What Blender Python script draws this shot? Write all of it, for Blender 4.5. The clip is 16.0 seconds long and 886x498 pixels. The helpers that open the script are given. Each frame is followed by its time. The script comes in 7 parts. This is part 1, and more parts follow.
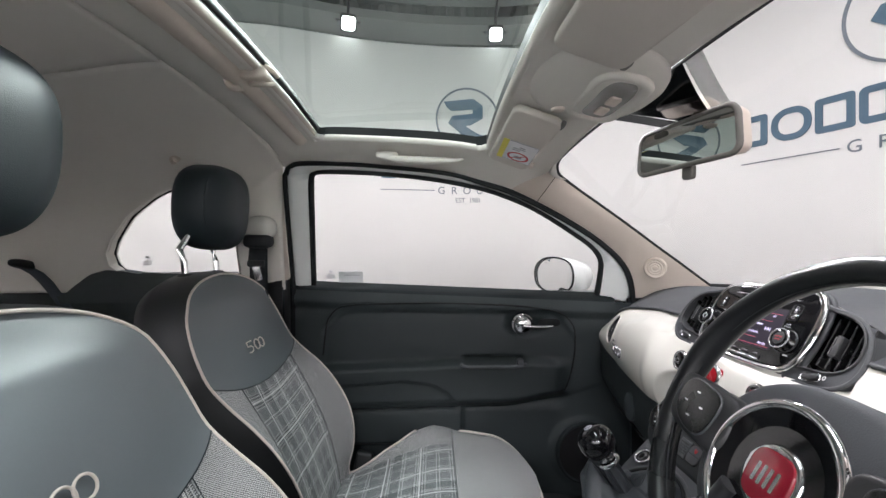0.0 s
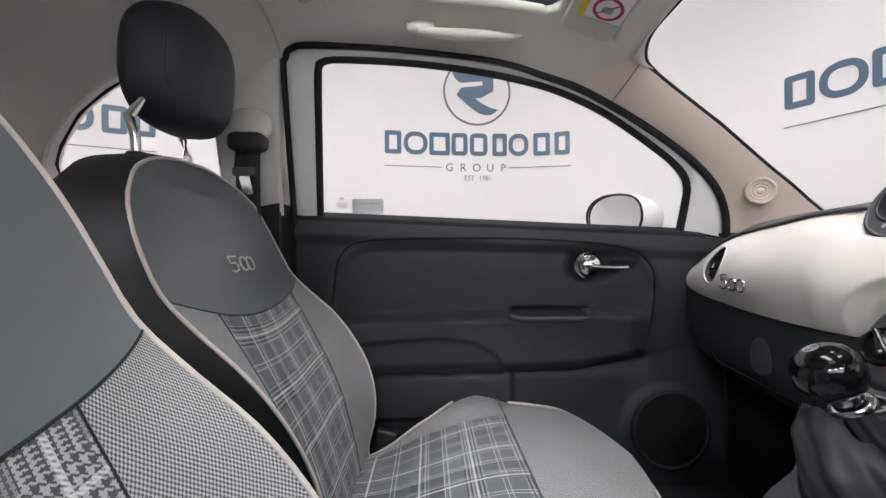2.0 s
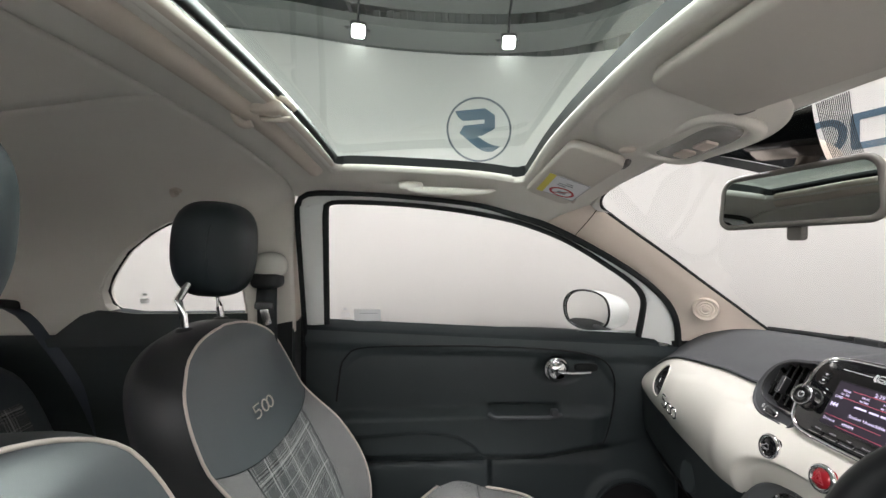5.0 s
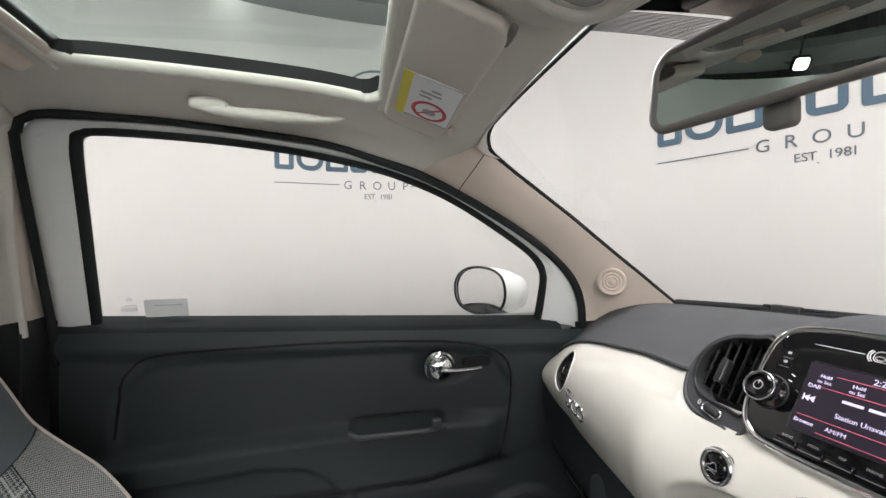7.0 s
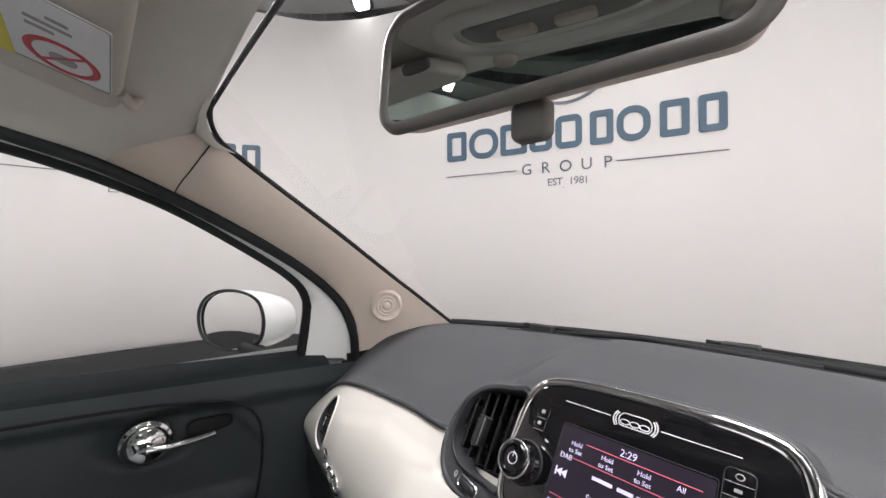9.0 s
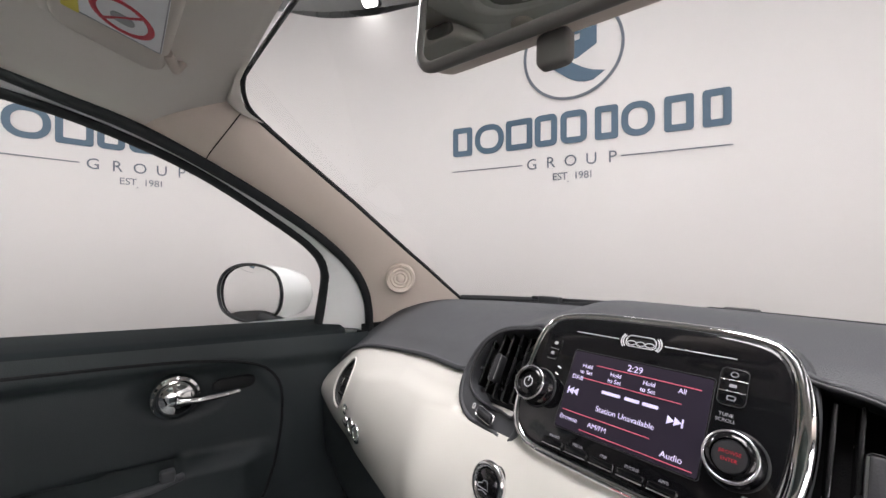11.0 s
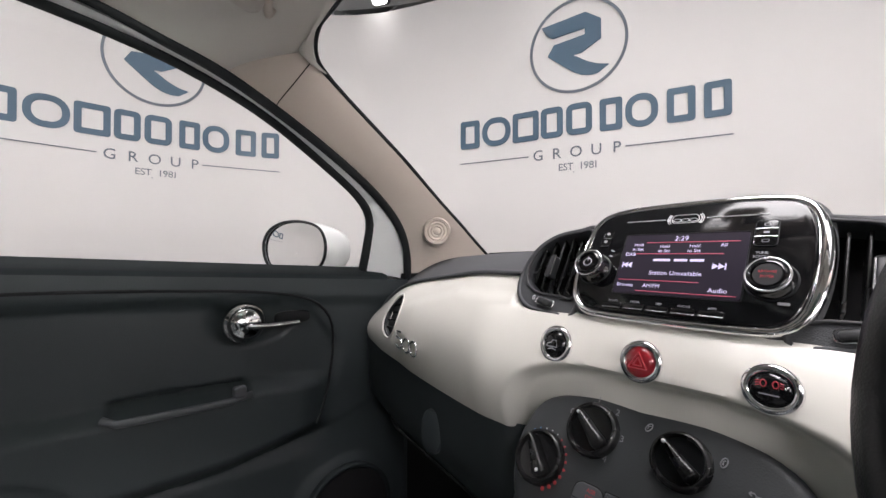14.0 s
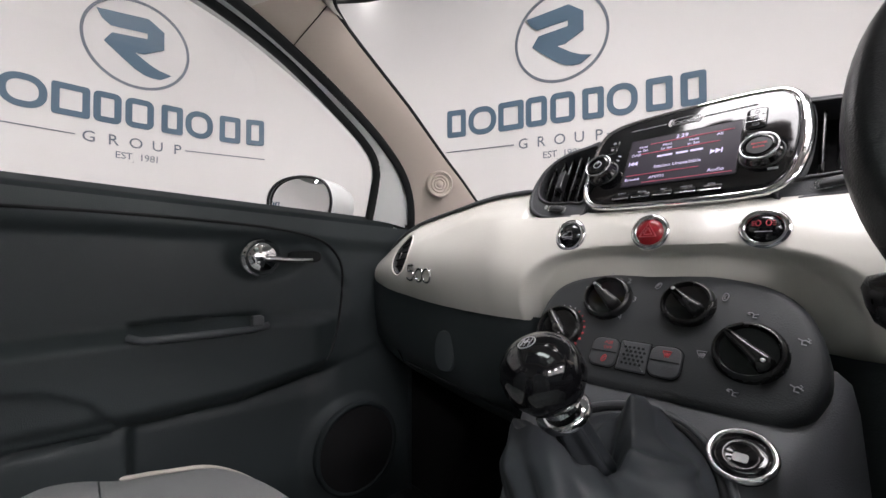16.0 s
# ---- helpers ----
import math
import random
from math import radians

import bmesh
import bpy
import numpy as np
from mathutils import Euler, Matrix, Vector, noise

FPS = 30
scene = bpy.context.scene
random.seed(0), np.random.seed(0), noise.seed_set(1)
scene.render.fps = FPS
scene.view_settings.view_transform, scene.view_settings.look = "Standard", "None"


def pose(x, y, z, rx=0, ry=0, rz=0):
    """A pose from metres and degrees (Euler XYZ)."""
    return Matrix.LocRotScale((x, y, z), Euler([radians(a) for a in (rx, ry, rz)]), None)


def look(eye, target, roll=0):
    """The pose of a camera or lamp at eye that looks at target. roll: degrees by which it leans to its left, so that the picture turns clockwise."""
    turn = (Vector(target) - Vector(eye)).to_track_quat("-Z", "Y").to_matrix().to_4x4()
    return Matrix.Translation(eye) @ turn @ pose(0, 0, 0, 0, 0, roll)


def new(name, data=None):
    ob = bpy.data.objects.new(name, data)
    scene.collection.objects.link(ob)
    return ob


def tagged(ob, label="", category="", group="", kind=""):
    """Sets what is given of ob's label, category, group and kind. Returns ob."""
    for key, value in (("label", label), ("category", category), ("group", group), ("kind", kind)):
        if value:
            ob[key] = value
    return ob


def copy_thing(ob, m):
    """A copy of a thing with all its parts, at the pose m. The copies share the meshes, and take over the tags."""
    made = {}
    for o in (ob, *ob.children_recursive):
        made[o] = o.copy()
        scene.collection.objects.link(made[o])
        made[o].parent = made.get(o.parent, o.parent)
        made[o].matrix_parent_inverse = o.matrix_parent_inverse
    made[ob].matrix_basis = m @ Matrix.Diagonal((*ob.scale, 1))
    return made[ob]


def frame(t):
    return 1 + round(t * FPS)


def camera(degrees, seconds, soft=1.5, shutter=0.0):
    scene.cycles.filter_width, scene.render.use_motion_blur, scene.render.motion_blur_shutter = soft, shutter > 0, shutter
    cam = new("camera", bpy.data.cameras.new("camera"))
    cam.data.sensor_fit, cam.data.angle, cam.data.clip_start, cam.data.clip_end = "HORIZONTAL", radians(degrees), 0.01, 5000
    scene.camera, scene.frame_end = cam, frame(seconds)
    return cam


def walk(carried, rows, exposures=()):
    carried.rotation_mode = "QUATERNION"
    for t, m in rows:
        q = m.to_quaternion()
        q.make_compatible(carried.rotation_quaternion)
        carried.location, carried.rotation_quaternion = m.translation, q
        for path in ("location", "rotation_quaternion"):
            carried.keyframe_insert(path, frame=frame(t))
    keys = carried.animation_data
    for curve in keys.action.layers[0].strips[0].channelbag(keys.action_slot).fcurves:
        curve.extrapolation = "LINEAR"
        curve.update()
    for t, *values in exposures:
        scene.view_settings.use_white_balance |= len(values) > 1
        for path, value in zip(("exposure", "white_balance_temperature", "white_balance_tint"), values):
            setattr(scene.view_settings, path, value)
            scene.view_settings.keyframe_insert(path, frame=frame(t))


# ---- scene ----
cam = camera(94.0, 16.0)
PATH = [
    (0, (0.0537, -0.6700, 1.1190), (0.1039, 1.4041, 1.1157), -0.21),
    (0.5, (0.0097, -0.5678, 0.9996), (0.1024, 1.5053, 0.9974), -0.25),
    (1, (-0.0174, -0.4546, 0.9005), (0.0722, 1.6189, 0.9045), -0.35),
    (1.5, (-0.0391, -0.4095, 0.8982), (0.0318, 1.6646, 0.9043), -0.38),
    (2, (-0.0560, -0.3820, 0.9197), (0.0149, 1.6922, 0.9279), -0.28),
    (2.5, (-0.0481, -0.3965, 0.9246), (0.0125, 1.6780, 0.9338), -0.29),
    (3, (-0.0385, -0.4283, 0.9366), (0.0106, 1.6466, 0.9499), -0.21),
    (3.5, (-0.0164, -0.4551, 0.9743), (0.0047, 1.6200, 0.9960), -0.35),
    (4, (-0.0042, -0.5048, 1.1295), (0.0055, 1.5700, 1.1803), -0.16),
    (4.2, (-0.0108, -0.5171, 1.1717), (0.0041, 1.5583, 1.2162), -0.05),
    (6.3, (0.0646, -0.5726, 1.2232), (0.1677, 1.5003, 1.2231), -0.23),
    (6.5, (0.1100, -0.5044, 1.1968), (0.2825, 1.5637, 1.2000), -0.34),
    (7, (0.1432, -0.2669, 1.1413), (0.6031, 1.7567, 1.1317), -0.74),
    (7.5, (0.1686, -0.1700, 1.1177), (0.9836, 1.7384, 1.1113), -0.84),
    (8, (0.2205, -0.1697, 1.1103), (1.3171, 1.5914, 1.1100), -0.55),
    (8.5, (0.2569, -0.1677, 1.1476), (1.5055, 1.4905, 1.1459), -0.53),
    (9, (0.2903, -0.1580, 1.1720), (1.5939, 1.4572, 1.1704), -0.46),
    (9.5, (0.2856, -0.1386, 1.1637), (1.6014, 1.4672, 1.1667), -0.54),
    (10, (0.2662, -0.1270, 1.1362), (1.5850, 1.4760, 1.1455), -0.43),
    (10.2, (0.2577, -0.1341, 1.1147), (1.5694, 1.4742, 1.1228), -0.24),
    (12.3, (0.2497, -0.2032, 1.1203), (1.5298, 1.4298, 1.1282), -0.19),
    (12.5, (0.2408, -0.1844, 1.1173), (1.5261, 1.4446, 1.1326), -0.18),
    (13, (0.1752, -0.1537, 1.0742), (1.4655, 1.4713, 1.0940), 0.13),
    (13.5, (0.1689, -0.1568, 1.0287), (1.4612, 1.4665, 1.0579), 0.03),
    (14, (0.1445, -0.1762, 1.0027), (1.4491, 1.4375, 1.0323), 0.05),
    (14.5, (0.1348, -0.1889, 0.9732), (1.4597, 1.4078, 1.0057), -0.02),
    (15, (0.1359, -0.1868, 0.9741), (1.4791, 1.3947, 1.0043), -0.10),
    (15.5, (0.1339, -0.1846, 0.9751), (1.4964, 1.3811, 1.0112), -0.07),
    (16, (0.0782, -0.1722, 0.8831), (1.4599, 1.3766, 0.9231), -0.04),
]
walk(cam, [(t, look(eye, target, roll)) for t, eye, target, roll in PATH], [(0, 0.44, 6250, 12), (2, 0.44, 6350, 15), (4.2, 0.44, 6500, 10), (6.5, 0.40, 6500, 9), (9, 0.26, 6450, 13), (12.5, 0.20, 6450, 14), (16, 0.22, 6400, 14)])

# ---- light ----
world = bpy.data.worlds.new("world")
scene.world = world
world.use_nodes = True
world.node_tree.nodes["Background"].inputs[0].default_value = (0.9, 0.95, 1.0, 1)
world.node_tree.nodes["Background"].inputs[1].default_value = 0.02


def area_lamp(name, m, sx, sy, watts, colour=(1.0, 0.968, 0.965), spread=180):
    d = bpy.data.lights.new(name, "AREA")
    d.shape, d.size, d.size_y, d.energy, d.color = "RECTANGLE", sx, sy, watts, colour
    d.spread = radians(spread)
    o = new(name, d)
    o.matrix_world = m
    return o


# two overhead fill lights without fixtures, added to brighten the cabin and walls
area_lamp("ceiling_lamp_light", pose(-1.0, -2.8, 5.9), 3.0, 2.0, 30)
area_lamp("ceiling_lamp_light", pose(0.1, -0.1, 5.9), 3.4, 2.8, 96, spread=80)
# the ring of flood lamps on top of the wall, each throwing its light across the hall to the wall opposite
for lx, ly, tx, ty, watts in ((-0.1, -4.1, 0.2, 3.5, 11), (-1.4, -4.1, -0.6, 3.4, 13.5), (-2.9, -3.7, 0.6, 3.4, 15), (-4.6, -0.6, 2.6, 1.4, 15)):
    area_lamp("flood_lamp_light", look((lx, ly, 3.25), (tx, ty, 1.7)), 0.5, 0.3, watts, spread=90)
for lx, ly, tx, ty, watts in ((2.45, 0.4, -3.0, -3.9, 75), (1.55, 2.35, -1.2, -4.3, 115), (0.1, 2.95, 0.0, -4.4, 138), (-1.7, 2.6, -1.5, -4.3, 118)):
    area_lamp("flood_lamp_light", look((lx, ly, 3.25), (tx, ty, 1.9)), 0.5, 0.3, watts, spread=56)

# ---- materials ----


def principled(name, colour, rough=0.5, metal=0.0, coat=0.0, spec=0.5):
    m = bpy.data.materials.new(name)
    m.use_nodes = True
    b = m.node_tree.nodes["Principled BSDF"]
    # the driver's door, out of view: added closed, without its pane, to block low light
    b.inputs["Base Color"].default_value = (*colour, 1)
    b.inputs["Roughness"].default_value = rough
    b.inputs["Metallic"].default_value = metal
    b.inputs["Coat Weight"].default_value = coat
    b.inputs["Coat Roughness"].default_value = 0.06
    b.inputs["Specular IOR Level"].default_value = spec
    return m


def node(m, kind, **values):
    n = m.node_tree.nodes.new(kind)
    for k, v in values.items():
        n.inputs[k].default_value = v
    return n


def link(m, a, b):
    m.node_tree.links.new(a, b)


def math_node(m, op, a, b=None, c=None):
    n = m.node_tree.nodes.new("ShaderNodeMath")
    n.operation = op
    for i, v in enumerate((a, b, c)):
        if v is None:
            continue
        if isinstance(v, (int, float)):
            n.inputs[i].default_value = v
        else:
            link(m, v, n.inputs[i])
    return n.outputs[0]


def mix_colour(m, fac, a, b):
    n = m.node_tree.nodes.new("ShaderNodeMix")
    n.data_type = "RGBA"
    for sock, v in ((n.inputs[0], fac), (n.inputs[6], a), (n.inputs[7], b)):
        if isinstance(v, tuple):
            sock.default_value = (*v, 1)
        elif isinstance(v, (int, float)):
            sock.default_value = v
        else:
            link(m, v, sock)
    return n.outputs[2]


def worn(name, colour, rough=0.5, grain=900.0, relief=0.08, blotch=7.0, vary=0.12, metal=0.0, coat=0.0, spec=0.5, rvary=0.12):
    """A surface with two scales of variation: large soft blotches and a fine grain with relief."""
    m = principled(name, colour, rough, metal, coat, spec)
    b = m.node_tree.nodes["Principled BSDF"]
    tc = node(m, "ShaderNodeTexCoord")
    big = node(m, "ShaderNodeTexNoise", Scale=blotch, Detail=4.0)
    fine = node(m, "ShaderNodeTexNoise", Scale=grain, Detail=2.0)
    link(m, tc.outputs["Object"], big.inputs["Vector"])
    link(m, tc.outputs["Object"], fine.inputs["Vector"])
    lo = tuple(c * (1 - vary) for c in colour)
    hi = tuple(min(1, c * (1 + vary)) for c in colour)
    both = math_node(m, "ADD", math_node(m, "MULTIPLY", big.outputs["Fac"], 0.6), math_node(m, "MULTIPLY", fine.outputs["Fac"], 0.4))
    link(m, mix_colour(m, both, lo, hi), b.inputs["Base Color"])
    link(m, math_node(m, "ADD", math_node(m, "MULTIPLY", math_node(m, "SUBTRACT", big.outputs["Fac"], 0.5), rvary * 2), rough), b.inputs["Roughness"])
    bump = node(m, "ShaderNodeBump", Strength=relief, Distance=0.002)
    link(m, fine.outputs["Fac"], bump.inputs["Height"])
    link(m, bump.outputs["Normal"], b.inputs["Normal"])
    return m


def cell_grain(name, colour, rough, scale, relief, vary=0.1):
    """Moulded plastic or leather with a pebbled grain."""
    m = worn(name, colour, rough, 300, 0.02, 5, vary)
    b = m.node_tree.nodes["Principled BSDF"]
    tc = node(m, "ShaderNodeTexCoord")
    vo = node(m, "ShaderNodeTexVoronoi", Scale=scale)
    link(m, tc.outputs["Object"], vo.inputs["Vector"])
    bump = node(m, "ShaderNodeBump", Strength=relief, Distance=0.0015)
    link(m, vo.outputs["Distance"], bump.inputs["Height"])
    link(m, bump.outputs["Normal"], b.inputs["Normal"])
    return m


HEADLINER = worn("headliner_fabric", (0.72, 0.685, 0.635), 0.95, 1400, 0.25, 5, 0.08, spec=0.15)
VISOR = worn("visor_fabric", (0.62, 0.57, 0.52), 0.85, 1200, 0.2, 6, 0.06, spec=0.2)
BEIGE = cell_grain("beige_trim_plastic", (0.60, 0.52, 0.455), 0.6, 900, 0.12, 0.05)
DOOR_PLASTIC = cell_grain("door_plastic", (0.029, 0.037, 0.040), 0.55, 700, 0.18, 0.12)
LEDGE = worn("ledge_plastic", (0.016, 0.021, 0.023), 0.75, 900, 0.1, 8, 0.15, spec=0.25)
DASH_PAD = cell_grain("dash_pad", (0.055, 0.058, 0.063), 0.6, 800, 0.25, 0.1)
KNOB_BLACK = worn("knob_black", (0.012, 0.0125, 0.013), 0.26, 900, 0.03, 30, 0.2)
HEATER = cell_grain("heater_plastic", (0.040, 0.044, 0.047), 0.46, 800, 0.12, 0.08)
CONSOLE = cell_grain("console_plastic", (0.074, 0.079, 0.086), 0.48, 800, 0.15, 0.08)
DARK_PLASTIC = worn("dark_plastic", (0.022, 0.023, 0.025), 0.45, 900, 0.08, 9, 0.2)
BLACK_CLOTH = worn("black_cloth", (0.012, 0.012, 0.013), 0.9, 1200, 0.3, 8, 0.2, spec=0.2)
CARPET = worn("carpet", (0.02, 0.02, 0.022), 1.0, 700, 0.6, 9, 0.3, spec=0.1)
LEATHER = cell_grain("grey_leather", (0.148, 0.167, 0.184), 0.38, 1000, 0.07, 0.08)
SEAT_SIDE = cell_grain("seat_side", (0.021, 0.022, 0.024), 0.55, 900, 0.08, 0.12)
BLACK_LEATHER = cell_grain("black_leather", (0.015, 0.023, 0.028), 0.50, 800, 0.15, 0.15)
BOOT_LEATHER = cell_grain("boot_leather", (0.046, 0.051, 0.057), 0.42, 1300, 0.06, 0.15)
BOOT_LEATHER.node_tree.nodes["Principled BSDF"].inputs["Specular IOR Level"].default_value = 0.3
WHEEL_LEATHER = cell_grain("wheel_leather", (0.008, 0.009, 0.010), 0.30, 900, 0.10, 0.15)
WHEEL_LEATHER.node_tree.nodes["Principled BSDF"].inputs["Specular IOR Level"].default_value = 0.40
PIPING = worn("cream_piping", (0.74, 0.66, 0.605), 0.5, 900, 0.1, 20, 0.05)
IVORY = worn("ivory_gloss", (0.69, 0.675, 0.62), 0.24, 40, 0.004, 3, 0.015, coat=0.3, rvary=0.03)
PAINT = worn("white_paint", (0.76, 0.77, 0.76), 0.3, 40, 0.003, 3, 0.02, coat=0.7, rvary=0.04)
CHROME = principled("chrome", (0.82, 0.82, 0.83), 0.07, 1.0)
SATIN = principled("satin_chrome", (0.62, 0.62, 0.63), 0.25, 1.0)
GLOSS_BLACK = principled("gloss_black", (0.006, 0.006, 0.007), 0.08, 0.0, 0.25)
RUBBER = worn("rubber", (0.012, 0.013, 0.014), 0.7, 700, 0.05, 12, 0.2, spec=0.3)
REAR_BELT = worn("rear_belt_webbing", (0.06, 0.072, 0.09), 0.7, 1500, 0.4, 20, 0.2)
BELT = worn("belt_webbing", (0.022, 0.026, 0.03), 0.7, 1500, 0.4, 20, 0.2)
RED_BUTTON = principled("red_button", (0.35, 0.012, 0.02), 0.2, 0.0, 0.8)
EMBLEM_RED = principled("emblem_red", (0.22, 0.006, 0.018), 0.25, 0.0, 0.8)
PRINT_WHITE = principled("print_white", (0.7, 0.7, 0.72), 0.5)
PRINT_GREY = principled("print_grey", (0.32, 0.32, 0.34), 0.5)
PRINT_RED = principled("print_red", (0.5, 0.03, 0.05), 0.5)
PRINT_BLUE = principled("print_blue", (0.12, 0.3, 0.6), 0.5)
LABEL_WHITE = principled("label_white", (0.78, 0.78, 0.8), 0.45)
MIRROR_RIM = worn("mirror_rim", (0.13, 0.12, 0.11), 0.5, 800, 0.05, 9, 0.08)
LENS_GREY = worn("lens_grey", (0.30, 0.29, 0.275), 0.22, 300, 0.05, 40, 0.2)
LABEL_YELLOW = principled("label_yellow", (0.72, 0.62, 0.06), 0.5)
WALL = worn("showroom_wall", (0.66, 0.645, 0.632), 0.7, 60, 0.01, 0.9, 0.035, rvary=0.05)
LOGO_BLUE = principled("logo_blue", (0.065, 0.115, 0.165), 0.5)
LOGO_GREY = principled("logo_grey", (0.13, 0.15, 0.18), 0.5)
CLADDING = worn("cladding", (0.30, 0.31, 0.305), 0.6, 30, 0.05, 1.5, 0.2)
BEAM = worn("beam", (0.24, 0.245, 0.24), 0.6, 40, 0.05, 2, 0.2)
FLOOR_GREY = worn("showroom_floor", (0.72, 0.715, 0.70), 0.35, 60, 0.02, 1.2, 0.12)


def glowing(name, colour, strength):
    m = principled(name, colour, 0.5)
    b = m.node_tree.nodes["Principled BSDF"]
    b.inputs["Emission Color"].default_value = (*colour, 1)
    b.inputs["Emission Strength"].default_value = strength
    return m


LAMP_GLOW = glowing("lamp_glow", (1.0, 0.98, 0.95), 9.0)
SCREEN_TEXT = glowing("screen_text", (0.62, 0.58, 0.8), 0.5)
SCREEN_LINE = glowing("screen_line", (0.6, 0.1, 0.16), 0.22)
SCREEN_BACK = glowing("screen_back", (0.020, 0.016, 0.026), 0.30)
SCREEN_BACK.node_tree.nodes["Principled BSDF"].inputs["Roughness"].default_value = 0.28
BUTTON_RED = glowing("button_glow_red", (0.45, 0.05, 0.055), 0.10)


def glass_material(name, tint, gloss=1.0, base=0.02):
    m = bpy.data.materials.new(name)
    m.use_nodes = True
    t = m.node_tree
    t.nodes.remove(t.nodes["Principled BSDF"])
    clear = node(m, "ShaderNodeBsdfTransparent", Color=(*tint, 1))
    shine = node(m, "ShaderNodeBsdfGlossy", Color=(gloss, gloss, gloss, 1), Roughness=0.0)
    lw = node(m, "ShaderNodeLayerWeight", Blend=0.5)
    mix = node(m, "ShaderNodeMixShader")
    link(m, math_node(m, "ADD", math_node(m, "MULTIPLY", math_node(m, "POWER", lw.outputs["Facing"], 5.0), 0.5), base), mix.inputs[0])
    link(m, clear.outputs[0], mix.inputs[1])
    link(m, shine.outputs[0], mix.inputs[2])
    link(m, mix.outputs[0], t.nodes["Material Output"].inputs[0])
    return m


GLASS = glass_material("clear_glass", (0.985, 0.99, 0.985))
ROOF_GLASS = glass_material("tinted_glass", (0.65, 0.75, 0.71))
MIRROR = principled("mirror", (0.86, 0.87, 0.87), 0.0, 1.0)
MIRROR_DIM = principled("anti_dazzle_mirror", (0.5, 0.53, 0.52), 0.0, 1.0)


def stripes(m, coord, period, offset, half):
    a = math_node(m, "MODULO", math_node(m, "ADD", coord, 10 * period - offset + period / 2), period)
    return math_node(m, "LESS_THAN", math_node(m, "ABSOLUTE", math_node(m, "SUBTRACT", a, period / 2)), half)


def plaid_material():
    m = principled("plaid_cloth", (0.15, 0.15, 0.15), 0.85, spec=0.25)
    b = m.node_tree.nodes["Principled BSDF"]
    uv = node(m, "ShaderNodeTexCoord")
    sep = node(m, "ShaderNodeSeparateXYZ")
    link(m, uv.outputs["UV"], sep.inputs[0])
    u, v = sep.outputs[0], sep.outputs[1]
    per, yarn = 0.092, 0.0008

    def yarns(c):
        """Dark and light yarns: four and four inside the bold bands, two and two between them."""
        band = stripes(m, c, per, 0.018, 0.0165)
        bold = stripes(m, c, yarn * 8, 0, yarn * 2)
        fine = stripes(m, c, yarn * 4, 0, yarn)
        pale = math_node(m, "ADD", math_node(m, "MULTIPLY", band, bold), math_node(m, "MULTIPLY", math_node(m, "SUBTRACT", 1.0, band), fine))
        thin = math_node(m, "MAXIMUM", stripes(m, c, per, 0.0605, 0.0008), stripes(m, c, per, 0.0680, 0.0008))
        white = math_node(m, "MAXIMUM", math_node(m, "MULTIPLY", stripes(m, c, per, 0.018, 0.0017), 0.9), math_node(m, "MULTIPLY", thin, 0.7))
        return pale, white, band
    pu, wu, bu = yarns(u)
    pv, wv, bv = yarns(v)
    # two-up, two-down twill: which of the two yarns lies on top
    step = math_node(m, "ADD", math_node(m, "FLOOR", math_node(m, "DIVIDE", math_node(m, "ADD", u, 3.0), yarn)), math_node(m, "FLOOR", math_node(m, "DIVIDE", math_node(m, "ADD", v, 3.0), yarn)))
    weave = math_node(m, "LESS_THAN", math_node(m, "MODULO", step, 4.0), 1.5)
    pale = math_node(m, "ADD", math_node(m, "MULTIPLY", weave, pu), math_node(m, "MULTIPLY", math_node(m, "SUBTRACT", 1.0, weave), pv))
    ground = mix_colour(m, pale, (0.115, 0.120, 0.126), (0.30, 0.305, 0.315))
    bands = mix_colour(m, pale, (0.095, 0.097, 0.103), (0.48, 0.48, 0.49))
    col = mix_colour(m, math_node(m, "MAXIMUM", bu, bv), ground, bands)
    white = math_node(m, "MAXIMUM", math_node(m, "MULTIPLY", wu, math_node(m, "ADD", math_node(m, "MULTIPLY", weave, 0.6), 0.35)), math_node(m, "MULTIPLY", wv, math_node(m, "SUBTRACT", 0.95, math_node(m, "MULTIPLY", weave, 0.6))))
    col = mix_colour(m, white, col, (0.80, 0.79, 0.80))
    link(m, col, b.inputs["Base Color"])
    bump = node(m, "ShaderNodeBump", Strength=0.3, Distance=0.001)
    link(m, weave, bump.inputs["Height"])
    link(m, bump.outputs["Normal"], b.inputs["Normal"])
    return m


def knit_material():
    m = principled("knit_cloth", (0.2, 0.2, 0.2), 0.85, spec=0.25)
    b = m.node_tree.nodes["Principled BSDF"]
    uv = node(m, "ShaderNodeTexCoord")
    chk = node(m, "ShaderNodeTexChecker", Scale=540.0)
    noi = node(m, "ShaderNodeTexNoise", Scale=9.0)
    link(m, uv.outputs["UV"], chk.inputs["Vector"])
    link(m, uv.outputs["Object"], noi.inputs["Vector"])
    col = mix_colour(m, chk.outputs["Fac"], (0.105, 0.103, 0.107), (0.60, 0.582, 0.592))
    col = mix_colour(m, math_node(m, "MULTIPLY", noi.outputs["Fac"], 0.25), col, (0.22, 0.22, 0.225))
    link(m, col, b.inputs["Base Color"])
    bump = node(m, "ShaderNodeBump", Strength=0.35, Distance=0.0008)
    link(m, chk.outputs["Fac"], bump.inputs["Height"])
    link(m, bump.outputs["Normal"], b.inputs["Normal"])
    return m


PLAID, KNIT = plaid_material(), knit_material()

# ---- mesh helpers ----


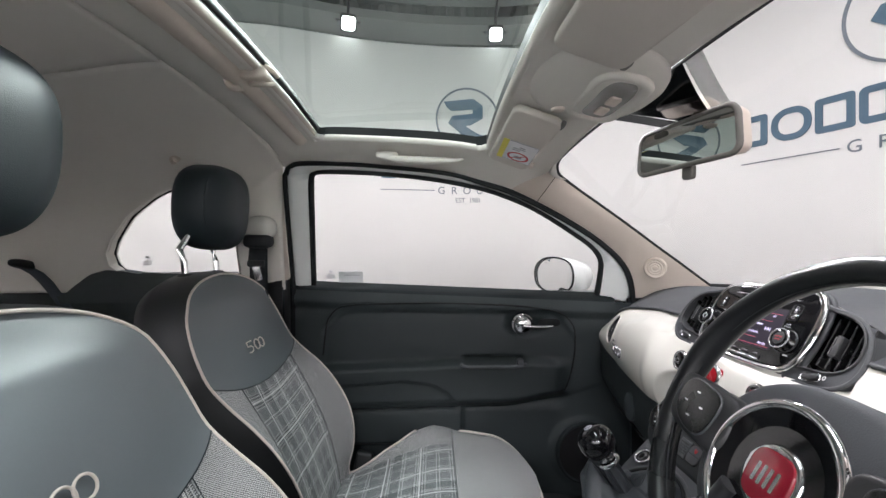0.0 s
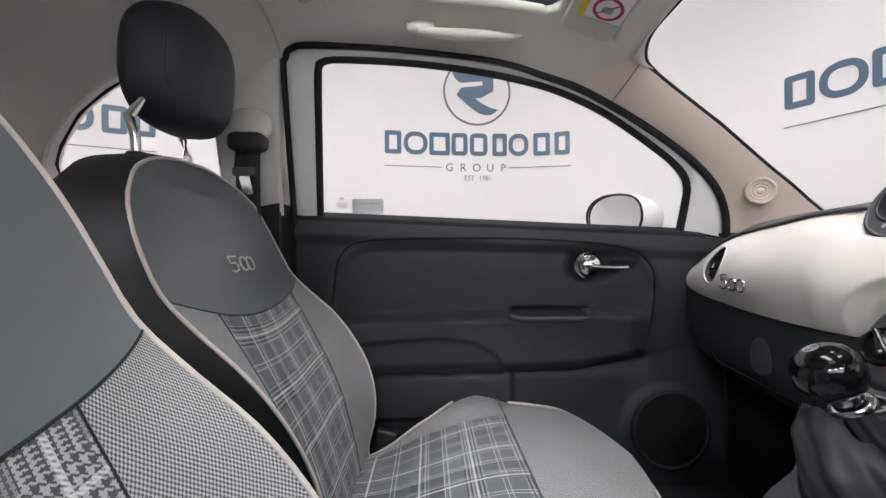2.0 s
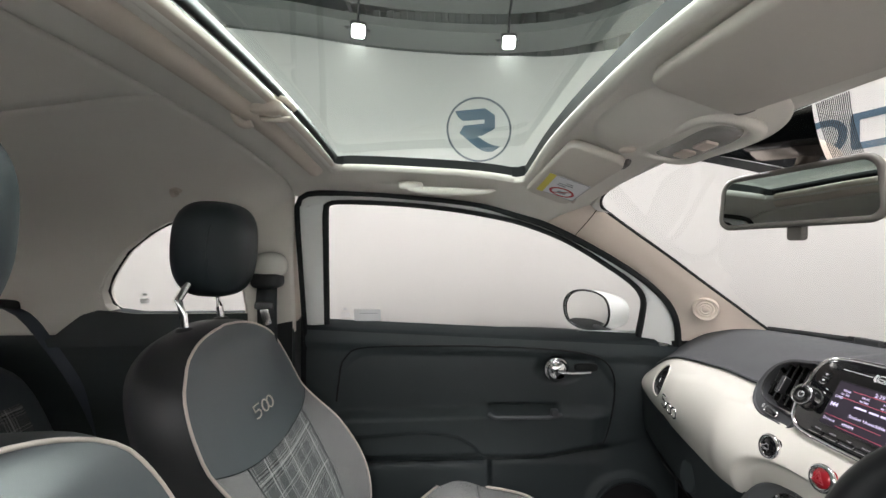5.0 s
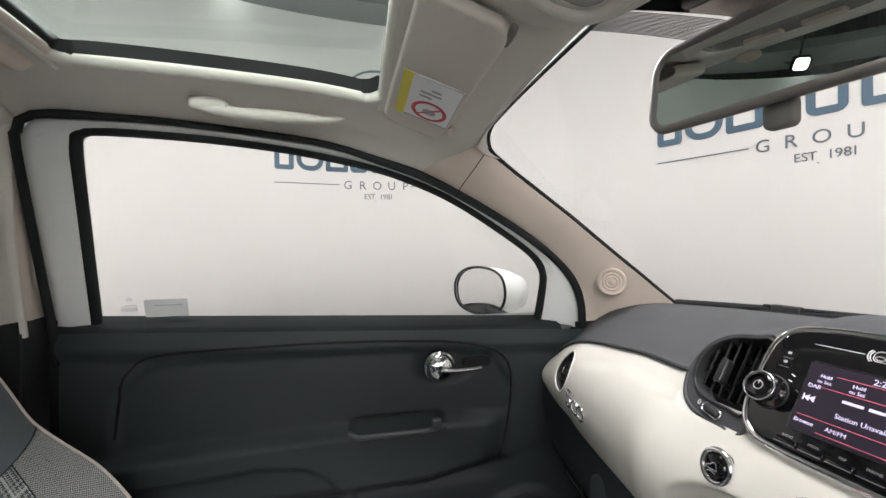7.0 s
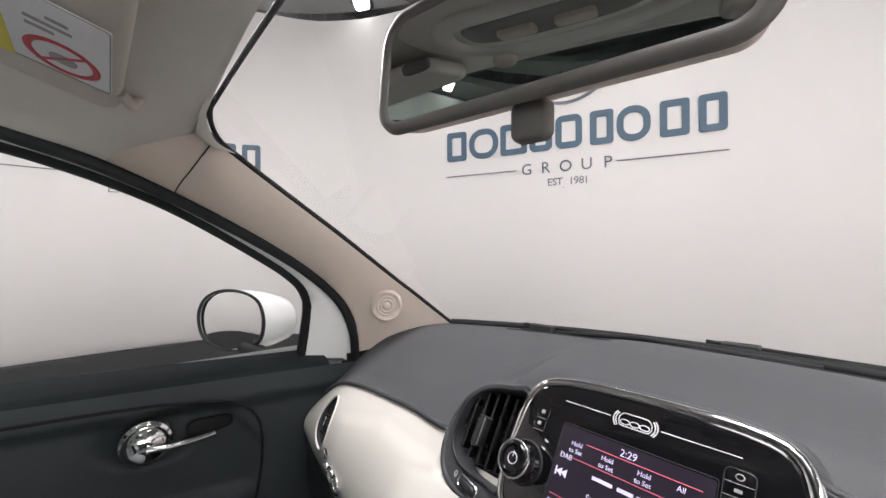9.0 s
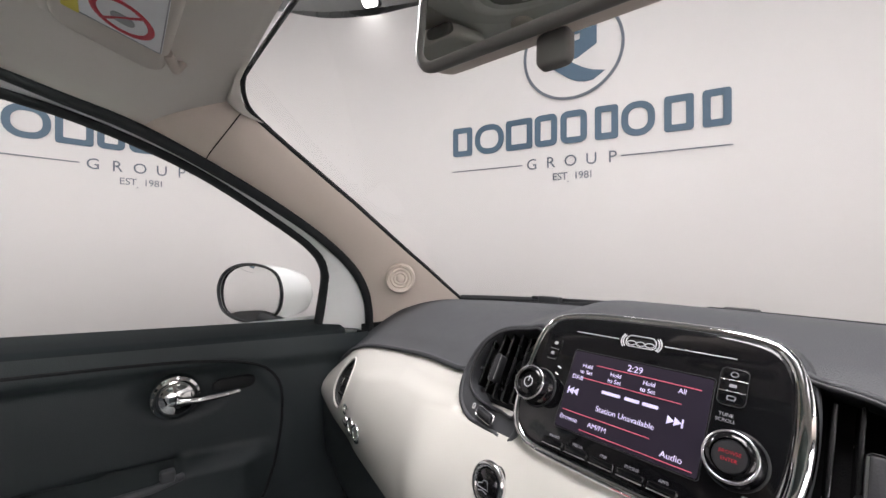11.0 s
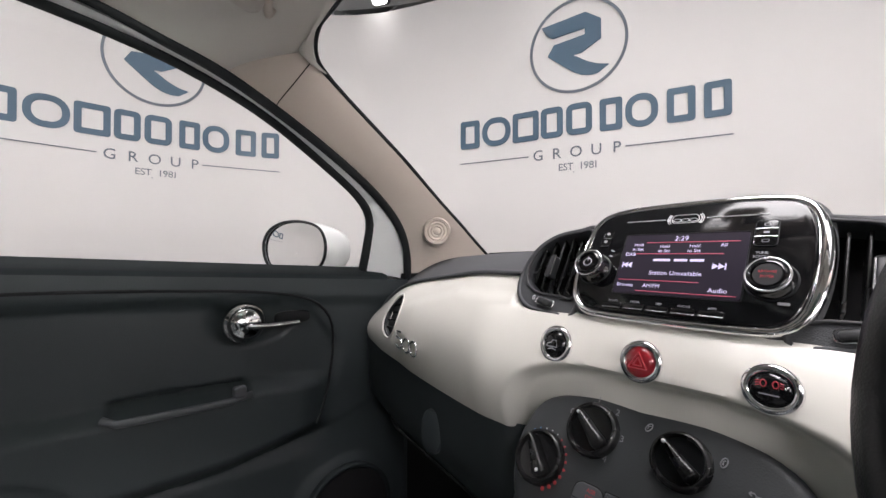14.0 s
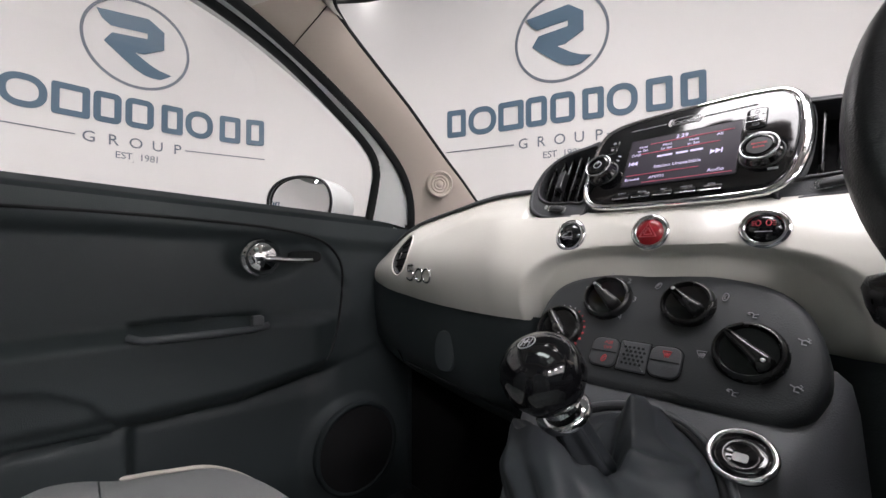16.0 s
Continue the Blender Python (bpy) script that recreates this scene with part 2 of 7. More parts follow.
def finish(bm, name, mat, smooth=True, angle=62):
    bmesh.ops.recalc_face_normals(bm, faces=bm.faces[:]) if len(bm.faces) < 60000 else None
    me = bpy.data.meshes.new(name)
    bm.to_mesh(me)
    bm.free()
    me.materials.append(mat)
    if smooth:
        me.shade_smooth()
        me.set_sharp_from_angle(angle=radians(angle))
    return me


def part(name, bm, mat, parent=None, label="", smooth=True, angle=62):
    """Links a bmesh as one mesh object under a thing or a part; with no parent it is a thing of its own."""
    ob = new(name, finish(bm, name, mat, smooth, angle))
    if parent is not None:
        ob.parent = parent
    if label:
        ob["label"] = label
    return ob


def thing(name, at, label, category, group="", kind=""):
    e = new(name)
    e.empty_display_size = 0.05
    e.location = at
    return tagged(e, label, category, group, kind)


def grid(fn, us, vs, uvfn=None):
    """A sheet of fn(u, v) over two lists of values."""
    bm = bmesh.new()
    rows = [[bm.verts.new(fn(u, v)) for v in vs] for u in us]
    lay = bm.loops.layers.uv.new("UVMap") if uvfn else None
    for i in range(len(us) - 1):
        for j in range(len(vs) - 1):
            f = bm.faces.new((rows[i][j], rows[i + 1][j], rows[i + 1][j + 1], rows[i][j + 1]))
            if uvfn:
                for lp, (a, c) in zip(f.loops, ((i, j), (i + 1, j), (i + 1, j + 1), (i, j + 1))):
                    lp[lay].uv = uvfn(us[a], vs[c])
    return bm


def loft(loops, closed=False, cap=False):
    """Skin through point loops of equal length."""
    bm = bmesh.new()
    rows = [[bm.verts.new(p) for p in lp] for lp in loops]
    n = len(rows[0])
    for a, b in zip(rows, rows[1:]):
        for j in range(n if closed else n - 1):
            k = (j + 1) % n
            bm.faces.new((a[j], a[k], b[k], b[j]))
    if cap:
        bm.faces.new(rows[0][::-1])
        bm.faces.new(rows[-1])
    return bm


def lin(a, b, n):
    return [a + (b - a) * i / (n - 1) for i in range(n)]


def spline(pts, n, closed=False):
    """n points evenly spaced along a smooth curve through pts."""
    p = np.array(pts, float)
    m = len(p)
    out = []
    segs = m if closed else m - 1
    for i in range(segs):
        if closed:
            a, b, c, d = p[(i - 1) % m], p[i], p[(i + 1) % m], p[(i + 2) % m]
        else:
            a, b, c, d = p[max(i - 1, 0)], p[i], p[i + 1], p[min(i + 2, m - 1)]
        for t in np.linspace(0, 1, 24, endpoint=False):
            out.append(0.5 * (2 * b + (c - a) * t + (2 * a - 5 * b + 4 * c - d) * t * t + (3 * b - a - 3 * c + d) * t ** 3))
    out.append(p[0] if closed else p[-1])
    out = np.array(out)
    s = np.concatenate([[0], np.cumsum(np.linalg.norm(np.diff(out, axis=0), axis=1))])
    q = np.linspace(0, s[-1], n + 1)[:-1] if closed else np.linspace(0, s[-1], n)
    return [tuple(np.interp(q, s, out[:, k])[i] for k in range(p.shape[1])) for i in range(n)]


def tube(pts, r, sides=8, closed=False, flat=1.0, up=(0, 0, 1), bm=None):
    """A round (or flattened) bar along points; r: one radius or one for each point."""
    bm = bm or bmesh.new()
    P = [Vector(p) for p in pts]
    n = len(P)
    rr = r if isinstance(r, (list, tuple)) else [r] * n
    rows = []
    for i, p in enumerate(P):
        d = (P[(i + 1) % n] - P[i - 1]) if closed else (P[min(i + 1, n - 1)] - P[max(i - 1, 0)])
        d.normalize()
        a = d.cross(Vector(up))
        if a.length < 1e-4:
            a = d.cross(Vector((1, 0, 0)))
        a.normalize()
        b = a.cross(d)
        rows.append([bm.verts.new(p + rr[i] * (math.cos(q) * a + flat * math.sin(q) * b)) for q in [2 * math.pi * k / sides for k in range(sides)]])
    for i in range(n if closed else n - 1):
        A, B = rows[i], rows[(i + 1) % n]
        for k in range(sides):
            bm.faces.new((A[k], A[(k + 1) % sides], B[(k + 1) % sides], B[k]))
    if not closed:
        bm.faces.new(rows[0][::-1])
        bm.faces.new(rows[-1])
    return bm


def lathe(profile, m=Matrix(), seg=32, sx=1.0, sy=1.0, bm=None):
    """Turns (radius, height) pairs round the local z axis, and lays the result at the pose m."""
    bm = bm or bmesh.new()
    rows = []
    for r, h in profile:
        rows.append([bm.verts.new(m @ Vector((sx * max(r, 1e-5) * math.cos(2 * math.pi * k / seg), sy * max(r, 1e-5) * math.sin(2 * math.pi * k / seg), h))) for k in range(seg)])
    for a, b in zip(rows, rows[1:]):
        for k in range(seg):
            bm.faces.new((a[k], a[(k + 1) % seg], b[(k + 1) % seg], b[k]))
    bm.faces.new(rows[0][::-1])
    bm.faces.new(rows[-1])
    return bm


def prism(outline, depth, m=Matrix(), bevel=0.0, bm=None):
    """An outline in the local xy plane, from z = 0 up to depth, with its upper edge rounded."""
    bm = bm or bmesh.new()
    o = [Vector((x, y)) for x, y in outline]
    n = len(o)
    area = sum(o[i].x * o[(i + 1) % n].y - o[(i + 1) % n].x * o[i].y for i in range(n))
    if area < 0:
        o.reverse()
    nor = []
    for i in range(n):
        t = (o[(i + 1) % n] - o[i - 1]).normalized()
        nor.append(Vector((t.y, -t.x)))
    steps = [(0.0, 0.0)]
    if bevel > 0:
        steps += [(depth - bevel + bevel * math.sin(a), -bevel * (1 - math.cos(a))) for a in (0, math.pi / 6, math.pi / 3, math.pi / 2)]
    else:
        steps += [(depth, 0.0)]
    rows = [[bm.verts.new(m @ Vector((*(p + q * off), h))) for p, q in zip(o, nor)] for h, off in steps]
    for a, b in zip(rows, rows[1:]):
        for k in range(n):
            bm.faces.new((a[k], a[(k + 1) % n], b[(k + 1) % n], b[k]))
    bm.faces.new(rows[0][::-1])
    bm.faces.new(rows[-1])
    return bm


def rrect(w, h, r, n=6, cx=0.0, cy=0.0):
    """A rounded rectangle's outline."""
    r = min(r, w / 2 - 1e-4, h / 2 - 1e-4)
    out = []
    for qx, qy, a0 in ((1, 1, 0), (-1, 1, 90), (-1, -1, 180), (1, -1, 270)):
        for i in range(n + 1):
            a = radians(a0 + 90 * i / n)
            out.append((cx + qx * (w / 2 - r) + r * math.cos(a), cy + qy * (h / 2 - r) + r * math.sin(a)))
    return out


def oval(rx, ry, n=40, cx=0.0, cy=0.0, power=2.0):
    out = []
    for k in range(n):
        a = 2 * math.pi * k / n
        c, s_ = math.cos(a), math.sin(a)
        out.append((cx + rx * math.copysign(abs(c) ** (2 / power), c), cy + ry * math.copysign(abs(s_) ** (2 / power), s_)))
    return out


def ring_plate(outer, inner, depth, m=Matrix(), bm=None):
    """A flat frame between two outlines of equal length."""
    bm = bm or bmesh.new()
    n = len(outer)
    rows = [[bm.verts.new(m @ Vector((x, y, z))) for x, y in lp] for lp, z in ((outer, 0), (outer, depth), (inner, depth), (inner, 0))]
    for i in range(4):
        a, b = rows[i], rows[(i + 1) % 4]
        for k in range(n):
            bm.faces.new((a[k], a[(k + 1) % n], b[(k + 1) % n], b[k]))
    return bm


def loop_bar(outline, r, m=Matrix(), lift=0.0, sides=8, flat=1.0, bm=None):
    """A bar along a closed outline in the local xy plane."""
    pts = [m @ Vector((x, y, lift)) for x, y in outline]
    return tube(pts, r, sides, True, flat, m.to_3x3() @ Vector((0, 0, 1)), bm)


def superball(rx, ry, rz, m=Matrix(), e1=0.8, e2=0.8, nu=36, nv=20, bm=None, warp=None):
    """A soft cushion-like body."""
    bm = bm or bmesh.new()

    def pw(v, e):
        return math.copysign(abs(v) ** e, v)
    rows = []
    for j in range(nv + 1):
        b = -math.pi / 2 + math.pi * j / nv
        row = []
        for i in range(nu):
            a = 2 * math.pi * i / nu
            p = Vector((rx * pw(math.cos(b), e1) * pw(math.cos(a), e2), ry * pw(math.cos(b), e1) * pw(math.sin(a), e2), rz * pw(math.sin(b), e1)))
            row.append(bm.verts.new(m @ (warp(p) if warp else p)))
        rows.append(row)
    for a, b in zip(rows, rows[1:]):
        for k in range(nu):
            bm.faces.new((a[k], a[(k + 1) % nu], b[(k + 1) % nu], b[k]))
    bmesh.ops.remove_doubles(bm, verts=bm.verts[:], dist=1e-6)
    return bm


def holed(fn, us, vs, key, outline):
    """A sheet like grid(), left open inside an outline; key gives a point's two coordinates in the outline's plane."""
    o = np.array(outline)

    def inside(x, y):
        c = False
        for (x1, y1), (x2, y2) in zip(o, np.roll(o, -1, 0)):
            if (y1 > y) != (y2 > y) and x < (x2 - x1) * (y - y1) / (y2 - y1) + x1:
                c = not c
        return c
    bm = bmesh.new()
    P = [[Vector(fn(u, v)) for v in vs] for u in us]
    K = [[key(p) for p in row] for row in P]
    I = [[k is not None and inside(*k) for k in row] for row in K]
    ia, ib = key.axes
    lo, hi = o.min(0) - 0.04, o.max(0) + 0.04
    dense = np.array(spline(outline, 400, True))
    V = [[None] * len(vs) for _ in us]
    nu, nv = len(us), len(vs)
    for i in range(nu):
        for j in range(nv):
            p = P[i][j]
            if I[i][j]:
                near = [(a, b) for a in (i - 1, i, i + 1) for b in (j - 1, j, j + 1) if 0 <= a < nu and 0 <= b < nv and not I[a][b]]
                if not near:
                    continue
                d = dense - np.array(K[i][j])
                q = dense[np.argmin((d ** 2).sum(1))]
                p = p.copy()
                p[ia], p[ib] = q
            V[i][j] = bm.verts.new(p)
    for i in range(nu - 1):
        for j in range(nv - 1):
            cs = ((i, j), (i + 1, j), (i + 1, j + 1), (i, j + 1))
            if all(I[a][b] for a, b in cs):
                continue
            f = [V[a][b] for a, b in cs if V[a][b] is not None]
            if len(f) >= 3:
                bm.faces.new(f)
    loose = [v for v in bm.verts if not v.link_faces]
    bmesh.ops.delete(bm, geom=loose, context="VERTS")
    return bm


def plane_key(a, b, test=None):
    def key(p):
        return (p[a], p[b]) if (test is None or test(p)) else None
    key.axes = (a, b)
    return key


def frame_on(origin, ex, ey):
    """A pose with its local x along ex and local y near ey."""
    x = Vector(ex).normalized()
    z = x.cross(Vector(ey)).normalized()
    y = z.cross(x)
    m = Matrix.Identity(4)
    for i in range(3):
        m[i][0], m[i][1], m[i][2], m[i][3] = x[i], y[i], z[i], origin[i]
    return m


def letters(text, size, m, depth=0.0006, mat=None, parent=None, name="writing", align="CENTER", spacing=1.0, bend=None, label=""):
    """Raised lettering in Blender's own font, as a mesh."""
    c = bpy.data.curves.new(name, "FONT")
    c.body, c.size, c.extrude, c.align_x, c.align_y, c.space_character = text, size, depth, align, "CENTER", spacing
    c.resolution_u = 3
    o = bpy.data.objects.new(name, c)
    scene.collection.objects.link(o)
    me = bpy.data.meshes.new_from_object(o.evaluated_get(bpy.context.evaluated_depsgraph_get()))
    bpy.data.objects.remove(o)
    bm = bmesh.new()
    bm.from_mesh(me)
    bpy.data.meshes.remove(me)
    for v in bm.verts:
        v.co = bend(v.co) if bend else m @ v.co
    return part(name, bm, mat, parent, label, smooth=False)


def solid(ob, thickness, offset=0.0):
    s = ob.modifiers.new("thickness", "SOLIDIFY")
    s.thickness, s.offset = thickness, offset
    return ob


def facing(origin, normal, up=(0, 0, 1)):
    """A pose whose local z looks along normal, with local y near up."""
    z = Vector(normal).normalized()
    x = Vector(up).cross(z).normalized()
    return frame_on(origin, x, z.cross(x))


def sm(a, b, x):
    t = min(1.0, max(0.0, (x - a) / (b - a)))
    return t * t * (3 - 2 * t)


def itp(x, xs, ys):
    return float(np.interp(x, xs, ys))


def soft_itp(x, xs, ys, reach):
    """Like itp, with its corners rounded over a reach to either side."""
    e = max(0.0, min(reach, x - xs[0], xs[-1] - x))
    return sum(itp(x + e * q / 4, xs, ys) for q in range(-4, 5)) / 9

# ---- showroom ----
ROOM = spline([(-4.3, 1.7), (-2.3, 2.88), (-1.3, 3.17), (-0.5, 3.41), (0.4, 3.52), (1.15, 3.46), (1.68, 3.08), (2.27, 2.2), (2.6, 1.41), (2.95, 0.6), (3.25, -0.6), (3.0, -2.2), (1.6, -3.9), (-0.8, -4.5), (-3.2, -3.9), (-4.8, -2.2), (-5.1, 0.1)], 360, True)
ROOM_A = np.array(ROOM + ROOM[:1])
ROOM_S = np.concatenate([[0], np.cumsum(np.linalg.norm(np.diff(ROOM_A, axis=0), axis=1))])
RIM = 3.16


def rim_z(x, y):
    """The wall's top edge dips a little round the front corner."""
    return float(np.interp(x, (0.8, 1.4, 1.65, 1.9, 2.2, 2.6), (RIM, 3.11, 3.05, 3.02, 3.035, 3.06))) if y > 0 else (RIM if x < 1 else 3.06)


def wall_at(s, off=0.0):
    """A place on the wall's plan, s metres along it, off metres in front of it."""
    s = s % ROOM_S[-1]
    x, y = np.interp(s, ROOM_S, ROOM_A[:, 0]), np.interp(s, ROOM_S, ROOM_A[:, 1])
    x2, y2 = np.interp((s + 0.05) % ROOM_S[-1], ROOM_S, ROOM_A[:, 0]), np.interp((s + 0.05) % ROOM_S[-1], ROOM_S, ROOM_A[:, 1])
    t = Vector((x2 - x, y2 - y)).normalized()
    return Vector((x + t.y * off, y - t.x * off))


def wall_s(x, y):
    return float(ROOM_S[np.argmin(((ROOM_A - np.array([x, y])) ** 2).sum(1))])


bm = bmesh.new()
for k in range(360):
    (x1, y1), (x2, y2) = ROOM_A[k], ROOM_A[k + 1]
    bm.faces.new([bm.verts.new(p) for p in ((x1, y1, 0), (x2, y2, 0), (x2, y2, rim_z(x2, y2)), (x1, y1, rim_z(x1, y1)))])
bmesh.ops.remove_doubles(bm, verts=bm.verts[:], dist=1e-4)
wall = part("wall_showroom", bm, WALL)
solid(wall, 0.10, 1.0)
tagged(wall, "white curved showroom wall with blue company signs", "wall", kind="structure")
floor_o = part("floor_showroom", prism([(9 * math.cos(a), 9 * math.sin(a)) for a in lin(0, 2 * math.pi * 0.98, 48)], 0.1, pose(-0.5, 0, -0.1)), FLOOR_GREY, smooth=False)
tagged(floor_o, "smooth grey showroom floor under the car", "floor", kind="structure")

# the hall behind and above the white wall
bm = bmesh.new()
hall = [(-9, -9), (8, -9), (8, 8), (-9, 8)]
for (ax, ay), (bx, by) in zip(hall, hall[1:] + hall[:1]):
    n = 60
    row = []
    tx, ty = (bx - ax) / n, (by - ay) / n
    ln = math.hypot(tx, ty)
    for i in range(n):
        for q, o in ((0, 0.0), (0.45, 0.0), (0.5, 0.05), (0.95, 0.05)):
            row.append((ax + tx * (i + q) - ty / ln * o, ay + ty * (i + q) + tx / ln * o))
    row.append((bx, by))
    for p, q in zip(row, row[1:]):
        bm.faces.new([bm.verts.new(v) for v in ((*p, 0), (*q, 0), (*q, 6.2), (*p, 6.2))])
tagged(part("wall_hall", bm, CLADDING, smooth=False), "dark corrugated metal cladding of the hall", "wall", kind="structure")
bm = prism(hall, 0.1, pose(0, 0, 6.2))
tagged(part("ceiling_hall", bm, CLADDING, smooth=False), "dark metal hall ceiling", "ceiling", kind="structure")
for i, (z, off) in enumerate(((3.72, -0.75), (4.5, -1.3))):
    p = [(*wall_at(s, off), z) for s in lin(0, ROOM_S[-1], 181)[:-1]]
    beam = part("hall_beam", tube(p, 0.13, 4, True, 1.3), BEAM, smooth=False)
    tagged(beam, "dark steel beam running round behind the wall", "beam", kind="structure")
for i, x in enumerate((-4.5, -1.5, 1.5, 4.5)):
    roof_beam = part("roof_beam", tube([(x, -8.8, 5.7), (x, 7.8, 5.7)], 0.16, 4, False, 1.5), BEAM, smooth=False)
    tagged(roof_beam, "dark steel roof beam of the hall", "beam", "hall roof beams", kind="structure")


def wall_lamp():
    lamp = thing("flood_lamp", (0, 0, 0), "square white LED flood lamp above the showroom wall", "lamp", "wall lamps")
    part("housing", prism(rrect(0.15, 0.15, 0.02), 0.05, pose(0, 0, 0), 0.01), DARK_PLASTIC, lamp)
    part("panel", prism(rrect(0.125, 0.125, 0.03), 0.004, pose(0, 0, 0.0505)), LAMP_GLOW, lamp, "glowing white LED panel", smooth=False)
    part("bracket", tube([(-0.1, 0, 0.02), (-0.12, 0, -0.03), (0.12, 0, -0.03), (0.1, 0, 0.02)], 0.006, 6), DARK_PLASTIC, lamp)
    part("stalk", tube([(0, 0, -0.03), (0, -0.2, -0.09), (0, -0.42, -0.02)], 0.012, 6), DARK_PLASTIC, lamp)
    return lamp


LAMP = wall_lamp()
LAMP_S = [wall_s(0.69, 3.5) + k * 1.47 for k in range(-9, 9)]
first = True
for s in LAMP_S:
    p = wall_at(s, 0.02)
    q = wall_at(s, 0.6)
    lz = rim_z(p.x, p.y) + 0.14
    m = look((p.x, p.y, lz), (q.x, q.y, lz - 0.55))
    m = m @ pose(0, 0, 0, 180, 0, 0)
    if first:
        LAMP.matrix_basis = m
        first = False
    else:
        copy_thing(LAMP, m)

# dark plinth along the foot of the wall
PL = [wall_at(s, 0.0) for s in lin(0, ROOM_S[-1], 241)[:-1]]
PI = [wall_at(s, 0.03) for s in lin(0, ROOM_S[-1], 241)[:-1]]
rows = [[(p.x, p.y, 0.0) for p in PI], [(p.x, p.y, 0.472) for p in PI], [(p.x, p.y, 0.478) for p in PL]]
plinth = part("plinth", loft([r + r[:1] for r in rows]), DARK_PLASTIC)
tagged(plinth, "dark plinth along the foot of the white wall", "plinth", kind="structure")

# signs on the wall
SIGN_LETTERS = ((0, 0.165, 0.0), (0.175, 0.235, 0.9), (0.415, 0.205, 0.0), (0.625, 0.165, 0.2), (0.80, 0.18, 0.3), (1.015, 0.15, 0.0), (1.17, 0.2, 0.8), (1.405, 0.165, 0.0), (1.60, 0.15, 0.0))


def sign(sc):
    """One company sign: ring mark, blue word shown as plain hollow blocks, rules and the small lines of writing."""
    c = wall_at(sc)
    sg = thing("wall_sign", (c.x, c.y, 1.9), "blue and grey company sign painted on the white wall", "sign", "signs on the wall")
    inv = sg.matrix_basis.inverted() if False else Matrix.Translation((-c.x, -c.y, -1.9))

    def put(u, z, off):
        p = wall_at(sc + u, off)
        return inv @ Vector((p.x, p.y, z))

    def flat(outer, inner, off0, off1, mat, name):
        bm = bmesh.new()
        n = len(outer)
        if inner is None:
            top = [bm.verts.new(put(u, z, off1)) for u, z in outer]
            bot = [bm.verts.new(put(u, z, off0)) for u, z in outer]
            bm.faces.new(top)
            for k in range(n):
                bm.faces.new((top[k], top[(k + 1) % n], bot[(k + 1) % n], bot[k]))
        else:
            rows = [[bm.verts.new(put(u, z, o)) for u, z in lp] for lp, o in ((outer, off0), (outer, off1), (inner, off1), (inner, off0))]
            for a, b in zip(rows, rows[1:]):
                for k in range(n):
                    bm.faces.new((a[k], a[(k + 1) % n], b[(k + 1) % n], b[k]))
        return part(name, bm, mat, sg, smooth=False)
    st = 0.04
    for x0, w, rd in SIGN_LETTERS:
        u = -0.875 + x0 + w / 2
        r = 0.02 + rd * 0.085
        flat(rrect(w - 0.012, 0.212, r, 6, u, 1.922), rrect(w - 0.012 - 2 * st, 0.212 - 2 * st, max(r - st, 0.006), 6, u, 1.922), 0.001, 0.008, LOGO_BLUE, "sign_block")
    flat(oval(0.322, 0.322, 72, 0, 2.425), oval(0.304, 0.304, 72, 0, 2.425), 0.001, 0.008, LOGO_GREY, "sign_ring")
    flat([(-0.236, 2.599), (0.060, 2.635), (0.158, 2.567), (0.158, 2.436), (0.034, 2.365), (-0.021, 2.361), (0.069, 2.300), (0.135, 2.270), (0.206, 2.255), (0.138, 2.207), (0.085, 2.204), (0.034, 2.215), (-0.020, 2.245), (-0.086, 2.297), (-0.194, 2.388), (-0.151, 2.458), (0.055, 2.484), (0.055, 2.526), (-0.158, 2.506), (-0.206, 2.543)], None, 0.001, 0.008, LOGO_BLUE, "sign_mark")
    for u0, u1 in ((-0.875, -0.335), (0.30, 0.875)):
        flat([(u0, 1.700), (u1, 1.700), (u1, 1.707), (u0, 1.707)], None, 0.001, 0.006, LOGO_GREY, "sign_rule")
    for u, ch in zip((-0.265, -0.135, -0.005, 0.125, 0.25), "GROUP"):
        letters(ch, 0.105, Matrix(), 0.002, LOGO_GREY, sg, "letter", bend=lambda p: put(p.x + u, 1.70 + p.y, 0.004 + p.z))
    for u, ch in zip((-0.108, -0.076, -0.043, -0.020, 0.030, 0.061, 0.094, 0.122), "EST.1981"):
        letters(ch, 0.068, Matrix(), 0.002, LOGO_GREY, sg, "letter", bend=lambda p: put(p.x + u, (1.602 if ch != "." else 1.582) + p.y, 0.004 + p.z))
    return sg


S_SIDE, S_FRONT = wall_s(0.385, 3.52), wall_s(2.60, 1.41)
for sc in (wall_s(-2.16, 2.93) - 0.875, S_SIDE, S_FRONT, S_FRONT + 3.3, S_FRONT + 6.6, S_FRONT + 9.9, S_FRONT + 13.2):
    sign(sc)

# ---- car shell ----


def yg(z):
    """The leaning plane of the side glass."""
    return 0.65 - 0.28 * (z - 1.0)


GLASS_LINE = [(-0.322, 1.0), (-0.312, 1.18), (-0.303, 1.318), (-0.292, 1.338), (-0.265, 1.346), (-0.12, 1.342), (0.018, 1.330), (0.14, 1.311), (0.24, 1.287), (0.357, 1.241), (0.485, 1.167), (0.553, 1.119), (0.581, 1.079), (0.584, 1.03), (0.580, 0.955)]
SEAL_LINE = [(-0.388, 0.30), (-0.386, 0.86), (-0.380, 1.285), (-0.373, 1.322), (-0.352, 1.350), (-0.316, 1.361), (-0.22, 1.360), (-0.119, 1.355), (0.088, 1.335), (0.2, 1.307), (0.3, 1.275), (0.45, 1.202), (0.578, 1.123), (0.655, 1.046), (0.686, 0.95), (0.694, 0.80), (0.69, 0.30)]
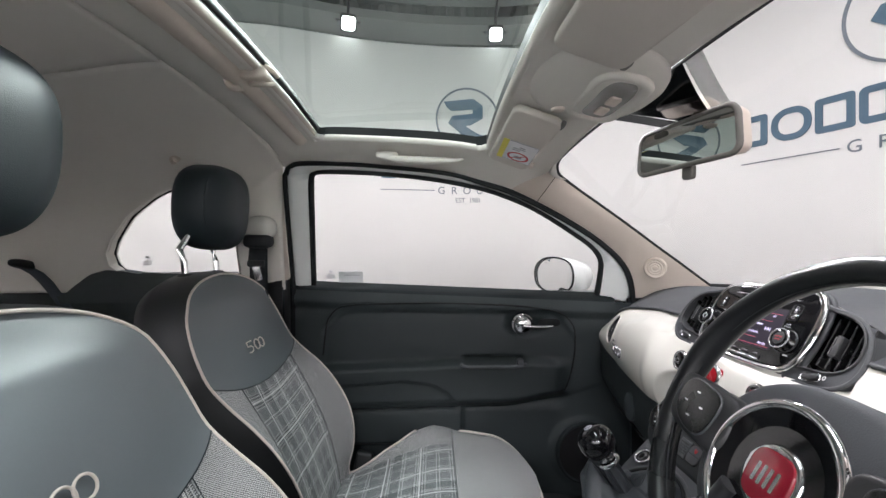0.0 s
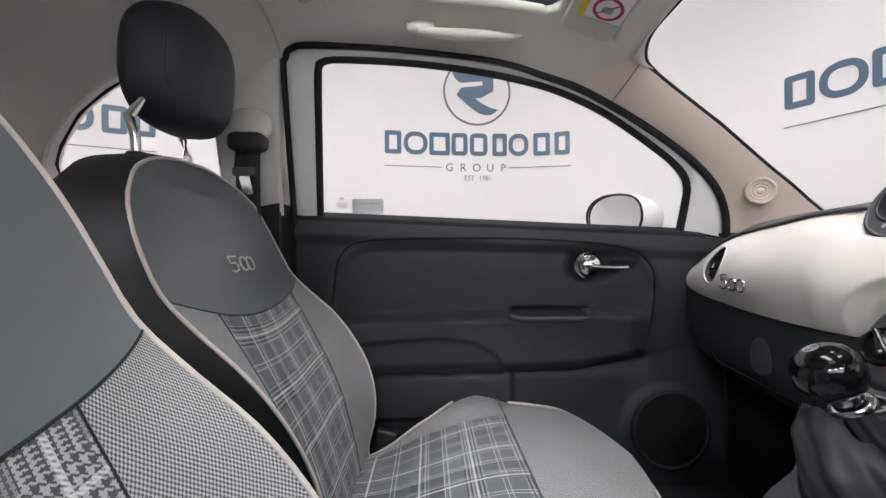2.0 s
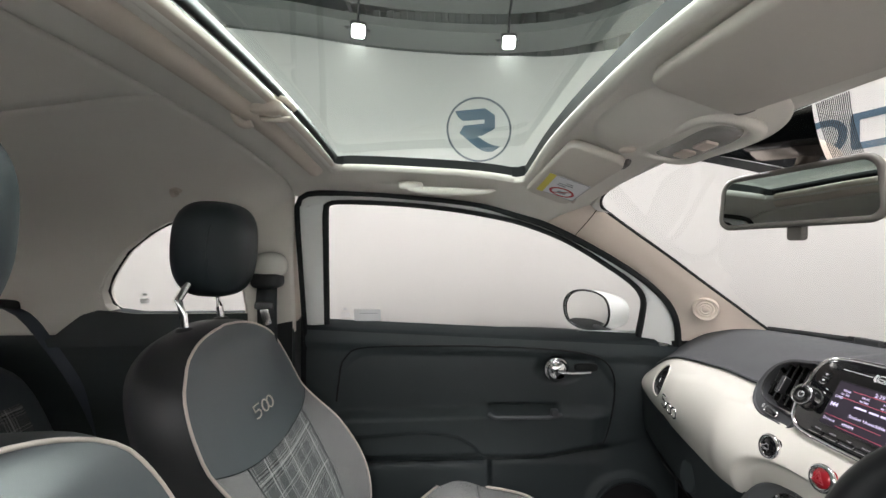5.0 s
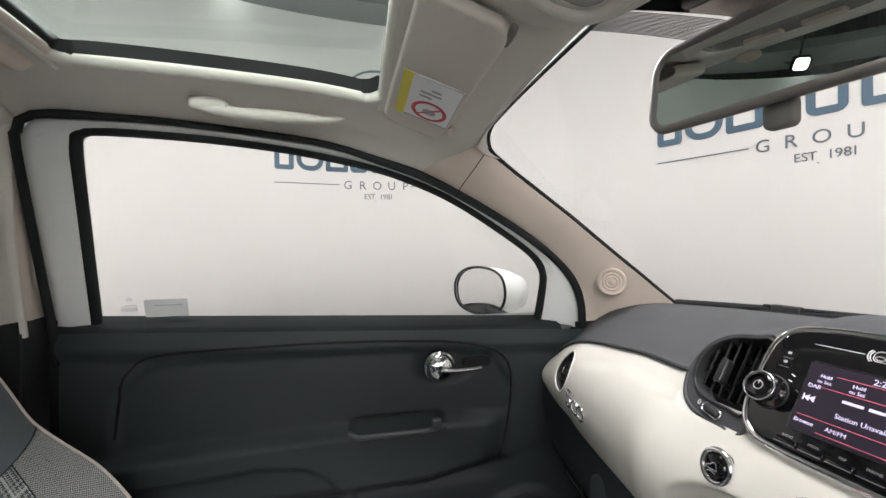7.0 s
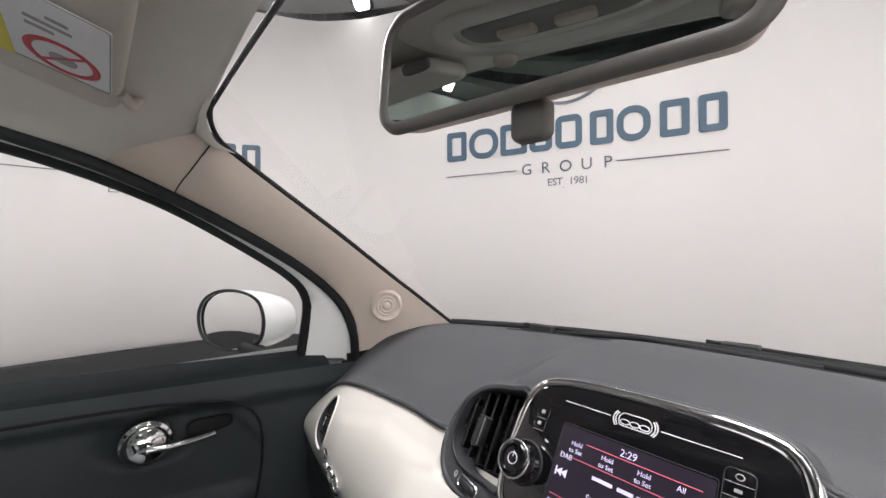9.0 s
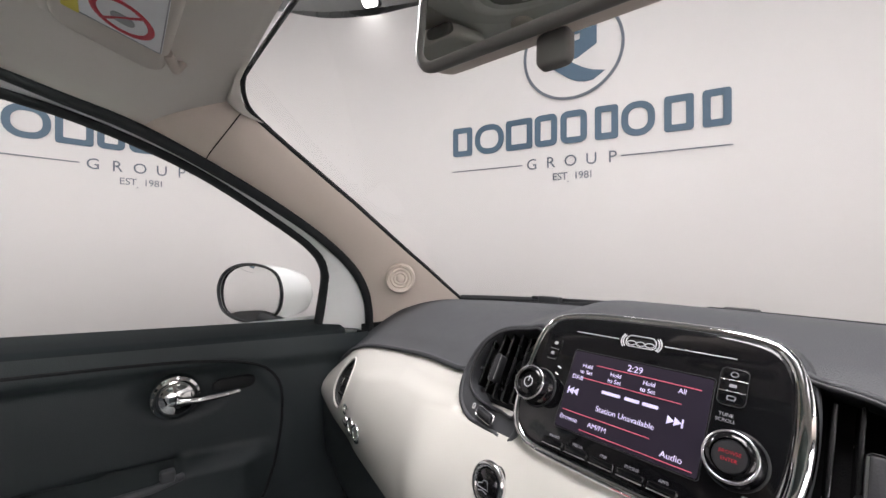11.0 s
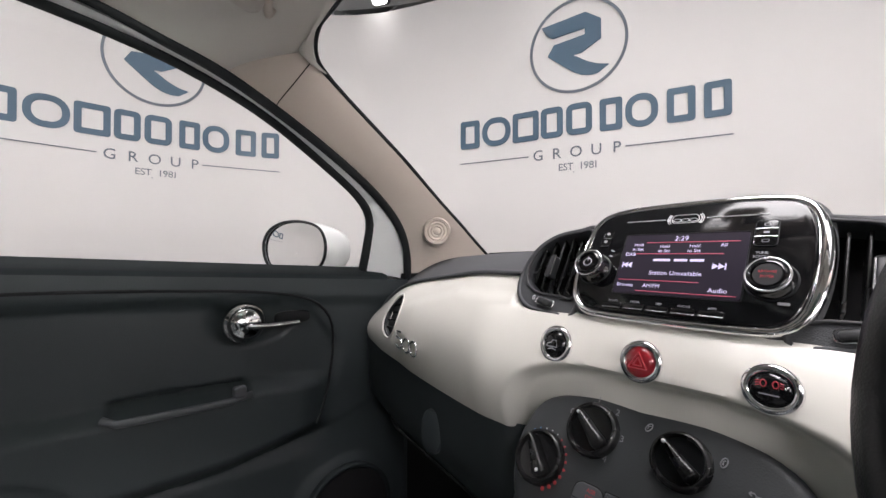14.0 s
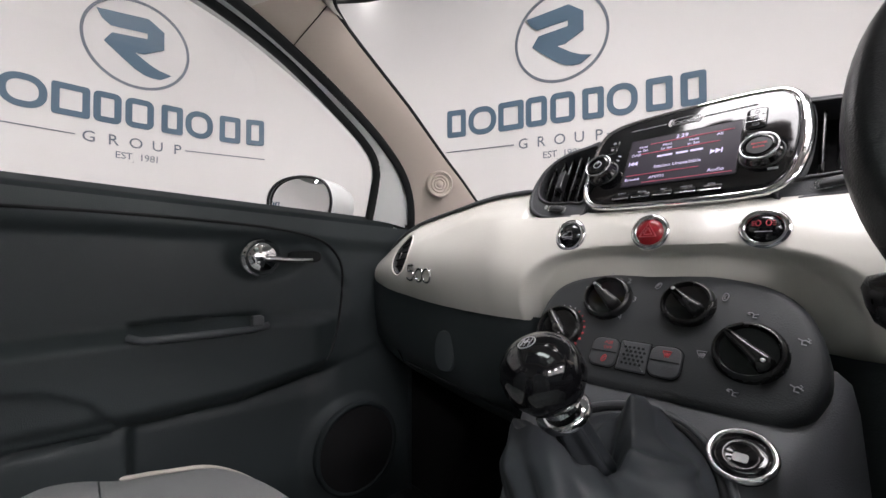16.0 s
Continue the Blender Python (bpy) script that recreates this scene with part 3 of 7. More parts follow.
SL = spline(SEAL_LINE, 140)


def seal_z(x):
    pts = [p for p in SL if p[1] > 0.95]
    return itp(x, [p[0] for p in pts][2:], [p[1] for p in pts][2:])


# headliner: from the side seals over the roof, with the glass roof's opening
def roof_mid(x):
    return soft_itp(x, (-1.35, -1.15, -0.9, -0.6, -0.3, 0.0, 0.2, 0.30, 0.385), (1.02, 1.20, 1.33, 1.405, 1.428, 1.426, 1.414, 1.396, 1.374), 0.12)


def roof_edge(x):
    if x > 0.27:
        f = (x - 0.27) / 0.115
        return 0.567 + (0.492 - 0.567) * f, seal_z(0.27) + (1.341 - seal_z(0.27)) * f
    z = seal_z(max(x, -0.34))
    return yg(z) - 0.004, z


def roof_pt(x, t):
    ye, ze = roof_edge(x)
    a = abs(t)
    zc = roof_mid(x)
    z = ze + (zc - ze) * (1 - a ** 2.6)
    z += 0.012 * sm(0.99, 0.88, a) * sm(0.5, 0.9, a) * sm(0.34, 0.2, x)
    z += 0.008 * sm(-0.350, -0.384, x)
    return (x, ye * t, z)


HOLE = rrect(0.445, 0.80, 0.035, 8, -0.026, 0.0)
xs = lin(-0.384, 0.385, 70)
ts = lin(-1, 1, 110)
hl = part("headliner", holed(roof_pt, xs, ts, plane_key(0, 1), HOLE), HEADLINER, angle=60)
solid(hl, 0.012, 0.0)
tagged(hl, "beige woven fabric headliner round the glass roof", "headliner", kind="structure")


def hole_z(x, y):
    ye, _ = roof_edge(x)
    return roof_pt(x, y / ye)[2]


lip = [(x, y, hole_z(x, y) + 0.002) for x, y in spline(rrect(0.453, 0.808, 0.038, 8, -0.026, 0.0), 120, True)]
part("opening_lip", tube(lip, 0.011, 8, True, 0.9), HEADLINER, hl)
wallin = spline(rrect(0.437, 0.792, 0.034, 10, -0.026, 0.0), 160, True)
seal_b = loft([[(x, y, hole_z(x, y) + 0.004) for x, y in wallin + wallin[:1]], [(x, y, hole_z(x, y) + 0.018 + 0.009 * float(sm(-0.2445, -0.215, x))) for x, y in wallin + wallin[:1]]])
rear_b = loft([[(-0.2375, y, hole_z(-0.2375, y) + 0.008) for y in lin(-0.39, 0.39, 25)], [(-0.234, y, hole_z(-0.2375, y) + 0.023) for y in lin(-0.39, 0.39, 25)]])
solid(part("rear_seal", rear_b, RUBBER, hl, "black rubber strip at the rear of the glass roof"), 0.003)
part("opening_seal", seal_b, RUBBER, hl, "black rubber surround of the glass roof")
rg = part("window_roof", grid(lambda x, y: (x, y, 1.462 - 0.22 * y * y * 0.7 - 0.12 * (x + 0.05) ** 2), lin(-0.40, 0.26, 12), lin(-0.5, 0.5, 16)), ROOF_GLASS)
tagged(rg, "green-tinted fixed glass roof panel", "glass roof", kind="structure")

# roller blind at the rear edge of the roof opening
blind = thing("roller_blind", (-0.275, 0, 1.40), "rolled beige sun blind below the rear of the glass roof", "blind")


def bl_z(y, dx=0.0):
    return hole_z(-0.30, y) - 1.40 + dx


ys = lin(-0.40, 0.40, 33)
part("blind_roll", tube([(-0.012, y, bl_z(y, -0.002)) for y in ys], 0.019, 12), BEIGE, blind)
part("blind_bar", tube([(0.026, y, bl_z(y, 0.004)) for y in ys], 0.011, 10, False, 0.8), BEIGE, blind)
grip = part("blind_handle", superball(0.024, 0.012, 0.011, pose(0.022, 0.045, bl_z(0.04, -0.006)), 0.6, 0.6), BEIGE, blind)
part("handle_loop", tube([(0.03 + 0.026 * math.cos(a), 0.062 + 0.012 * math.cos(a * 2), bl_z(0.05, -0.006) + 0.017 * math.sin(a)) for a in lin(0.3, 5.6, 16)], 0.0045, 6), BEIGE, grip)
part("handle_hook", tube([(-0.006 + 0.017 * math.cos(a), 0.045, bl_z(0.05, -0.012) + 0.020 * math.sin(a)) for a in lin(1.2, 5.2, 14)], 0.006, 8), BEIGE, grip)

# rear quarters, beige above the belt line, with the quarter windows
QUARTER = [(-0.505, 1.046), (-0.515, 1.30), (-0.56, 1.306), (-0.62, 1.296), (-0.676, 1.281), (-0.72, 1.258), (-0.784, 1.210), (-0.834, 1.146), (-0.852, 1.108), (-0.848, 1.075), (-0.828, 1.056), (-0.78, 1.048)]
QL = []
for a, b in zip(QUARTER, QUARTER[1:] + QUARTER[:1]):
    QL += [(a[0] + (b[0] - a[0]) * i / 6, a[1] + (b[1] - a[1]) * i / 6) for i in range(6)]


def quarter_y(x, z):
    return 0.62 - 0.3 * (z - 1.0) + 0.1 * (x + 0.35)


def rear_pt(sd):
    def fn(x, v):
        k = sm(-0.35, -1.2, x)
        zr = roof_mid(x) - 0.004
        sh = (zr - 1.03) / (1.424 - 1.03)
        ys_ = (0.556, 0.536, 0.512, 0.475, 0.41, 0.30, 0.15, 0.0)
        zs_ = (1.0, 1.15, 1.27, 1.338, 1.380, 1.408, 1.4225, 1.424)
        tt = (0, 0.25, 0.46, 0.6, 0.7, 0.8, 0.9, 1.0)
        y, z = itp(v, tt, ys_), itp(v, tt, zs_)
        y *= 1 - 0.10 * k
        b = sm(-0.52, -0.37, x) * sm(0.25, 0.46, v)
        if b > 0:
            yn = itp(v, (0.25, 0.46, 0.6, 0.7), (0.536, 0.547, 0.50, 0.42)) if v < 0.7 else y
            y = y + (yn - y) * b
        z = 1.03 + (z - 1.03) * (sh if z > 1.03 else 1)
        if b > 0:
            zn = roof_pt(-0.36, min(1, y / roof_edge(-0.36)[0]))[2] - 0.002
            z = z + (zn - z) * b
        return (x, sd * y, z)
    return fn


def smoothed(fn, dv=0.03):
    def g(x, v):
        e = min(dv, 1 - v, v)
        ps = [Vector(fn(x, v + d)) for d in (-e, -e / 2, 0, e / 2, e)]
        return tuple(sum(ps, Vector()) / 5)
    return g


for sd in (1, -1):
    fn = smoothed(rear_pt(sd))
    q = part("quarter_trim", holed(fn, lin(-1.30, -0.381, 84), lin(0, 1, 70), plane_key(0, 2, lambda p: abs(p[1]) > 0.38), QL), HEADLINER, angle=60)
    solid(q, 0.008, 0.0)
    tagged(q, "beige rear quarter lining round a small side window", "lining", "rear linings", kind="structure")
    part("window_seal", tube([(x, sd * (quarter_y(x, z) - 0.008), z) for x, z in spline(QUARTER, 110, True)], 0.0042, 8, True), RUBBER, q)
    rev = [[(x, sd * (fn(x, 0.3)[1] * sd - 0.2 * (z - 1.12) - 0.004), z) for x, z in QL + QL[:1]], [(x, sd * (quarter_y(x, z) + 0.004), z) for x, z in QL + QL[:1]]]
    part("window_reveal", loft(rev), HEADLINER, q, angle=60)
    def ledge_z(x):
        return itp(x, (-0.985, -0.965, -0.94, -0.90, -0.86, -0.82, -0.78, -0.50), (0.99, 0.996, 1.018, 1.050, 1.062, 1.0585, 1.0515, 1.0495))

    led = part("window_ledge", grid(lambda x, f: (x, sd * (abs(fn(x, 0.05)[1]) - 0.011), 0.97 + (ledge_z(x) - 0.97) * f), lin(-0.985, -0.50, 60), lin(0, 1, 6)), DOOR_PLASTIC, q, "dark plastic ledge below the small window")
    part("ledge_top", grid(lambda x, f: (x, sd * (abs(fn(x, 0.05)[1]) - 0.011 + (quarter_y(x, 1.05) - 0.004 - abs(fn(x, 0.05)[1]) + 0.011) * f), ledge_z(x) + 0.001), lin(-0.85, -0.50, 40), lin(0, 1, 4)), DOOR_PLASTIC, led)
    win = part("window_quarter", prism([(x, z) for x, z in QL], 0.004, Matrix(((1, 0, 0, 0), (0, 0, 1, 0), (0, 1, 0, 0), (0, 0, 0, 1)))), GLASS, smooth=False)
    for v in win.data.vertices:
        x, th, z = v.co
        v.co = (x, sd * (quarter_y(x, z) + th), z)
    win.visible_shadow = False
    tagged(win, "small rounded rear quarter window pane", "window", "quarter windows", kind="structure")

# etched mark in the passenger's quarter window
mark = thing("window_mark", (-0.775, quarter_y(-0.775, 1.085) - 0.002, 1.085), "small etched maker's mark on window glass", "mark", "window marks")
part("mark_dot", prism(oval(0.006, 0.004, 16), 0.0006, frame_on((0, 0, 0.012), (1, 0.1, 0), (0, -0.3, 1))), PRINT_WHITE, mark, smooth=False)
for i in range(3):
    part("mark_bar", prism(rrect(0.026, 0.003, 0.001), 0.0006, frame_on((0, 0, -0.005 * i), (1, 0.1, 0), (0, -0.3, 1))), PRINT_WHITE, mark, smooth=False)

# closing rear wall with the hatch window
hatch = part("hatch_lining", holed(lambda y, z: (-1.20 - 0.25 * (1.2 - z) * sm(1.3, 0.9, z), y, z), lin(-0.56, 0.56, 46), lin(0.2, 1.25, 46), plane_key(1, 2), rrect(0.90, 0.30, 0.08, 8, 0, 1.08)), HEADLINER)
tagged(hatch, "beige tailgate lining with the rear window", "tailgate", kind="structure")
rw = part("window_rear", prism(rrect(0.92, 0.32, 0.08), 0.004, frame_on((-1.235, 0, 1.08), (0, 1, 0), (0.1, 0, 1))), GLASS, smooth=False)
rw.visible_shadow = False
tagged(rw, "rear window glass", "window", kind="structure")

# dark lower side panels, floor and bulkhead
for sd in (1, -1):
    lower = part("side_panel", grid(lambda x, z: (x, sd * (0.556 - 0.05 * sm(-0.35, -1.2, x) + 0.02 * sm(1.0, 0.85, z) - 0.03 * sm(0.7, 0.5, z)), z), lin(-1.3, -0.385, 30), lin(0.2, 1.042, 24)), DOOR_PLASTIC)
    solid(lower, 0.01)
    tagged(lower, "dark grey plastic panel beside the rear seat", "side panel", "rear side panels", kind="structure")
    pil = part("pillar_b", loft([[(-0.383, sd * 0.551, 1.027), (-0.383, sd * 0.533, 1.16), (-0.383, sd * 0.535, 1.36)], [(-0.378, sd * 0.560, 1.027), (-0.378, sd * 0.545, 1.2), (-0.380, sd * 0.540, 1.36)], [(-0.396, sd * 0.66, 1.027), (-0.396, sd * 0.60, 1.2), (-0.396, sd * 0.565, 1.34)]]), BEIGE)
    tagged(pil, "beige upper centre pillar trim", "pillar", "centre pillars", kind="structure")
    pill = part("pillar_b_lower", loft([[(-0.383, sd * 0.552, z) for z in (1.026, 0.6, 0.2)], [(-0.380, sd * 0.575, z) for z in (1.026, 0.6, 0.2)], [(-0.396, sd * 0.67, z) for z in (1.026, 0.6, 0.2)]]), DARK_PLASTIC)
    tagged(pill, "dark lower centre pillar trim", "pillar", "centre pillars", kind="structure")
car_floor = part("floor_car", grid(lambda x, y: (x, y, 0.24 + 0.09 * sm(0.16, 0.10, abs(y)) + 0.35 * sm(0.75, 1.0, x)), lin(-1.25, 1.02, 40), lin(-0.7, 0.7, 30)), CARPET)
tagged(car_floor, "black carpet in the car's footwells", "floor", kind="structure")
bulk = part("bulkhead", grid(lambda y, z: (1.0 - 0.05 * z, y, z), lin(-0.72, 0.72, 8), lin(0.2, 0.985, 8)), BLACK_CLOTH)
tagged(bulk, "black bulkhead behind the dashboard", "bulkhead", kind="structure")
for sd in (1, -1):
    sill = part("sill", prism(rrect(1.1, 0.14, 0.03), 0.10, frame_on((0.15, sd * 0.60, 0.24), (1, 0, 0), (0, 1, 0)), 0.02), DARK_PLASTIC)
    tagged(sill, "dark plastic door sill", "sill", "door sills", kind="structure")
    kick = part("kick_panel", grid(lambda x, z: (x, sd * (0.622 - 0.03 * sm(0.7, 0.95, x)), z), lin(0.665, 1.0, 8), lin(0.2, 0.96, 8)), BLACK_CLOTH)
    tagged(kick, "black footwell side lining", "lining", "footwell linings", kind="structure")

# windscreen pillars


def ws_edge(t):
    """The windscreen's side edge, from the roof (0) down to the dash (1)."""
    xs_ = (0.385, 0.42, 0.48, 0.605, 0.70, 0.742, 0.80, 0.86, 0.915)
    x = 0.385 + 0.53 * t
    return (x, itp(x, xs_, (0.491, 0.498, 0.509, 0.525, 0.546, 0.555, 0.564, 0.578, 0.588)), 1.342 - 0.65 * (x - 0.385))


EDGE = [ws_edge(t) for t in lin(0, 1, 30)]
for sd in (1, -1):
    sp = [p for p in spline(SEAL_LINE, 600) if p[0] > 0.268 and p[1] > 0.93]
    sp = [sp[round(i * (len(sp) - 1) / 29)] for i in range(30)]
    rows = []
    for f in lin(0, 1, 9):
        row = []
        for (ex, ey, ez), (sx_, sz_) in zip(EDGE, sp):
            a = Vector((ex, ey, ez))
            b = Vector((sx_ - 0.004, yg(sz_) - 0.006, sz_))
            p = a.lerp(b, f)
            p += Vector((-0.3, -1, -0.15)) * 0.012 * math.sin(math.pi * f) ** 0.7
            row.append((p.x, sd * p.y, p.z))
        rows.append(row)
    ap = part("pillar_a", loft(rows), BEIGE, angle=60)
    tagged(ap, "beige plastic windscreen pillar trim with a round speaker", "pillar", "windscreen pillars", kind="structure")
    seam = []
    for k in range(9):
        i, f = divmod(1.2 + 0.5 * k, 1)
        seam.append(tuple(Vector(rows[k][int(i)]).lerp(Vector(rows[k][int(i) + 1]), f)))
    part("trim_seam", tube([(x - 0.001, y - sd * 0.001, z) for x, y, z in seam], 0.0009, 6), CARPET, ap)
    part("edge_strip", tube([(x, sd * (y + 0.002), z + 0.002) for x, y, z in EDGE], 0.0045, 8), RUBBER, ap)
    tw = thing("tweeter", (0.733, sd * 0.577, 1.057), "round beige pillar speaker with ringed grille", "speaker", "pillar speakers")
    fm = facing((-0.006, -sd * 0.010, 0), (-0.50, -sd * 0.84, -0.12))
    part("rim", lathe([(0.032, -0.02), (0.032, 0.003), (0.029, 0.007), (0.027, 0.006), (0.027, 0.0)], fm, 40), BEIGE, tw)
    part("grille", lathe([(0.027, 0.0), (0.026, 0.004), (0.022, 0.001), (0.019, 0.004), (0.015, 0.001), (0.012, 0.004), (0.009, 0.001), (0.006, 0.005), (0.001, 0.006)], fm, 40), BEIGE, tw)

# windscreen


def ws_pt(y, t):
    ex, ey, ez = ws_edge(t)
    q = y
    top = (0.385 + 0.012 * (1 - q * q), 0.491 * q, 1.342 + 0.032 * (1 - abs(q) ** 2.6))
    bx = 0.915 + 0.115 * (1 - q * q)
    bot = (bx, 0.588 * q, 0.998 + 0.012 * (1 - q * q))
    x = top[0] + (bot[0] - top[0]) * t
    z = top[2] + (bot[2] - top[2]) * t + 0.02 * math.sin(math.pi * t) * (1 - q * q)
    return (x, ey * q, z)


wsc = part("window_windscreen", grid(ws_pt, lin(-1, 1, 30), lin(0, 1, 20)), GLASS)
wsc.visible_shadow = False
tagged(wsc, "clear curved windscreen", "windscreen", kind="structure")
part("lower_seal", tube([(x - 0.004, y, z + 0.002) for x, y, z in [ws_pt(q, 1.0) for q in lin(-0.99, 0.99, 40)]], 0.008, 8), RUBBER, wsc)
part("header_strip", tube([(x + 0.004, y, z + 0.003) for x, y, z in [ws_pt(q, 0.0) for q in lin(-1, 1, 40)]], 0.003, 8), RUBBER, wsc)
frit = grid(lambda q, t: tuple(Vector(ws_pt(0.19 * q * (1 - t / 0.2) ** 1.3 + 0.02 * q - 0.03, t * 0.95)) + Vector((-0.004, 0, -0.004))), lin(-1, 1, 14), lin(0.0, 0.19, 8))
part("frit_patch", frit, GLOSS_BLACK, wsc, "black printed patch behind the inner mirror")
bm = bmesh.new()
for sgn in (-1, 1):
    for k in range(18):
        o = 0.008 + 0.0042 * k
        tube([tuple(Vector(ws_pt(sgn * (0.19 * (1 - t / 0.2) ** 1.3 + 0.02 + o) - 0.03, t)) + Vector((-0.003, 0, -0.003))) for t in lin(0.002, 0.17, 6)], 0.00042, 4, bm=bm)
tagged(part("frit_dots", bm, RUBBER, wsc), kind="stuff")

# rounded fabric corners where the header meets the pillars
for sd in (1, -1):
    corner = Vector(ws_pt(sd * 1.0, 0.0))
    along = [Vector(ws_pt(sd * q, 0.0)) for q in lin(0.80, 1.0, 10)] + [Vector(ws_pt(sd * 1.0, t)) for t in lin(0.012, 0.11, 9)]
    a, b = along[0], along[-1]
    bow = [(1 - t) ** 2 * a + 2 * t * (1 - t) * corner.lerp((a + b) / 2, 0.12) + t * t * b for t in lin(0, 1, 19)]
    nudge = Vector((-0.006, 0, -0.005))
    fade = [float(sm(18, 11, i)) for i in range(19)]
    rows = [[p.lerp(q, f) + nudge * k + Vector((0.004, 0, 0.003)) * (1 - k) + Vector((-0.05, -sd * 0.02, -0.05)) * 0.12 * k * math.sin(math.pi * f) for p, q, k in zip(along, bow, fade)] for f in lin(0, 1, 5)]
    rows = [[p + Vector((-0.012, sd * 0.006, 0.004)) * k for p, k in zip(rows[0], fade)]] + rows
    ct = part("corner_trim", loft(rows), HEADLINER, angle=60)
    tagged(ct, "rounded beige lining in the windscreen's upper corner", "lining", "corner linings", kind="structure")
    part("corner_edge", tube([p + nudge * k + Vector((0.004, 0, 0.003)) for p, k in zip(bow, fade)], [0.001 + 0.0022 * k for k in fade], 8), RUBBER, ct)

# wiper arms lying at the foot of the windscreen
for x0, y0, x1, y1 in ((0.935, 0.40, 1.00, -0.05), (1.035, 0.10, 1.03, -0.45)):
    wp = thing("wiper", (x0 + 0.01, y0, 1.004), "black windscreen wiper at the foot of the glass", "wiper", "wipers")
    part("arm", tube([(0, 0, 0), ((x1 - x0) * 0.5 + 0.01, (y1 - y0) * 0.5, 0.014), (x1 - x0, y1 - y0, 0.008)], 0.0045, 6), RUBBER, wp)
    part("blade", tube([(0.01, 0.0, 0.012), (x1 - x0 + 0.012, (y1 - y0), 0.010)], 0.0035, 6), RUBBER, wp)
    part("clip", prism(rrect(0.05, 0.016, 0.004), 0.012, frame_on((0.004, -0.05, 0.006), (0.1, -1, 0), (1, 0.1, 0)), 0.003), DARK_PLASTIC, wp)

# ---- passenger door ----
door = thing("door_1", (0.69, 0.66, 0.30), "closed passenger door with dark plastic lining and white frame", "door", kind="structure")
DI = Matrix.Translation((-0.69, -0.66, -0.30))


def door_part(name, bm, mat, label="", parent=None, **k):
    for v in bm.verts:
        v.co = DI @ v.co
    return part(name, bm, mat, parent or door, label, **k)


def ledge_z(x):
    return 0.993 - 0.042 * (x + 0.32) / 0.9


def door_y(x, z):
    """Depth of the door lining's moulded face."""
    zt = ledge_z(x)
    y = 0.604 + 0.012 * sm(zt - 0.03, zt - 0.06, z)
    inset = sm(-0.30, -0.275, x) * sm(0.53, 0.475, x - 0.03 * (z - 0.85) + 0.22 * max(0.0, 0.80 - z)) * sm(0.935, 0.915, z + 0.10 * sm(0.38, 0.52, x) ** 2 + 0.06 * sm(-0.18, -0.3, x) ** 2)
    y += 0.009 * inset * sm(0.60, 0.64, z)
    top = itp(x, (-0.4, -0.23, 0.13, 0.35, 0.5, 0.6), (0.745, 0.757, 0.767, 0.772, 0.760, 0.75))
    low = itp(x, (-0.4, 0.138, 0.303, 0.449, 0.6), (0.618, 0.627, 0.630, 0.655, 0.70))
    arm = sm(top + 0.012, top - 0.016, z) * sm(low - 0.012, low + 0.03, z) * sm(0.505, 0.42, x) * sm(-0.40, -0.26, x)
    y -= 0.034 * arm
    arc = itp(x, (-0.4, -0.208, -0.039, 0.05, 0.095, 0.131, 0.14), (0.69, 0.700, 0.712, 0.70, 0.675, 0.632, 0.60))
    y += 0.010 * sm(arc + 0.006, arc - 0.006, z) * sm(low - 0.005, low + 0.015, z) * sm(0.150, 0.125, x)
    y += 0.018 * sm(low + 0.004, low - 0.012, z) * (0.12 + 0.88 * sm(0.50, 0.42, x))
    pk = sm(0.155, 0.135, x) * sm(low - 0.004, low - 0.010, z) * sm(0.50, 0.52, z)
    y -= 0.022 * pk
    if 0.128 < x < 0.36 and 0.745 < z < 0.80:
        cup = sm(0.135, 0.150, x) * sm(0.345, 0.330, x) * sm(0.754, 0.759, z) * sm(0.783, 0.776, z)
        y += 0.012 * cup
    hx, hz = x - 0.345, z - 0.882
    y += 0.014 * sm(0.062, 0.03, math.hypot(hx * 0.75, hz * 1.25))
    r = math.hypot(x - 0.53, z - 0.48)
    y -= 0.007 * sm(0.118, 0.095, r)
    return y


door_part("door_lining", grid(lambda x, f: (x, door_y(x, 0.30 + (ledge_z(x) - 0.30) * f), 0.30 + (ledge_z(x) - 0.30) * f), lin(-0.372, 0.672, 200), lin(0, 1, 150)), DOOR_PLASTIC, "dark grey moulded plastic lining", angle=60)
led = []
for f, (dy, dz) in zip(range(6), ((0.0, 0.0), (0.002, 0.006), (0.008, 0.010), (0.025, 0.013), (0.05, 0.016), (0.075, 0.004))):
    led.append([(x, 0.604 + dy, ledge_z(x) + dz + (0.008 if dy > 0.04 else 0)) for x in lin(-0.372, 0.62, 40)])
door_part("door_ledge", loft(led), LEDGE, "soft dark ledge below the window", angle=60)
door_part("end_cap", loft([[(x, 0.604 + q * 0.075, z) for z, x in ((0.30, 0.672), (0.8, 0.672), (ledge_z(0.62), 0.66), (ledge_z(0.62) + 0.008, 0.62))] for q in (0, 0.5, 1)]), DOOR_PLASTIC)
door_part("panel_groove", tube([(x, door_y(x, z) - 0.0005, z) for x, z in spline([(-0.288, 0.79), (-0.279, 0.87), (-0.262, 0.915), (-0.206, 0.944), (0.019, 0.950), (0.2, 0.946), (0.36, 0.935), (0.45, 0.915), (0.490, 0.88), (0.500, 0.83), (0.496, 0.775), (0.482, 0.72), (0.462, 0.675)], 60)], 0.0028, 6), RUBBER)
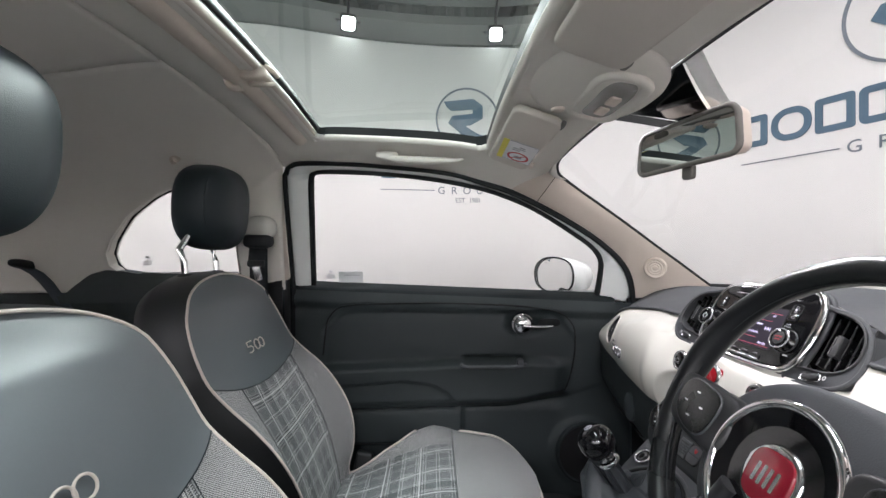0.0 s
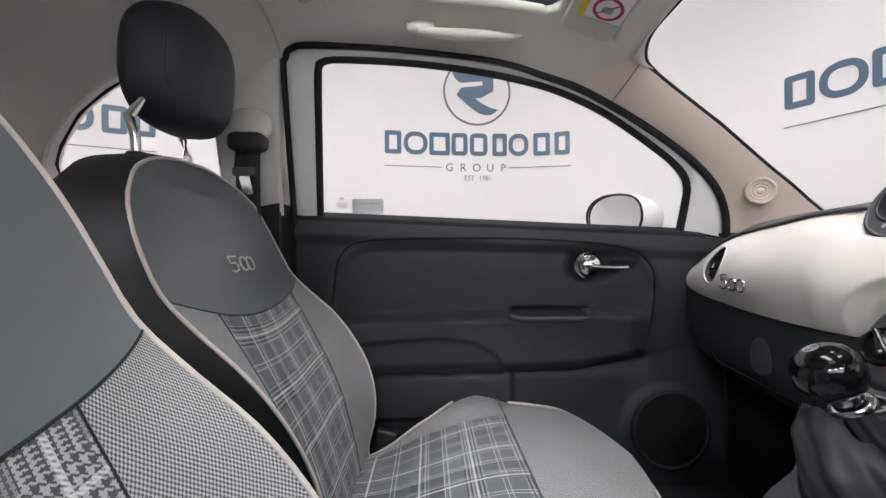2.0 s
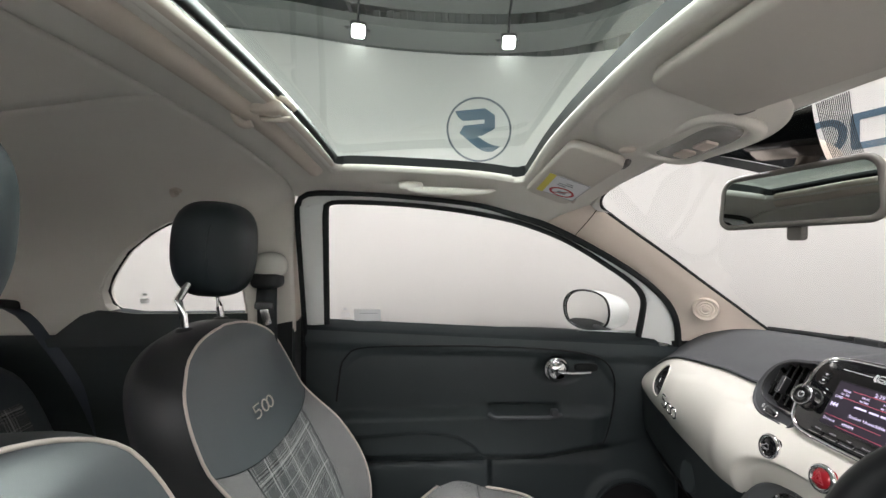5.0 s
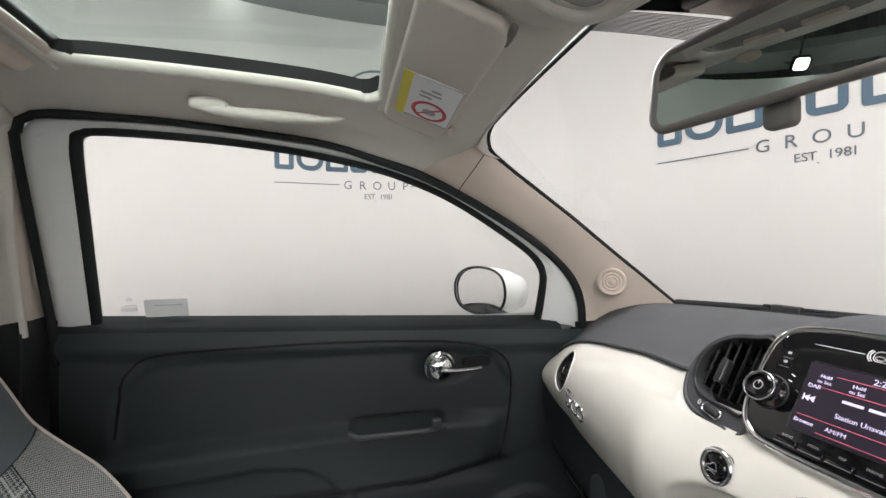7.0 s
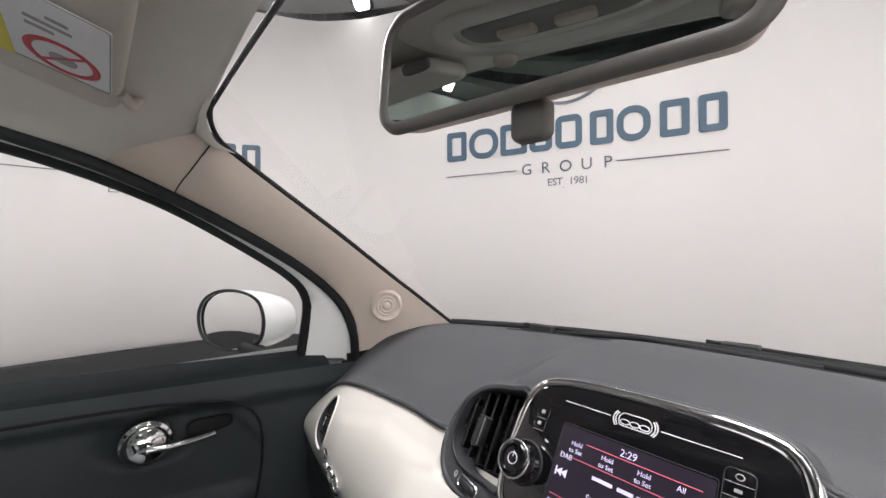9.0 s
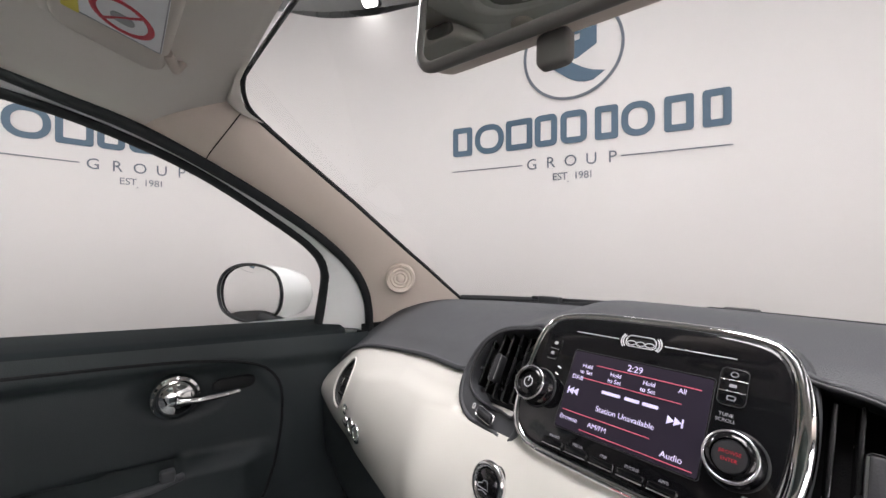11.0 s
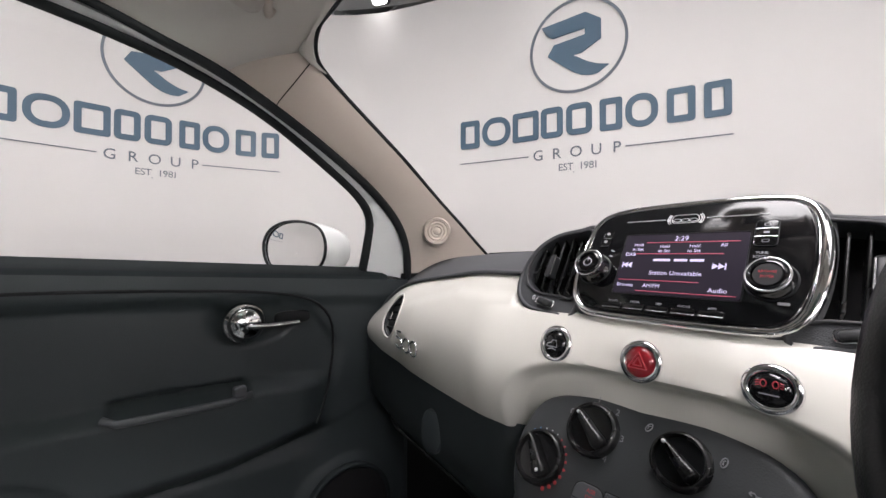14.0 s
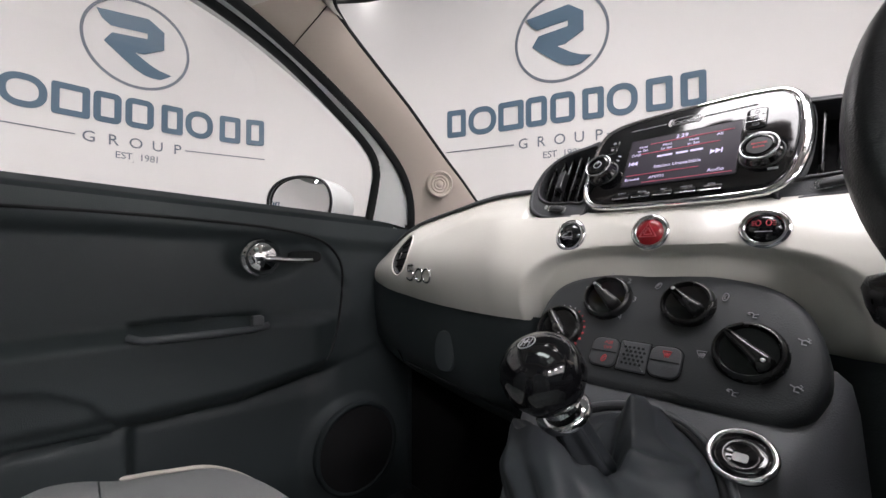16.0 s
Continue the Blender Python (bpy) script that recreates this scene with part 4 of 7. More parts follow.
# white frame between the two rubber lines
n = 90
inner = spline(GLASS_LINE, n)
outer_src = [p for p in spline(SEAL_LINE, 700) if p[1] > 0.93]
outer = [outer_src[round(i * (len(outer_src) - 1) / (n - 1))] for i in range(n)]
fr = [[(x, yg(z) - 0.028, z) for x, z in outer], [(ax * 0.5 + bx * 0.5, yg(az * 0.5 + bz * 0.5) - 0.034, az * 0.5 + bz * 0.5) for (ax, az), (bx, bz) in zip(outer, inner)], [(x, yg(z) - 0.022, z) for x, z in inner], [(x, yg(z) + 0.01, z) for x, z in inner]]
door_part("window_frame", loft(fr), PAINT, "white painted metal window frame", angle=60)
door_part("glass_seal", tube([(x, yg(z) - 0.014, z) for x, z in spline([(x, z) for x, z in GLASS_LINE], 110)], 0.0105, 8), RUBBER, "black rubber window channel")
pane = door_part("window_pane", loft([[(x, yg(z), z) for x, z in inner], [(x, yg(0.95), 0.945) for x, z in inner]]), GLASS, "clear door glass", smooth=False)
pane.visible_shadow = False
door_part("waist_seal", tube([(x, 0.643, ledge_z(x) + 0.012) for x in lin(-0.33, 0.60, 20)], 0.006, 6), RUBBER)
door_part("outer_skin", grid(lambda x, z: (x, 0.70 + 0.05 * math.sin(math.pi * (z - 0.2) / 1.0) - 0.05 * sm(0.8, 0.99, z), z), lin(-0.40, 0.70, 20), lin(0.25, ledge_z(0) + 0.0, 16)), PAINT, "white painted outer door panel")

# the driver's door, closed, its window wound down
door_2 = thing("door_2", (0.69, -0.66, 0.30), "unseen driver's door, added closed without its pane to block low light", "door", kind="structure")
for ob in list(door.children):
    if ob.name in ("door_lining", "door_ledge", "end_cap", "panel_groove", "window_frame", "glass_seal", "waist_seal", "outer_skin"):
        me = ob.data.copy()
        for v in me.vertices:
            v.co.y = -v.co.y
        me.flip_normals()
        new(ob.name, me).parent = door_2

# body seal round the door opening, both sides
for sd in (1, -1):
    bs = part("door_seal", tube([(x + 0.012 * sm(-0.36, -0.376, x), sd * (yg(z) - (0.038 if z > 0.9 else 0.038 + 0.016 * sm(0.9, 0.6, z)) - 0.008 * sm(-0.30, -0.37, x)), z) for x, z in SL], [float(0.0088 - 0.0018 * sm(-0.25, -0.36, x) - 0.0025 * sm(1.28, 1.34, z) * sm(-0.33, -0.22, x)) for x, z in SL], 8), RUBBER)
    tagged(bs, "black rubber seal round the door opening", "seal", "door seals", kind="structure")
    SU = [p for p in SL if p[1] > 0.99]
    frm = part("door_jamb", loft([[(x * 1.03 - 0.005, sd * (yg(z) - 0.010), z + 0.006) for x, z in SU], [(x * 1.04 - 0.005, sd * (yg(z) + 0.06), z + 0.012) for x, z in SU]]), PAINT)
    jl = part("door_jamb_lower", loft([[(x, sd * 0.615, z) for x, z in row] for row in (((-0.42, 0.2), (-0.42, 1.03)), ((-0.372, 0.2), (-0.372, 1.03)))]), RUBBER)
    tagged(jl, "black lower door opening seal", "seal", "door seals", kind="structure")
    tagged(frm, "white painted metal door opening", "door frame", "door openings", kind="structure")

# door furniture
HB = Matrix.Translation((0.331, 0.612, 0.882))
fm = frame_on((0, 0, 0), (1, 0, 0), (0, 0, 1))
if fm.col[2].y > 0:
    fm = frame_on((0, 0, 0), (-1, 0, 0), (0, 0, 1))
hd = part("door_handle", lathe([(0.036, -0.006), (0.036, 0.004), (0.033, 0.009), (0.030, 0.010), (0.028, 0.016), (0.02, 0.024), (0.008, 0.027), (0.0, 0.0275)], fm, 40), CHROME, door, "round chrome door release")
hd.location = DI @ HB.translation
part("lever", tube([(0.0, -0.022, -0.002), (0.03, -0.026, -0.004), (0.065, -0.02, -0.005), (0.089, -0.016, -0.004)], [0.012, 0.010, 0.0095, 0.0085], 10, False, 0.6), CHROME, hd)
# flat dark body that stands in for the shade behind the lever's end
part("lever_recess", superball(0.034, 0.006, 0.012, pose(0.088, 0.010, 0.002), 0.6, 0.6), RUBBER, hd)
pl = part("door_pull", tube([(-0.102, 0.004, 0.004), (-0.085, -0.008, -0.002), (0.06, -0.008, -0.002), (0.10, 0.003, 0.001)], 0.006, 8), CONSOLE, door, "grey door pull bar below a recessed cup")
pl.location = DI @ Vector((0.24, 0.59, 0.76))
part("end_stop", prism(rrect(0.02, 0.018, 0.004), 0.012, frame_on((0.078, -0.002, 0.012), (1, 0, 0), (0, 0, 1)), 0.003), CONSOLE, pl)
# the rim takes the darker ledge colour to imitate shade low on the door
dsp = part("speaker", lathe([(0.096, -0.01), (0.096, 0.002), (0.092, 0.0045), (0.087, 0.003), (0.086, -0.002)], fm, 48), LEDGE, door, "round door speaker, its rim darkened to match the shade there")
dsp.location = DI @ Vector((0.53, 0.603, 0.48))
part("grille", lathe([(0.086, -0.004), (0.086, 0.002), (0.05, 0.006), (0.0, 0.007)], fm, 48), BLACK_CLOTH, dsp)

# stickers on the door glass
stk = thing("glass_sticker", (-0.205, yg(1.03) - 0.003, 1.03), "pale rectangular sticker on the door window", "sticker")
gm = frame_on((0, 0, 0), (1, 0, 0), (0, -0.28, 1))
part("sheet", prism(rrect(0.076, 0.036, 0.003), 0.0008, gm), LABEL_WHITE, stk, smooth=False)
part("print_bar", prism(rrect(0.05, 0.0012, 0.0005), 0.0004, gm @ pose(0.004, 0.006, 0.001)), PRINT_GREY, stk, smooth=False)
copy_thing(mark, pose(-0.268, yg(1.04) - 0.003, 1.036))

# ---- front seats ----
BZ = (0.44, 0.50, 0.56, 0.62, 0.68, 0.74, 0.79, 0.83, 0.87, 0.91, 0.95, 0.99, 1.02, 1.04, 1.052, 1.0595, 1.062)
BW = (0.200, 0.205, 0.208, 0.212, 0.216, 0.218, 0.221, 0.220, 0.217, 0.214, 0.207, 0.191, 0.165, 0.128, 0.09, 0.045, 0.0)
BF = (0.0, 0.012, 0.050, 0.075, 0.084, 0.076, 0.056, 0.028, 0.005, 0.0, -0.001, 0.0, 0.006, 0.014, 0.018, 0.02, 0.02)
LZ, LF = zip(*spline(list(zip(BZ, BF)), 120))
BZS, BWS = zip(*spline(list(zip(BZ, BW)), 200))


def bw(z):
    return itp(z, BZS, BWS)


def back_x(y, z):
    """The backrest's front face."""
    w = max(bw(z), 1e-3)
    a = min(1.0, abs(y) / w)
    x = 0.0108 - 0.42 * z
    x += itp(z, LZ, LF) * a ** 3
    x += 0.010 * (1 - a ** 4) * sm(0.42, 0.55, z)
    x += 0.012 * math.exp(-((z - 0.66) / 0.1) ** 2) * (1 - a * a)
    x -= 0.02 * sm(1.0, 1.062, z)
    return x


def seam_z(a):
    return 0.823 + 0.042 * a * a


def plaid_half(z):
    return itp(z, (0.44, 0.6, 0.84), (0.118, 0.125, 0.140))


def seam_at(y):
    z = 0.845
    for _ in range(4):
        z = seam_z(max(-1, min(1, y / bw(z))))
    return z


def cush_w(x):
    return itp(x, *zip(*CW))


CW = spline([(-0.23, 0.19), (-0.12, 0.196), (-0.06, 0.214), (-0.02, 0.240), (0.03, 0.268), (0.08, 0.270), (0.12, 0.256), (0.16, 0.246), (0.20, 0.237), (0.24, 0.217), (0.269, 0.186), (0.291, 0.140), (0.305, 0.080), (0.311, 0.0)], 160)


def cush_z(x, y):
    w = max(cush_w(x), 1e-3)
    a = min(1.0, abs(y) / w)
    z = 0.497 + 0.062 * sm(-0.2, 0.10, x)
    z += itp(x, (-0.22, -0.19, -0.09, 0.045, 0.11, 0.2), (-0.045, -0.042, -0.004, 0.012, 0.0, -0.002)) * a ** 3.0
    z += 0.010 * sm(0.12, 0.05, x) * sm(-0.2, -0.05, x) * math.exp(-((a - 0.8) / 0.2) ** 2)
    z += 0.006 * sm(0.10, 0.16, x) * (1 - a ** 4)
    z -= 0.018 * sm(0.22, 0.32, x) ** 1.3
    z -= 0.006 * math.exp(-((x - 0.135) / 0.022) ** 2) * sm(0.55, 1.0, a)
    z -= 0.012 * sm(0.8, 1.0, a) * sm(0.1, 0.2, x)
    return z


def edge_loop(n=90):
    zs_ = list(BZS[::4]) + [1.062]
    near = [(back_x(-bw(z), z), -bw(z), z) for z in zs_]
    far = [(back_x(bw(z), z), bw(z), z) for z in zs_[::-1]]
    return spline(near + far[1:], n)


def badge(m, s, mat, parent):
    """The small model badge, drawn as three linked plain rings."""
    b = part("badge", loop_bar([(0.34 * s + x * s, y * s) for x, y in oval(0.36, 0.34, 20)], 0.047 * s, m, 0.035 * s, 6), mat, parent, "metal badge of linked rings")
    part("badge_ring", loop_bar([(1.0 * s + x * s, y * s) for x, y in oval(0.36, 0.34, 20)], 0.047 * s, m, 0.035 * s, 6), mat, b)
    part("badge_hook", tube([m @ Vector((x * s, y * s, 0.035 * s)) for x, y in ((-0.30, 0.38), (-0.98, 0.38), (-0.95, 0.06), (-0.52, 0.07), (-0.34, -0.08), (-0.42, -0.28), (-0.72, -0.35), (-1.0, -0.30))], 0.047 * s, 6), mat, b)
    return b


def front_seat():
    seat = thing("front_seat", (0, 0.30, 0.24), "grey leather and plaid cloth bucket seat with cream piping", "car seat", "front seats")
    up = Vector((0, 0, -0.24))

    def sp(name, bm, mat, label="", parent=None, **k):
        aside = 0.061 if name.startswith(("cushion", "seat_rail")) else 0.03 if name.startswith(("head", "seam")) else 0.006 if name.startswith("post") else 0.0
        for v in bm.verts:
            v.co += up + Vector((0, aside, 0))
        return part(name, bm, mat, parent or seat, label, **k)

    def pt(y, z):
        return (back_x(y, z), y, z)
    bs_, as_ = lin(0, 1, 34), lin(-1, 1, 45)
    lo = 0.45

    def upper(a, b):
        s0 = seam_z(a)
        z = s0 + (1.0618 - s0) * (1 - (1 - b) ** 1.5)
        return pt(a * bw(z), z)
    sp("upper_panel", grid(upper, as_, bs_), LEATHER, "smooth blue-grey leather shoulder panel", angle=70)

    def centre(a, b):
        zt = seam_at(a * 0.140)
        z = lo + (zt - lo) * b
        return pt(a * plaid_half(z), z)
    sp("centre_panel", grid(centre, lin(-1, 1, 25), bs_, lambda a, b: (a * 0.13, b * 0.42)), PLAID, "grey and white plaid cloth", angle=70)
    for sd in (-1, 1):
        def bolster(q, b):
            z0 = seam_at(sd * (0.140 + 0.08 * q))
            z = lo + (z0 - lo) * b
            return pt(sd * (plaid_half(z) + (bw(z) - plaid_half(z)) * q), z)
        sp("side_bolster", grid(bolster, lin(0, 1, 16), bs_, lambda q, b: (q * 0.11, b * 0.42)), KNIT, "grey knitted cloth bolster", angle=70)
        sp("panel_seam", tube([pt(sd * plaid_half(z), z) for z in lin(lo, 0.840, 20)], 0.0009, 5), BLACK_LEATHER)
    sp("shoulder_seam", tube([pt(a * bw(seam_z(a)), seam_z(a)) for a in lin(-1, 1, 40)], 0.0012, 5), BLACK_LEATHER)
    E = edge_loop()
    sp("piping", tube(E, 0.0025, 8), PIPING, "cream piping along the edge")
    rows = []
    for dx, kw, dz in ((0.0, 1.0, 0.0), (-0.025, 1.035, 0.006), (-0.07, 1.03, 0.004), (-0.105, 0.97, -0.012), (-0.125, 0.80, -0.05), (-0.13, 0.45, -0.12), (-0.13, 0.0, -0.25)):
        row = []
        for x, y, z in E:
            zz = 0.45 + (z - 0.45) * (1 + dz / 0.6)
            xx = (0.0108 - 0.42 * zz) * min(1, -dx / 0.07) + x * (1 - min(1, -dx / 0.07)) + dx
            row.append((xx, y * kw, zz))
        rows.append(row)
    sp("back_shell", loft(rows), SEAT_SIDE, "black side and rear cover", angle=70)
    # cushion
    sp("cushion_centre", grid(lambda x, a: (x, a * itp(x, (-0.22, 0.108), (0.12, 0.152)), cush_z(x, a * itp(x, (-0.22, 0.108), (0.12, 0.152)))), lin(-0.23, 0.108, 30), lin(-1, 1, 26), lambda x, a: (a * 0.14, x)), PLAID, "grey and white plaid cloth", angle=70)
    for sd in (-1, 1):
        def cside(x, q):
            h = itp(x, (-0.22, 0.108), (0.12, 0.152))
            y = sd * (h + (cush_w(x) - h) * q)
            return (x, y, cush_z(x, y))
        sp("cushion_bolster", grid(cside, lin(-0.23, 0.108, 30), lin(0, 1, 14), lambda x, q: (q * 0.12, x)), KNIT, "grey knitted cloth bolster", angle=70)
    sp("cushion_front", grid(lambda b, a: (0.108 + 0.203 * b, a * cush_w(0.108 + 0.203 * b), cush_z(0.108 + 0.203 * b, a * cush_w(0.108 + 0.203 * b))), [1 - (1 - t) ** 1.8 for t in lin(0, 1, 26)], lin(-1, 1, 40), lambda b, a: (a * 0.25, b * 0.19)), KNIT, "grey knitted cloth thigh support", angle=70)
    sp("cushion_seam", tube([(0.108, y, cush_z(0.108, y)) for y in lin(-0.268, 0.268, 40)], 0.0012, 5), BLACK_LEATHER)
    rim = [(x, -w, cush_z(x, -w)) for x, w in CW] + [(x, w, cush_z(x, w)) for x, w in CW[::-1]][1:]
    rim = spline(rim[::4] + [rim[-1]], 110)
    sp("cushion_piping", tube([(x + 0.002 * sm(0.1, 0.3, x), y * 1.006, z + 0.0025) for x, y, z in rim], 0.0034, 8), PIPING, "cream piping along the edge")
    rows = [[(x * (1 + a * 0.02), y * (1 + a * 0.03) * k, z - d) for x, y, z in rim] for a, k, d in ((0, 1, 0.0), (1, 1, 0.025), (1, 0.99, 0.07), (0, 0.93, 0.12), (0, 0.9, 0.15))]
    sp("cushion_side", loft(rows), KNIT, "grey cloth cushion side", angle=70)
    for sd in (-1, 1):
        sp("seat_rail", prism(rrect(0.42, 0.03, 0.005), 0.17, frame_on((0.02, sd * 0.17, 0.245), (1, 0, 0), (0, 1, 0)), 0.004), DARK_PLASTIC)
    # head restraint
    tm = pose(-0.468, 0, 1.216, 0, 3, 0)

    def warp(p):
        f = 1 - 0.13 * sm(0.0, -0.1, p.z)
        return Vector((p.x * (1 - 0.15 * (p.y / 0.14) ** 2) + 0.012 * (p.y / 0.14) ** 2 * -1, p.y * f, p.z))
    hr = sp("head_restraint", superball(0.065, 0.101, 0.099, tm, 0.66, 0.68, 48, 28, warp=warp), BLACK_LEATHER, "black leather head restraint on chrome posts", angle=70)
    for yy in (-0.066, 0.066):
        sp("post", tube([(-0.484, yy * 0.86 + 0.006, 1.150), (-0.496, yy, 1.120), (-0.487, yy, 1.09), (-0.482, yy, 1.03)], 0.0074, 10), CHROME, "chrome post", hr)
        sp("post_sleeve", lathe([(0.018, 0.0), (0.018, 0.008), (0.013, 0.016), (0.0075, 0.017)], pose(-0.484, yy, 1.050), 20), DARK_PLASTIC, "", hr)
    seam = [tm @ warp(Vector((0.035, 0.0955 * math.copysign(abs(math.cos(a)) ** 0.72, math.cos(a)), 0.0925 * math.copysign(abs(math.sin(a)) ** 0.72, math.sin(a))))) for a in [2 * math.pi * k / 60 for k in range(60)]]
    sp("seam", tube(seam, 0.0016, 5, True), BLACK_LEATHER, "", hr)
    bx = back_x(0.0, 0.900)
    bm_ = frame_on((bx + 0.003, -0.018, 0.900 - 0.24), (0, 1, 0), (-0.42, 0, 1))
    badge(bm_, 0.034, PIPING, seat)
    # side lever and buckle
    return seat


SEAT = front_seat()
driver_seat = copy_thing(SEAT, pose(0.086, -0.298, 0.24))
for c in driver_seat.children:
    if c.name.startswith("head_restraint"):
        c.location += Vector((-0.028, -0.004, 0.012))
driver_seat["label"] = "grey leather and plaid driver's seat with cream piping"

for bxx, byy in ((-0.175, 0.585), (-0.16, 0.045)):
    bk = thing("belt_buckle", (bxx, byy, 0.30), "black seat belt buckle beside the seat", "buckle", "belt buckles")
    part("stalk", tube([(0, 0, 0), (0.0, 0, 0.12), (0.01, 0, 0.17)], 0.012, 8, False, 0.5), DARK_PLASTIC, bk)
    part("buckle_body", prism(rrect(0.05, 0.03, 0.008), 0.05, pose(0.012, 0, 0.155, 0, 12, 0), 0.008), DARK_PLASTIC, bk)

# seat belt on the centre pillar
sb = thing("seat_belt", (-0.425, 0.495, 1.165), "black seat belt hanging from a beige pillar guide", "seat belt", "seat belts")
part("guide_cap", superball(0.043, 0.028, 0.033, pose(0.008, -0.024, 0.012), 0.85, 0.85), IVORY, sb, "beige guide cover")
part("guide", superball(0.038, 0.024, 0.020, pose(0.004, -0.028, -0.024), 0.6, 0.6), DARK_PLASTIC, sb)
part("webbing", loft([[(x, y, z) for x in (-0.024, 0.024)] for y, z in ((-0.018, -0.02), (-0.020, -0.10), (-0.010, -0.25), (-0.004, -0.55))]), BELT, sb)
solid(sb.children[-1], 0.002)
part("webbing_loop", loft([[(x, y, z) for x in (-0.022, 0.022)] for y, z in ((-0.020, -0.02), (-0.030, -0.06), (-0.034, -0.085))]), BELT, sb)
solid(sb.children[-1], 0.002)
tg = part("tongue", prism(rrect(0.046, 0.018, 0.005), 0.006, frame_on((0.0, -0.034, -0.085), (1, 0, 0), (0, 0, 1)), 0.002), DARK_PLASTIC, sb)
part("tongue_blade", prism(rrect(0.02, 0.04, 0.004), 0.002, frame_on((0.004, -0.036, -0.112), (1, 0, 0.25), (0, 0, 1))), SATIN, tg, "steel tongue")
cp = thing("pillar_slot", (-0.445, 0.552, 0.98), "dark slot cover below the belt guide", "cover")
part("cover", prism(rrect(0.075, 0.34, 0.01), 0.006, frame_on((0.02, -0.004, -0.02), (-1, 0, 0), (0, 0, 1)), 0.002), DARK_PLASTIC, cp)

# coat hook
ck = thing("coat_hook", (-0.607, 0.395, 1.352), "beige plastic coat hook on the roof edge", "hook")
part("plate", lathe([(0.022, -0.01), (0.021, 0.004), (0.016, 0.009), (0.0, 0.010)], pose(0, 0, 0.006, 150, 0, 0), 24), BEIGE, ck)
part("peg", tube([(0.0, 0, 0.0), (0.01, -0.012, -0.014), (0.018, -0.016, -0.01)], 0.007, 8), BEIGE, ck)

# ---- rear seats ----


def rear_seat():
    rs = thing("back_seat", (-0.86, 0.30, 0.24), "grey leather and plaid rear seat back", "car seat", "rear seats")

    def rpt(a, b, k=1.0):
        z = 0.46 + 0.53 * b - 0.05 * abs(a) ** 3 * sm(0.6, 1.0, b)
        w = 0.298 * (1 - 0.22 * sm(0.55, 1.0, b) ** 2)
        return Vector((-0.02 - 0.24 * b + 0.05 * (1 - a * a) - 0.05 * sm(0.85, 1.0, b), a * w, z - 0.24))
    part("shoulder_panel", grid(lambda a, b: rpt(a, b), lin(-1, 1, 18), lin(0.72, 1.0, 8)), LEATHER, rs, "smooth blue-grey leather panel")
    part("centre_panel", grid(lambda a, b: rpt(a, b), lin(-0.6, 0.6, 14), lin(0, 0.72, 14), lambda a, b: (a * 0.25, b * 0.55)), PLAID, rs, "grey and white plaid cloth")
    for sd in (-1, 1):
        part("side_bolster", grid(lambda a, b: rpt(a * sd, b), lin(0.6, 1.0, 6), lin(0, 0.72, 14), lambda a, b: (a * 0.25, b * 0.55)), LEATHER, rs)
    rows = [[rpt(a, b) + Vector((dx, 0, 0)) for a, b in [(-1, t) for t in lin(0, 1, 10)] + [(t, 1) for t in lin(-0.9, 0.9, 10)] + [(1, t) for t in lin(1, 0, 10)]] for dx in (0, -0.05, -0.09)]
    part("back_cover", loft(rows), BLACK_CLOTH, rs)
    part("cushion", superball(0.24, 0.26, 0.06, pose(0.22, 0, 0.20), 0.5, 0.4), LEATHER, rs)
    return rs


RS = rear_seat()
copy_thing(RS, pose(-0.86, -0.30, 0.24))
rb = thing("rear_belt", (-1.055, 0.495, 1.072), "dark seat belt over the rear seat back", "seat belt", "seat belts")
part("guide", superball(0.018, 0.05, 0.012, pose(0, -0.005, 0.004, -14, 0, 0), 0.6, 0.6), DARK_PLASTIC, rb)
part("webbing", loft([[(x + 0.6 * d, y + d, z) for d in (-0.028, 0.028)] for x, y, z in spline([(0.012, 0.0, 0.0), (0.05, 0.008, -0.03), (0.105, 0.03, -0.13), (0.155, 0.055, -0.25), (0.205, 0.08, -0.42)], 16)]), REAR_BELT, rb)
solid(rb.children[-1], 0.002)
part("lower_strand", loft([[(x + 0.6 * d, y + d, z) for d in (-0.018, 0.018)] for x, y, z in spline([(0.03, 0.03, -0.05), (0.085, 0.075, -0.17), (0.13, 0.10, -0.29), (0.17, 0.105, -0.42)], 14)]), REAR_BELT, rb)
solid(rb.children[-1], 0.002)
part("tongue", prism(rrect(0.05, 0.03, 0.005), 0.008, frame_on((0.19, 0.075, -0.37), (0.3, 1, 0), (0, 0, 1)), 0.002), DARK_PLASTIC, rb)

# ---- roof fittings ----
gh = thing("grab_handle", (0.02, 0.458, 1.374), "beige fold-up grab handle above the passenger door", "grab handle")
gp = [(-0.118, 0.004, 0.008), (-0.10, -0.002, -0.006), (-0.05, -0.005, -0.014), (0.03, -0.003, -0.016), (0.09, 0.004, -0.014), (0.118, 0.008, -0.008)]
part("grip", tube(spline(gp, 24), [0.0145 * math.sqrt(math.sin(math.pi * min(1, max(0.06, (i + 0.6) / 24.5)))) * (1.0 - 0.006 * i) for i in range(24)], 14, False, 0.8), HEADLINER, gh)
part("hinge_cover", superball(0.030, 0.0145, 0.012, pose(-0.090, -0.001, -0.001), 0.8, 0.8), HEADLINER, gh)
part("hinge_seam", tube([(-0.062, -0.02, -0.006), (-0.062, -0.004, -0.020), (-0.062, 0.014, -0.014)], 0.0008, 5), BEIGE, gh)


